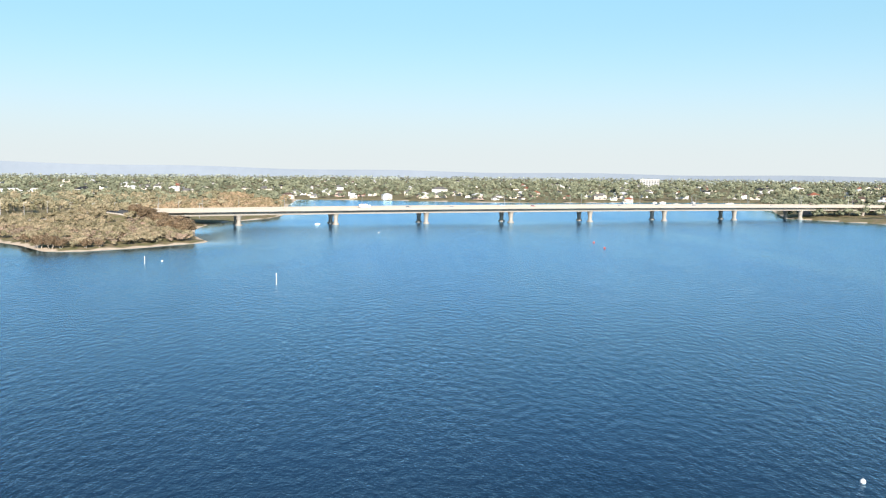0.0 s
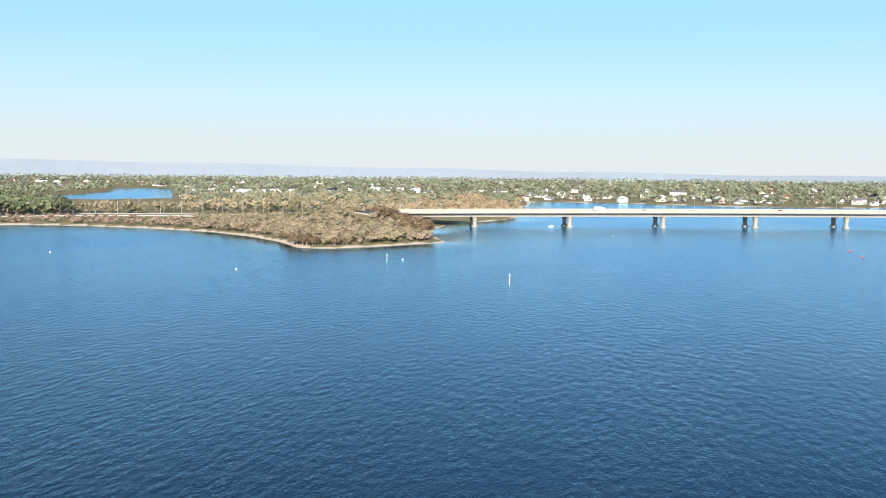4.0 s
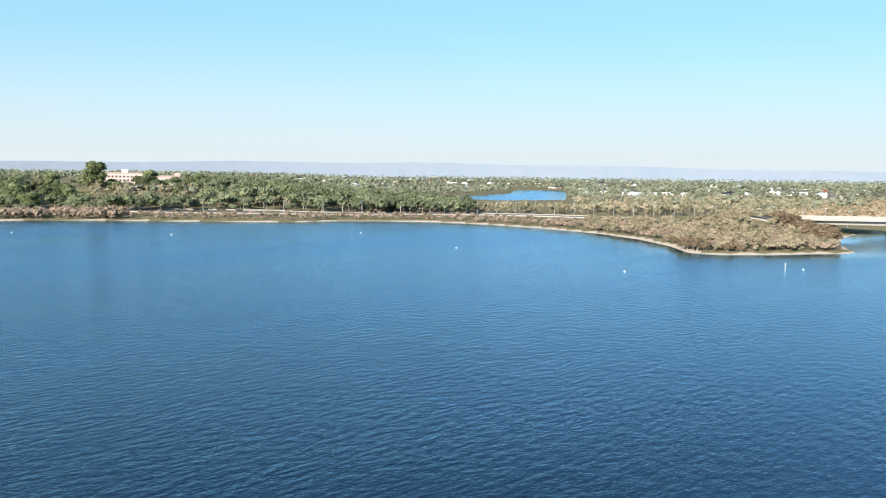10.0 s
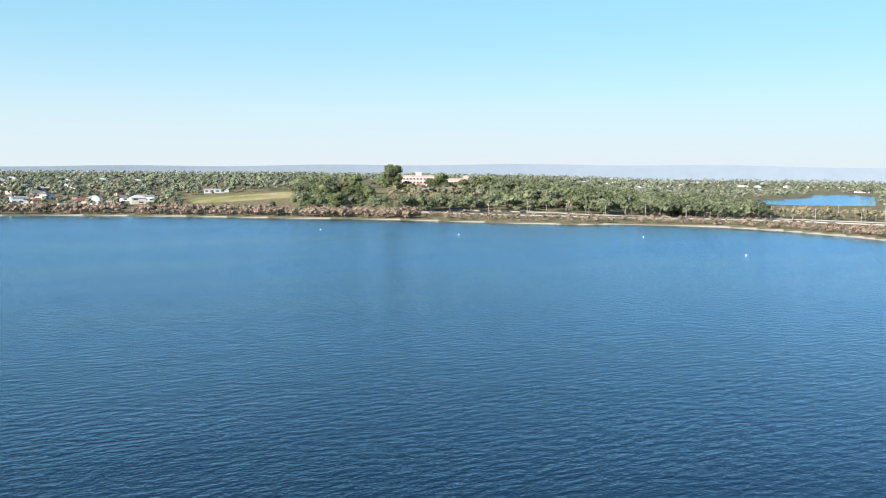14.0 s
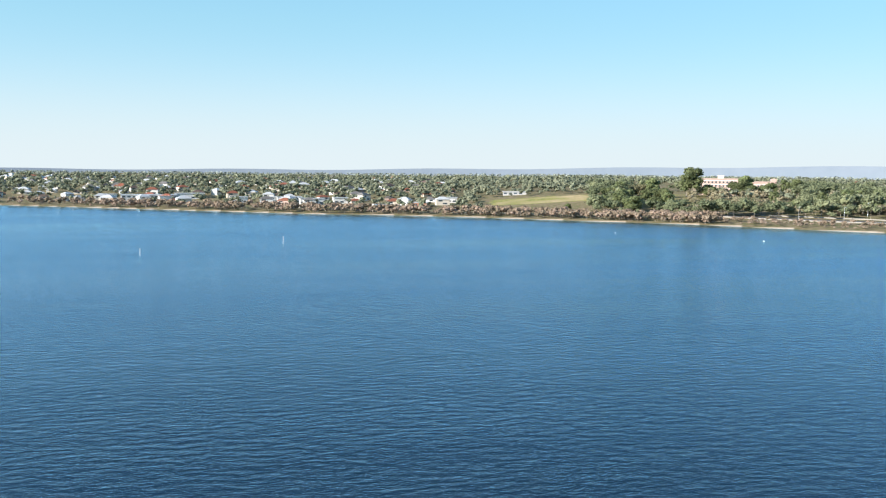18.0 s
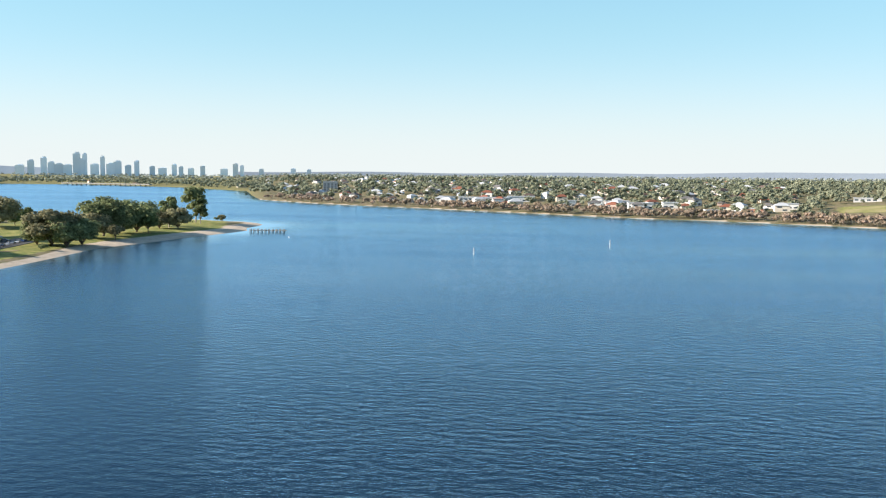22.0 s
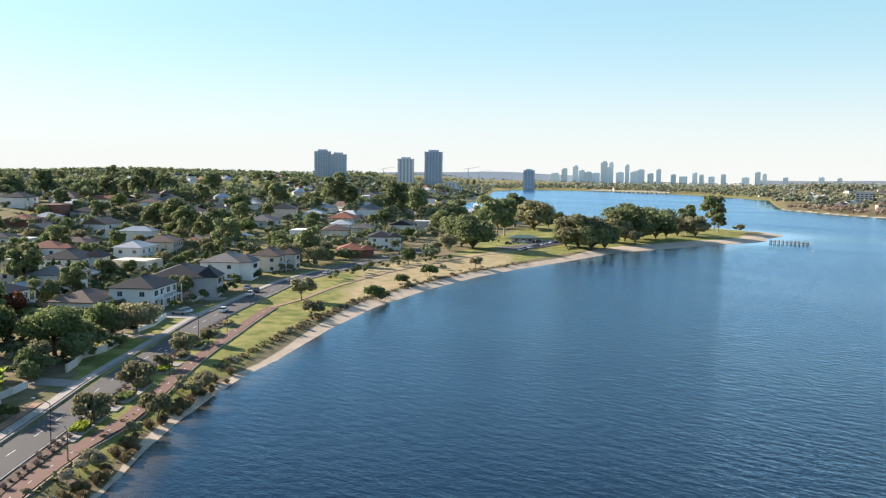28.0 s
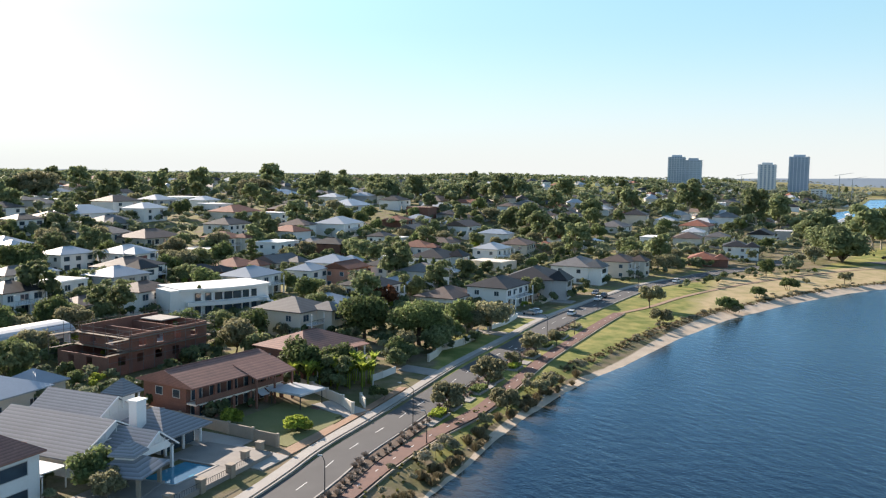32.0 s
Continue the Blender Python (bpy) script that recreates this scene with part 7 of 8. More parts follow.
def tufts(name, label, spots, leaf, blades, tall, wide, seed):
    """Arching blades in clumps, as one object."""
    rng = np.random.default_rng(seed)
    spots = np.asarray(spots)
    n = len(spots) * blades
    base = np.repeat(spots, blades, axis=0)
    a = rng.random(n) * 6.283
    lean = rng.random(n) ** 0.7
    o = np.stack([np.cos(a), np.sin(a), np.zeros(n)], 1)
    side = np.stack([-np.sin(a), np.cos(a), np.zeros(n)], 1) * 0.035 * base[:, 3:4] * (1 + tall)
    foot = base[:, :3] + o * (rng.random((n, 1)) * 0.25 * wide * base[:, 3:4])
    tip = foot + (o * (lean * wide)[:, None] + np.array([0, 0, 1]) * (tall * (1 - 0.45 * lean))[:, None]) * base[:, 3:4]
    q = np.stack([foot - side, foot + side, tip + side * 0.4, tip - side * 0.4], 1)
    return tagged(new(name, cloud(name, q, leaf)), label, "vegetation", kind="stuff")


def bank_spots(n, az0, az1, d0, d1, seed, smin=0.7, smax=1.3):
    rng = np.random.default_rng(seed)
    s = scatter(n * 60, az0, az1, lambda d, a, r: (d > d0) & (d < d1), 90, 460, seed, smin, smax)
    return s[:n]


M_GREYLEAF = surf("grey_tuft_leaves", (0.3, 0.26, 0.23), (0.2, 0.17, 0.15), rough=0.9, scale=0.4, fine=2, island=0.4, see=0.15)
rng_v = np.random.default_rng(3)
bed = []
for a, b in zip(smooth_line(ROAD[2:10], 1.3)[:-1], smooth_line(ROAD[2:10], 1.3)[1:]):
    t = (b - a).normalized()
    q = a - Vector((-t.y, t.x, 0)) * (4.7 + 0.6 * rng_v.normal())
    bed.append((q.x, q.y, ground_at(q.x, q.y) + 0.15, 0.7 + 0.7 * rng_v.random()))
tufts("verge_tufts", "grey-mauve tufted plants in the roadside bed", bed, M_GREYLEAF, 110, 0.6, 0.55, 3)
tufts("sedge", "brown sedge along the water's edge", bank_spots(70, 145, 158, 0.6, 3.6, 4, 0.7, 1.4), M_SEDGE, 150, 1.25, 0.9, 4)
tufts("bank_grass", "long green-brown grass on the bank", bank_spots(150, 146, 160, 3, 8, 5, 0.4, 0.9), surf("bank_grass", (0.23, 0.22, 0.07), (0.14, 0.15, 0.05), rough=0.9, scale=0.4, fine=2, island=0.4, see=0.2), 60, 0.6, 0.5, 5)
tufts("beach_grass", "dry tufted grass above the beach", bank_spots(460, 126, 146, 5.5, 8.5, 6, 0.4, 1.0), M_SEDGE, 60, 0.55, 0.9, 6)
scrub("bank_scrub", "low grey-green scrub on the river bank", bank_spots(20, 144.5, 158, 3.5, 8, 8, 0.6, 1.3), M_S_OLIVE, M_BARK, 260, 0.2, 1.9, 1.3, 8)
scrub("beach_scrub", "low dry scrub above the sand", bank_spots(60, 126, 143, 5, 9.5, 9, 0.4, 1.2), M_S_OLIVE, M_BARK, 160, 0.2, 1.1, 1.2, 9)
rng_r = np.random.default_rng(8)
for q in bank_spots(16, 145, 156, 0.2, 2.5, 21, 0.5, 1.1):
    g = Geo()
    top = [(0.4 * q[3] * math.cos(k) * (0.8 + 0.4 * rng_r.random()), 0.35 * q[3] * math.sin(k) * (0.8 + 0.4 * rng_r.random())) for k in np.linspace(0, 5.24, 6)]
    g.hull([(a * 1.3, b * 1.3, -0.2) for a, b in top], [(a * 0.7, b * 0.7, 0.35 * q[3]) for a, b in top])
    ob = part("shore_rock", g, M_FENCE)
    ob.location = q[:3]
    tagged(ob, "pale limestone rock at the water's edge", "rock", "shore rocks")


# ---- cars ----
def car(x, y, turn, paint, z=None, label="", group="parked cars"):
    z = ground_at(x, y) + 0.14 if z is None else z
    root = thing("car", x, y, z, turn, label or f"{paint} car parked by the kerb", "car", group)
    side = [(-2.15, 0.35), (-2.15, 0.8), (-2.0, 0.95), (-1.2, 1.0), (1.1, 0.95), (2.0, 0.8), (2.15, 0.6), (2.15, 0.35)]
    g = Geo()
    g.hull([(a, -0.88, b) for a, b in side], [(a, 0.88, b) for a, b in side])
    part("body", g, M_CAR[paint], root)
    top = [(-1.9, 0.95), (-1.35, 1.45), (0.35, 1.48), (1.15, 0.95)]
    g = Geo()
    g.hull([(a, -0.8 + (0.1 if b > 1 else 0), b) for a, b in top], [(a, 0.8 - (0.1 if b > 1 else 0), b) for a, b in top])
    part("cabin", g, M_GLASS, root, "dark glazed cabin")
    g = Geo()
    g.box(-0.5, 0, 1.44, 1.75, 1.36, 0.07)
    part("roof", g, M_CAR[paint], root)
    for a in (-1.35, 1.35):
        for b in (-0.8, 0.8):
            g = Geo()
            g.tube((a, b - 0.1, 0.32), (a, b + 0.1, 0.32), 0.33, n=10)
            part("wheel", g, M_RUBBER, root)
    for b in (-0.6, 0.6):
        g = Geo()
        g.box(2.13, b, 0.6, 0.06, 0.35, 0.14)
        part("headlight", g, M_FRAME, root)
    return root


for u, v, dt, c in ((132.3, 8.5, 80, "white"), (129.5, 9, 82, "silver"), (136, -1.6, 0, "white"), (176, -2, 180, "dark"), (168, -1.9, 180, "white"), (181, 1.9, 180, "silver")):
    car(*street(u, v), STREET_TURN + dt, c)
car(-225, -259, 205, "white")
car(-305, -296, 200, "dark")
car(-345, -318, 215, "silver")
for i in range(11):
    az, r = 126.4 - 0.27 * i, 462 + 7 * i
    car(*polar(az, r), 20 + 3 * (i % 3), ("white", "silver", "white", "blue", "dark")[i % 5])
for i in range(5):
    car(*polar(127.2 - 0.5 * i, 500 + 6 * i), 110, ("dark", "silver", "white")[i % 3])

# ---- park ----
strip("car_park", [polar(127.6, 470), polar(125.8, 492), polar(123.6, 545)], 9, 0.1, M_ASPHALT, "asphalt car park in the riverside park", "car park")
px, py = polar(126.25, 520)
root = thing("park_kiosk", px, py, ground_at(px, py), 126, "low green-roofed park building with open veranda", "building")
g = Geo()
g.box(0, 0, -0.5, 14, 6, 3.3)
part("wall", g, M_GREYW, root)
g, _, _ = hip_roof(16, 8, 2.8, 1.6, 0.8)
part("roof", g, surf("green_metal_roof", (0.1, 0.17, 0.15), (0.08, 0.13, 0.12), 0.5), root)
for i in range(3):
    window_on(root, 0, -4 + 4 * i, 0.8, 1.8, 1.3, 14, 6)


def jetty():
    a, b = Vector((*polar(111.0, 614), 0)), Vector((*polar(108.7, 606), 0))
    root = thing("jetty", a.x, a.y, 0, 0, "weathered timber jetty on piles off the sandy point", "jetty")
    d = (b - a).normalized()
    n = Vector((-d.y, d.x, 0))
    L = (b - a).length
    g = Geo()
    for i in range(int(L / 0.6)):
        p = d * (i * 0.6)
        c = [p - n * 1.2, p + d * 0.52 - n * 1.2, p + d * 0.52 + n * 1.2, p + n * 1.2]
        g.hull([(q.x, q.y, 0.95) for q in c], [(q.x, q.y, 1.2) for q in c])
    tagged(part("deck_planks", g, M_WOOD, root), kind="stuff")
    for i in range(int(L / 2.6) + 1):
        for s in (-1.4, 1.4):
            p = d * (i * 2.6) + n * s
            g = Geo()
            g.tube((p.x, p.y, -1.8), (p.x, p.y, 2.2), 0.3, 0.27, 6)
            part("pile", g, M_PIER, root)


jetty()


# ---- marks and craft on the river ----
def channel_pole(az, r, tall, label):
    x, y = polar(az, r)
    root = thing("channel_marker", x, y, 0, 0, label, "marker post", "channel markers")
    g = Geo()
    g.tube((0, 0, -2), (0, 0, tall), 0.15, 0.12, 8)
    part("post", g, M_FRAME, root)
    g = Geo()
    g.box(0, 0, tall - 0.45, 0.36, 0.08, 0.45)
    part("topmark", g, M_WHITE, root)


for az, r, tall in ((10.79, 327, 4.2), (18.83, 409, 3.6), (87.85, 506, 4.4), (96.61, 446, 3.6)):
    channel_pole(az, r, tall, "white timber channel marker post")


def buoy(az, r, size, mat, label):
    x, y = polar(az, r)
    root = thing("buoy", x, y, 0, 0, label, "buoy", "mooring buoys")
    g = Geo()
    for i in range(6):
        t0, t1 = -1.2 + i * 0.46, -1.2 + (i + 1) * 0.46
        ring = lambda t: [(size * math.cos(t) * math.cos(k * 0.7854), size * math.cos(t) * math.sin(k * 0.7854), size * (0.3 + math.sin(t))) for k in range(8)]
        g.hull(ring(t0), ring(t1), caps=i in (0, 5))
    part("float", g, mat, root)
    g = Geo()
    g.tube((0, 0, size), (0, 0, size * 1.7), size * 0.2, n=6)
    part("ring", g, M_STEEL, root)


M_RED = surf("red_buoy_paint", (0.5, 0.09, 0.07), (0.4, 0.08, 0.06), 0.5)
for az, r, s in ((-26.25, 131, 0.4), (17.8, 420, 0.36), (28.46, 382, 0.34), (39.34, 481, 0.38), (45.57, 592, 0.42), (57.42, 584, 0.42), (66.41, 624, 0.42), (108.6, 560, 0.4), (4.2, 600, 0.36)):
    buoy(az, r, s, M_WHITE, "white round mooring buoy")
for az, r in ((-9.76, 538), (-10.45, 499)):
    buoy(az, r, 0.6, M_RED, "red buoy marking the channel")


def boat(az, r, turn, size, mast, group="moored boats"):
    x, y = polar(az, r)
    root = thing("boat", x, y, 0, turn, "white moored yacht with a bare mast" if mast else "small white motor boat", "boat", group)
    L, B = size, size * 0.16
    deck = [(L * 0.5, 0), (L * 0.3, B), (-L * 0.45, B * 0.9), (-L * 0.5, 0), (-L * 0.45, -B * 0.9), (L * 0.3, -B)]
    g = Geo()
    g.hull([(a * 0.85, b * 0.6, -0.4) for a, b in deck], [(a, b, 0.13 * L * (1.15 if a > 0 else 1)) for a, b in deck])
    part("hull", g, M_WHITE, root)
    g = Geo()
    g.box(-L * 0.05, 0, 0.12 * L, L * 0.4, B * 1.2, 0.09 * L, taper=0.8)
    part("cabin", g, M_FRAME, root)
    if mast:
        g = Geo()
        g.tube((L * 0.05, 0, 0.1 * L), (L * 0.05, 0, 1.25 * L), 0.09, 0.05, 5)
        g.tube((L * 0.05, 0, 0.3 * L), (-L * 0.38, 0, 0.3 * L), 0.07, 0.07, 5)
        part("mast", g, M_STEEL, root)


boat(8.13, 690, 60, 6.5, False)
rngb = np.random.default_rng(6)
for i in range(18):
    boat(-11.5 - 8 * rngb.random(), 1140 + 170 * rngb.random(), 360 * rngb.random(), 8 + 4 * rngb.random(), rngb.random() < 0.7)
for i in range(8):
    boat(128.5 + 4 * rngb.random(), 1180 + 300 * rngb.random(), 360 * rngb.random(), 9 + 4 * rngb.random(), rngb.random() < 0.4)


# ---- traffic standing on the bridge ----
for u, lane, c in ((-30, -3, "white"), (60, 3, "silver"), (95, -4, "white"), (170, 3, "red"), (250, -3, "white"), (330, 3, "silver"), (410, -3, "white"), (150, 23, "white"), (300, 17, "silver")):
    p = along(u, lane, 12.95 - 2.2 * ((u - 230) / 400) ** 2)
    car(p[0], p[1], 19, c, p[2], group="cars on the bridge")
p = along(24, 3, 12.95 - 2.2 * ((24 - 230) / 400) ** 2)
root = thing("truck", *p, 19, "white box truck on the bridge", "truck")
for nm, a, w, z, h in (("cargo_box", -1.2, 6.5, 0.9, 2.7), ("cab", 3.2, 2.0, 0.6, 2.2)):
    g = Geo()
    g.box(a, 0, z, w, 2.4, h, taper=0.97)
    part(nm, g, M_CAR["white"], root)
for a in (-3.2, -2.0, 3.2):
    for b in (-1, 1):
        g = Geo()
        g.tube((a, b - 0.15, 0.5), (a, b + 0.15, 0.5), 0.5, n=10)
        part("wheel", g, M_RUBBER, root)


# ---- landmarks on the far banks ----
def college():
    x, y = polar(59.2, 1045)
    root = thing("college_building", x, y, ground_at(x, y), 58.7, "pink brick college with white bands and a central tower", "building")
    for a, w, d, h, nm in ((-20, 46, 14, 18, "west_range"), (24, 36, 14, 15, "east_range")):
        g = Geo()
        g.box(a, 0, -3, w, d, h + 3)
        part(nm, g, M_PINKB, root)
        for k in range(4 if h > 16 else 3):
            g = Geo()
            g.box(a, -0.05, 3.6 + k * 4.1, w + 0.3, d + 0.3, 0.45)
            part("stone_band", g, M_WHITE, root)
        g = Geo()
        g.box(a, 0, h, w + 0.6, d + 0.6, 0.8)
        part("parapet", g, M_PINKB, root)
        for k in range(int(w / 4)):
            for f in range(4 if h > 16 else 3):
                gg = Geo()
                gg.box(a - w / 2 + 2.2 + k * 4, -d / 2 - 0.02, 1.2 + f * 4.1, 1.7, 0.16, 2.0)
                part("window", gg, M_GLASS, root)
    g = Geo()
    g.box(-16, -1, -3, 6.5, 9, 24.5)
    g.box(-16, -1, 21.5, 7.3, 9.8, 0.8)
    part("tower", g, M_CREAM, root)
    g = Geo()
    g.box(40, 0, 14, 6, 13, 5)
    part("end_turret", g, M_PINKB, root)


college()
x, y = polar(52.4, 960)
house(x, y, 52 + 10, 26, 14, 1, M_GREYW, M_TILE_D, "hip", far=True, group="houses near the college", z=ground_at(x, y) + 2.5)
x, y = polar(54.0, 965)
house(x, y, 54, 14, 12, 1, M_WHITE, M_TILE_D, "hip", far=True, group="houses near the college", z=ground_at(x, y) + 2)


def flat_block(az, r, w, d, h, wall, label, name="flat_building", turn=0.0, lift=0.0):
    x, y = polar(az, r)
    root = thing(name, x, y, ground_at(x, y) + lift, az + turn, label, "building")
    g = Geo()
    g.box(0, 0, -3, w, d, h + 3)
    part("wall", g, wall, root)
    g = Geo()
    g.box(0, 0, h, w + 1.2, d + 1.2, 0.7)
    part("roof", g, M_METAL_L, root)
    n = max(1, int(h / 3.3))
    for f in range(n):
        for k in range(max(2, int(w / 6))):
            gg = Geo()
            gg.box(-w / 2 + 3 + k * 6, -d / 2 - 0.02, 1 + f * 3.3, 3.6, 0.2, 1.6)
            part("window", gg, M_GLASS, root)


flat_block(105.95, 1500, 24, 18, 19, M_GREYW, "grey mid-rise flats with glass balconies")
flat_block(96.0, 1090, 62, 20, 7, M_WHITE, "long white school building with a bright metal roof")
flat_block(93.6, 1110, 34, 18, 6, M_WHITE, "white low building with a pale roof")
flat_block(27.6, 1500, 60, 24, 7, M_WHITE, "long white shed behind the woods")
flat_block(25.5, 1560, 45, 24, 6, M_WHITE, "white shed behind the woods")
flat_block(-13.15, 2050, 42, 30, 15, M_GREYW, "dark mid-rise building with a white roof storey", lift=6)
flat_block(72.9, 1062, 28, 12, 3.4, M_GREYW, "grey pavilion beside the playing field")
flat_block(79.2, 940, 22, 14, 4, M_SALMON, "low house with a terracotta roof near the shore")
flat_block(131.0, 1520, 22, 18, 18, M_WHITE, "white mid-rise block by the marina")
flat_block(130.5, 1560, 12, 12, 14, M_WHITE, "white mid-rise block by the marina")


def footbridge():
    pts = [polar(a, r) for a, r in ((82.1, 866), (81.6, 872), (81.0, 888), (80.2, 890))]
    x, y = pts[0]
    root = thing("ramp", x, y, 0, 0, "white curved concrete footbridge ramp", "footbridge")
    for (a, b), (c, d), z in zip(pts[:-1], pts[1:], (8.5, 8.0, 7.0)):
        g = Geo()
        L = math.hypot(c - a, d - b)
        nx, ny = -(d - b) / L * 1.4, (c - a) / L * 1.4
        loop = [(a - nx - x, b - ny - y), (c - nx - x, d - ny - y), (c + nx - x, d + ny - y), (a + nx - x, b + ny - y)]
        g.hull([(*p, z - 0.6) for p in loop], [(*p, z + 0.6) for p in loop])
        part("span", g, M_WHITE, root)
        g = Geo()
        g.tube((c - x, d - y, -1), (c - x, d - y, z - 0.5), 0.4, n=8)
        part("column", g, M_PIER, root)


footbridge()
# lamp and power poles along the freeway
rngp = np.random.default_rng(15)
for i in range(34):
    az = 15.5 + i * 1.25
    r = np.interp(az, (15, 20, 30, 36, 48, 60), (755, 770, 818, 832, 802, 832)) + (16 if i % 2 else -14)
    x, y = polar(az, r)
    root = thing("light_pole", x, y, ground_at(x, y), az, "tall grey freeway light pole", "light pole", "freeway light poles")
    g = Geo()
    h = 10 + 3 * rngp.random()
    g.tube((0, 0, -0.5), (0, 0, h), 0.2, 0.12, 6)
    part("pole", g, M_STEEL, root)
    g = Geo()
    g.box(0.9, 0, h - 0.1, 2.2, 0.25, 0.2)
    part("arm", g, M_STEEL, root)


def low_bridge():
    a, b = Vector((*polar(122.0, 2420), 0)), Vector((*polar(117.0, 2230), 0))
    root = thing("low_bridge", a.x, a.y, 0, 0, "low dark bridge across the wide water", "bridge")
    d = b - a
    g = Geo()
    n = Vector((-d.y, d.x, 0)).normalized() * 6
    c = [-n, d - n, d + n, n]
    g.hull([(q.x, q.y, 4.0) for q in c], [(q.x, q.y, 6.2) for q in c])
    part("deck", g, M_PIER, root)
    for i in range(1, 18):
        p = d * (i / 18)
        g = Geo()
        g.box(p.x, p.y, -1, 2.2, 2.2, 5.2)
        part("pier", g, M_PIER, root)


low_bridge()


def crane(az, r, top):
    x, y = polar(az, r)
    root = thing("tower_crane", x, y, 6, az, "slim tower crane by the apartment towers", "crane")
    g = Geo()
    g.tube((0, 0, -4), (0, 0, top), 0.7, 0.7, 4)
    part("mast", g, M_STEEL, root)
    g = Geo()
    g.tube((-8, 0, top), (22, 0, top + 5), 0.5, 0.3, 4)
    part("jib", g, M_STEEL, root)


crane(129.9, 1660, 46)
crane(135.4, 1700, 44)
crane(129.2, 1700, 40)

for az, r, k, kind in ((57.3, 1000, 1.6, "park"), (59.0, 1005, 1.55, "park"), (58.6, 1010, 1.7, "gum"), (60.7, 990, 1.3, "park"), (61.6, 985, 2.0, "gum"), (62.1, 990, 1.75, "gum"), (64.2, 960, 1.5, "gum"), (65.0, 965, 1.4, "park"), (66.2, 950, 1.3, "gum"), (66.9, 940, 1.2, "park"), (55.6, 990, 1.3, "gum"), (54.6, 985, 1.3, "park"), (63.3, 930, 0.9, "garden"), (69.5, 860, 1.2, "garden"), (58.2, 985, 1.0, "park"), (56.3, 1005, 1.2, "gum")):
    plant(kind, *polar(az, r), k, "trees round the college")
for az, r, k in ((16.5, 560, 1.15), (16.9, 575, 1.25), (17.4, 590, 1.1), (16.2, 590, 0.9), (17.9, 640, 1.2), (18.6, 655, 1.1), (19.3, 668, 1.0), (24.1, 492, 0.75), (24.7, 500, 0.8), (23.6, 490, 0.6)):
    plant("brown", *polar(az, r), k * 1.12, "paperbarks on the promontory")
for az, r, k in ((22.2, 489, 0.6), (21.4, 492, 0.5), (25.4, 535, 0.6), (20.2, 520, 0.55), (27.2, 600, 0.6)):
    plant("brown", *polar(az, r), k, "paperbarks on the promontory")
rngw = np.random.default_rng(33)
for i in range(58):
    az, r = 40.5 + 16.5 * rngw.random(), 838 + 90 * rngw.random()
    plant(("gum", "gum", "park")[i % 3], *polar(az, r), 0.75 + 0.5 * rngw.random(), "gums behind the freeway")
for i in range(16):
    az, r = 63.0 + 4.2 * rngw.random(), 850 + 90 * rngw.random()
    plant(("gum", "park")[i % 2], *polar(az, r), 1.0 + 0.45 * rngw.random(), "gums on the college hill")
for az, r, w, h in ((88.7, 1010, 13, 6.4), (87.9, 1005, 12, 6.4), (87.1, 1000, 13, 6.8), (86.4, 985, 14, 6.2), (85.6, 975, 12, 6.2), (84.2, 985, 16, 6), (90.6, 1020, 18, 6.5), (95.0, 1060, 16, 6.4), (98.4, 1120, 20, 7), (77.2, 985, 18, 5.5)):
    flat_block(az, r, w, 11, h, M_WHITE, "white two-storey flat-roofed house behind the shore trees", "flat_roofed_house", turn=8)


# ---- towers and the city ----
# both glass colours are lightened to blue-grey to carry distance haze
M_HAZE_T = surf("hazed_tower_glass", (0.42, 0.5, 0.57), (0.34, 0.42, 0.5), 0.25, 0.02, 0.3, spec=0.6)
M_HAZE_D = surf("hazed_dark_tower_glass", (0.3, 0.4, 0.5), (0.23, 0.32, 0.42), 0.2, 0.02, 0.3, spec=0.6)
M_TOWER_W = surf("tower_white", (0.75, 0.75, 0.74), (0.66, 0.66, 0.66), 0.6)


def tower(az, r, width, depth, top, base, skin, bands, label, turn=0.0, fins=4, fin_w=1.2, band=0.9):
    x, y = polar(az, r)
    root = thing("apartment_tower", x, y, base, az + turn, label, "tower block", "towers by the bridge")
    h = top - base
    g = Geo()
    g.box(0, 0, -6, width * 0.94, depth * 0.94, h + 6)
    part("wall", g, skin, root)
    n = int(h / 3.2)
    for i in range(n):
        g = Geo()
        g.box(0, 0, i * 3.2 + 2.4, width, depth, band)
        part("floor_band", g, bands, root)
    for i in range(fins):
        g = Geo()
        g.box(-width / 2 + width * (i + 0.5) / fins, -depth / 2, 0, fin_w, 1.0, h + 0.5)
        part("fin", g, bands, root)
    g = Geo()
    g.box(0, 0, h, width * 0.55, depth * 0.6, 3.5)
    part("plant_room", g, bands, root)
    return root


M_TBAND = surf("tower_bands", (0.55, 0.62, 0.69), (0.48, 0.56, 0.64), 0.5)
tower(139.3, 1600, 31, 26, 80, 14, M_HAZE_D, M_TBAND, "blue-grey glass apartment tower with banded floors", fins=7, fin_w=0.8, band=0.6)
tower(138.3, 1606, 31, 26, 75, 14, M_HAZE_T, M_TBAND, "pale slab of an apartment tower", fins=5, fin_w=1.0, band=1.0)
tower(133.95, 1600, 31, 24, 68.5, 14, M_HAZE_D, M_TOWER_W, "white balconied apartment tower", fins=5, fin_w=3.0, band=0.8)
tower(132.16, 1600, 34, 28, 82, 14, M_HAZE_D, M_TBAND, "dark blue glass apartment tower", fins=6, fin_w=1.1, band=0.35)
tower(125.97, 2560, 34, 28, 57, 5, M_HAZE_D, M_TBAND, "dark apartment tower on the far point")

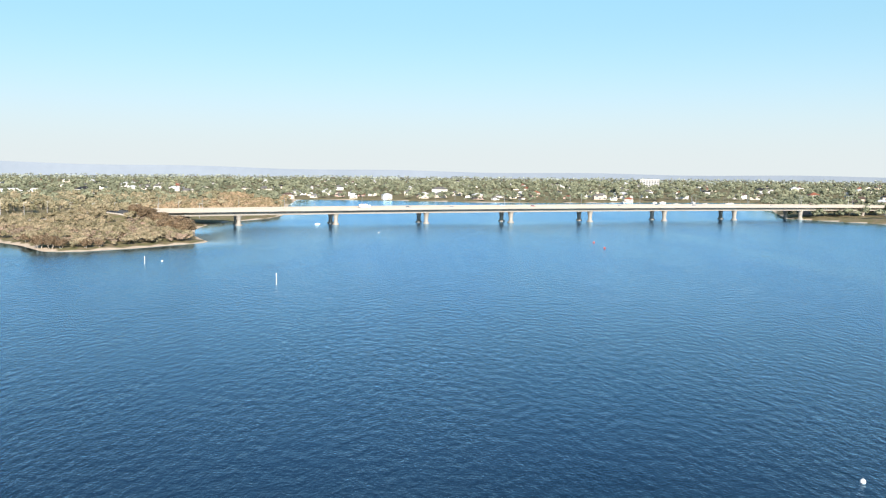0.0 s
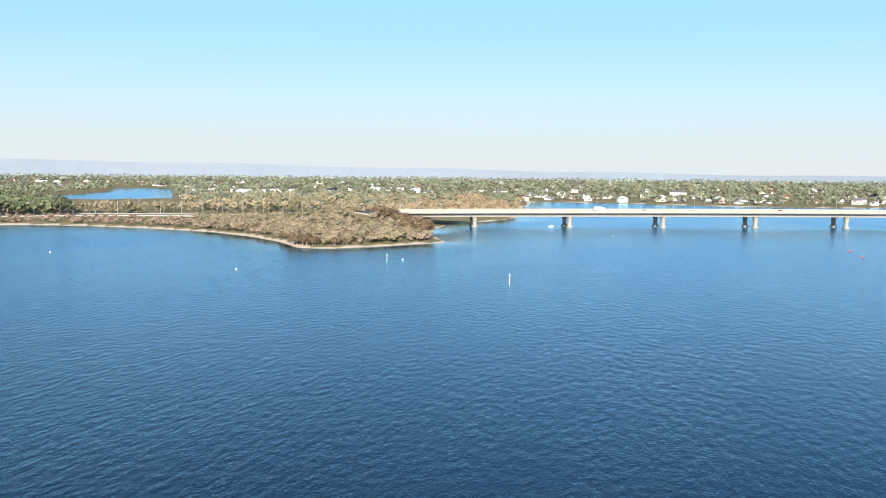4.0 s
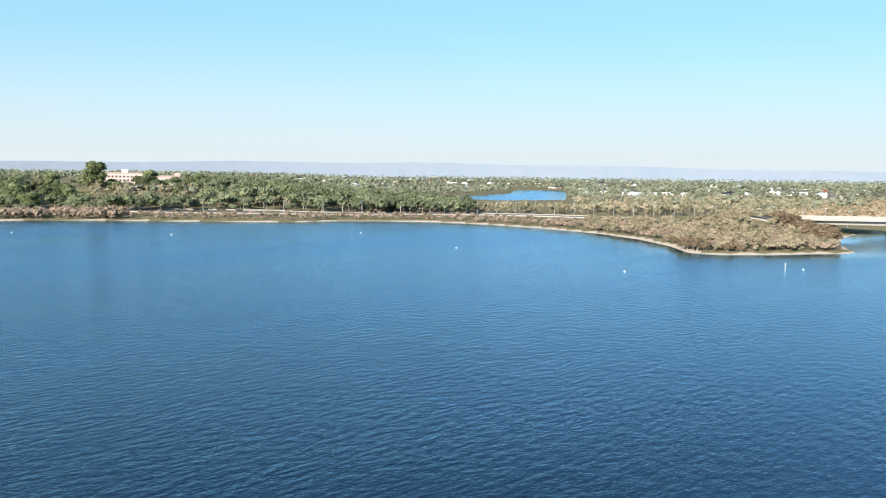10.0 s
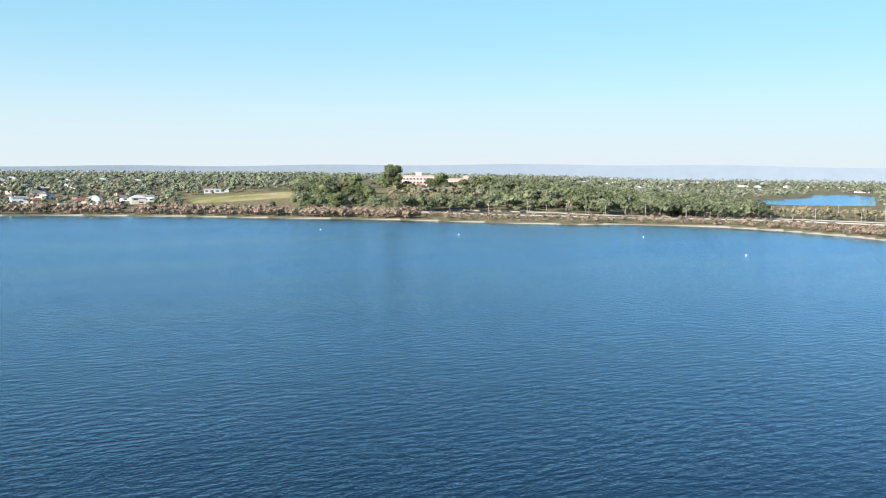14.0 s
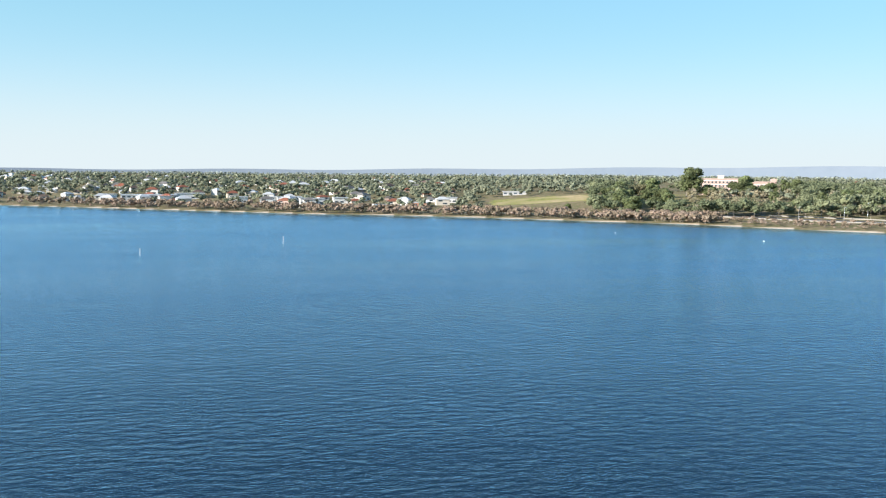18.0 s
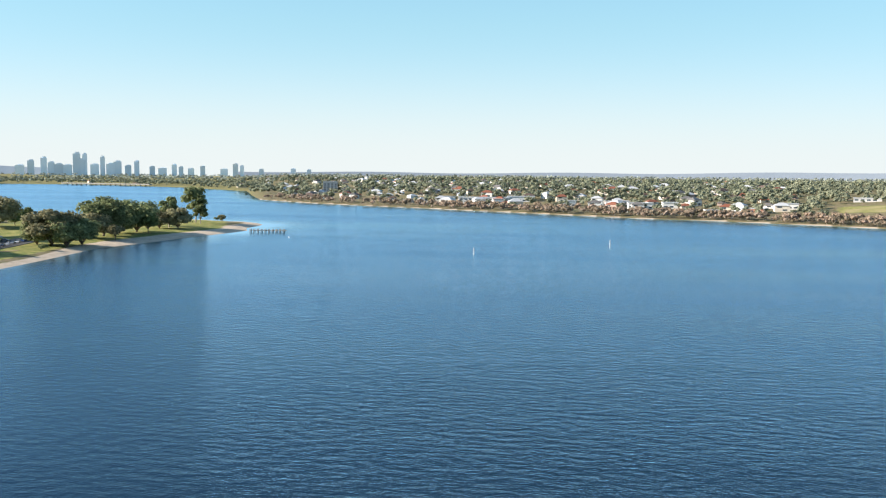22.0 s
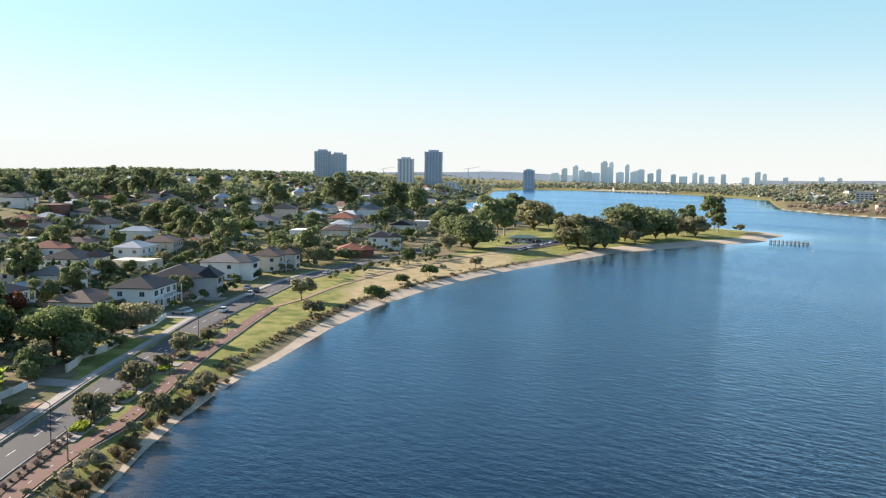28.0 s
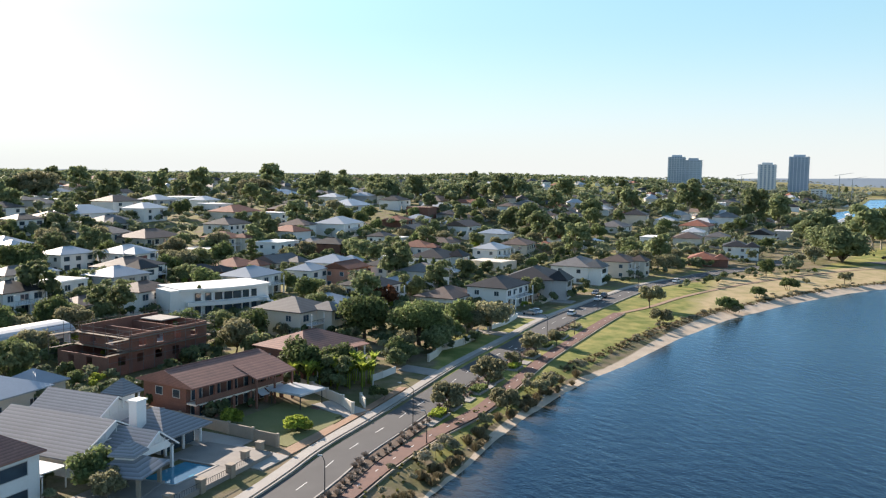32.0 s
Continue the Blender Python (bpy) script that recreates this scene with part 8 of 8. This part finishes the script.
# near-white base colour carries the haze over the distant city
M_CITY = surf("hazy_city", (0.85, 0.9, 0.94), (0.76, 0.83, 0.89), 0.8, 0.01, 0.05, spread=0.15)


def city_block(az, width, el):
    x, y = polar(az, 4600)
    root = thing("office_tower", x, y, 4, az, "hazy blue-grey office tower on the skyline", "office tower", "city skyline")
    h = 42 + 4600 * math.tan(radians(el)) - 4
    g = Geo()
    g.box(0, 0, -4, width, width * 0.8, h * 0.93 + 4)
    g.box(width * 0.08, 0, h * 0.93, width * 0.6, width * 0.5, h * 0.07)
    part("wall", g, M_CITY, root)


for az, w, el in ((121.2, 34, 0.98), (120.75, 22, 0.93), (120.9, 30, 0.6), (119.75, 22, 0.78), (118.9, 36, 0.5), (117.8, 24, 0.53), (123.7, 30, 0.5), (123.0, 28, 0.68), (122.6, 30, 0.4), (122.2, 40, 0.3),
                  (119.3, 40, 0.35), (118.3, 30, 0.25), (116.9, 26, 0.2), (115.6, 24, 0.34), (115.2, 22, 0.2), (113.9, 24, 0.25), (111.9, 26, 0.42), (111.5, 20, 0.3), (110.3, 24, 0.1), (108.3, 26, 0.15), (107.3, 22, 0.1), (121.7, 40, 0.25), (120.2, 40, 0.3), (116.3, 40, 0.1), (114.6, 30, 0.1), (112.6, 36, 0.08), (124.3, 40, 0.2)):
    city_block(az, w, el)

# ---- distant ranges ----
# the blue-grey of haze is put into both hill colours
M_HILLS = surf("far_range_with_haze", (0.17, 0.205, 0.25), (0.145, 0.18, 0.225), 1.0, 0.004, 0.02)
M_HILLS2 = surf("far_wooded_range_with_haze", (0.2, 0.25, 0.29), (0.15, 0.2, 0.24), 1.0, 0.004, 0.02)
for mt, glow in ((M_HILLS, 0.04), (M_HILLS2, 0.13)):  # glow given to the backdrop in place of haze in front of it
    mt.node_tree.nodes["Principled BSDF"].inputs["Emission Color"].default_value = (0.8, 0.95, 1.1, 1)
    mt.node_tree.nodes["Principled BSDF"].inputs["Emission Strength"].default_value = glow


def ridge(name, az0, az1, r, el_of, mat):
    g = Geo()
    az = np.arange(az0, az1 + 0.01, 0.4)
    for a, b in zip(az[:-1], az[1:]):
        pts = []
        for q in (a, b):
            x, y = polar(q, r)
            x2, y2 = polar(q, r + 60)
            pts.append(((x, y, -2), (x2, y2, 42 + r * math.tan(radians(el_of(q))))))
        g.face([pts[1][0], pts[0][0], pts[0][1], pts[1][1]])
    tagged(part(name, g, mat), "hazy blue range of hills on the horizon", "hills", kind="structure")

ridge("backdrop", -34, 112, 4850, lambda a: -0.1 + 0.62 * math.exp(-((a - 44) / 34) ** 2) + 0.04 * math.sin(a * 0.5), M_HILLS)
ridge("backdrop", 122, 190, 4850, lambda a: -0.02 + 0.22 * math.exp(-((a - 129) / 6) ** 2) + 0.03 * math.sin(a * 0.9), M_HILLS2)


# ---- suburbs on the far banks ----
def far_house(x, y, turn, w, wall, roof, group):
    z = ground_at(x, y)
    root = thing("house", x, y, z, turn, f"distant {WALL_WORDS[wall]} house with {ROOF_WORDS[roof]} roof", "house", group)
    fl = 2 if w > 13 else 1
    h = 3.0 * fl
    g = Geo()
    g.box(0, 0, -2, w, w * 0.7, h + 2)
    part("wall", g, wall, root)
    g, _, _ = hip_roof(w, w * 0.7, h, w * 0.2)
    part("roof", g, roof, root)
    for i in range(fl):
        window_on(root, 0, (-0.2 if i else 0.15) * w, i * 3 + 0.8, w * 0.3, 1.5, w, w * 0.7)


rngf = np.random.default_rng(77)
def far_suburb(n, az0, az1, r0, r1, walls, roofs, group, dmin=8):
    k = 0
    spots = []
    while k < n:
        az, r = az0 + (az1 - az0) * rngf.random(), r0 + (r1 - r0) * rngf.random()
        x, y = polar(az, r)
        if float(inland(np.array([x]), np.array([y]))[0]) < dmin or any((x - a) ** 2 + (y - b) ** 2 < 330 for a, b in spots):
            k += 0.2
            continue
        spots.append((x, y))
        far_house(x, y, az + rngf.normal() * 25, 9.5 + 6.5 * rngf.random(), walls[int(rngf.integers(len(walls)))], roofs[int(rngf.integers(len(roofs)))], group)
        k += 1


PALE = [M_WHITE, M_WHITE, M_CREAM, M_CREAM, M_PINKB]
far_suburb(46, -12, 10, 1260, 1480, PALE, [M_TILE_G, M_TILE_R, M_TILE_B, M_METAL_L], "houses across the bridge")
far_suburb(16, -28, -18, 900, 1500, PALE, [M_TILE_G, M_TILE_B, M_METAL_L, M_METAL_L], "houses across the bridge", 20)
far_suburb(14, 16, 34, 1500, 2000, PALE, [M_METAL_L, M_METAL_L, M_TILE_G], "houses inland of the woods")
far_suburb(100, 77, 108, 900, 1330, PALE, [M_TILE_R, M_TILE_R, M_TILE_G, M_METAL_L, M_METAL_L, M_TILE_B], "houses on the north bank", 48)
far_suburb(10, 100, 124, 1500, 2600, PALE, [M_TILE_R, M_TILE_G, M_METAL_L], "houses on the north bank", 40)


def house_mass(name, label, spots, seed):
    """Many distant houses as one object: walls and hipped roofs in a few colours."""
    rng = np.random.default_rng(seed)
    g = Geo()
    for x, y, z, k in spots:
        w, d, h, t = (11 + 6 * rng.random()) * k, (9 + 3 * rng.random()) * k, 3.0 + 2.8 * (rng.random() < 0.4), rng.random() * 3.14
        c, s = math.cos(t), math.sin(t)
        wm, rm = int(rng.integers(0, 3)), (3, 3, 4, 5, 6, 6, 7, 7)[int(rng.integers(8))]
        q = lambda a, b, e: (x + a * c - b * s, y + a * s + b * c, z + e)
        cor = [(-w / 2, -d / 2), (w / 2, -d / 2), (w / 2, d / 2), (-w / 2, d / 2)]
        g.hull([q(a, b, -2) for a, b in cor], [q(a, b, h) for a, b in cor], wm)
        ov = [(a * 1.1, b * 1.12) for a, b in cor]
        r = [(-w / 2 + d / 2, 0), (w / 2 - d / 2, 0)]
        e = h + d * 0.3
        P = [q(a, b, h) for a, b in ov]
        R0, R1 = q(*r[0], e), q(*r[1], e)
        for f in ([P[0], P[1], R1, R0], [P[1], P[2], R1], [P[2], P[3], R0, R1], [P[3], P[0], R0]):
            g.face(f, rm)
    me = g.mesh(name, [M_WHITE, M_CREAM, M_GREYW, M_TILE_D, M_TILE_B, M_TILE_R, M_TILE_G, M_METAL_L])
    return tagged(new(name, me), label, "houses", kind="stuff")


house_mass("distant_houses", "many distant houses with mixed roofs over the hill", scatter(760, 127, 186, lambda d, a, r: d > 25, 640, 1700, 51, 0.9, 1.2), 51)
house_mass("distant_houses", "houses round the apartment towers", scatter(90, 129, 141, lambda d, a, r: d > 18, 1200, 1580, 54, 0.9, 1.2), 54)
house_mass("distant_houses", "many distant pale houses among treetops", scatter(260, -30, 60, lambda d, a, r: d > 15, 1350, 2800, 52, 1.0, 1.5), 52)
house_mass("distant_houses", "many distant houses on the north bank", scatter(260, 76, 112, lambda d, a, r: d > 60, 1250, 2600, 53, 1.0, 1.4), 53)
for pool in KINDS.values():
    for root in pool:
        for o in [*root.children_recursive, root]:
            bpy.data.objects.remove(o)
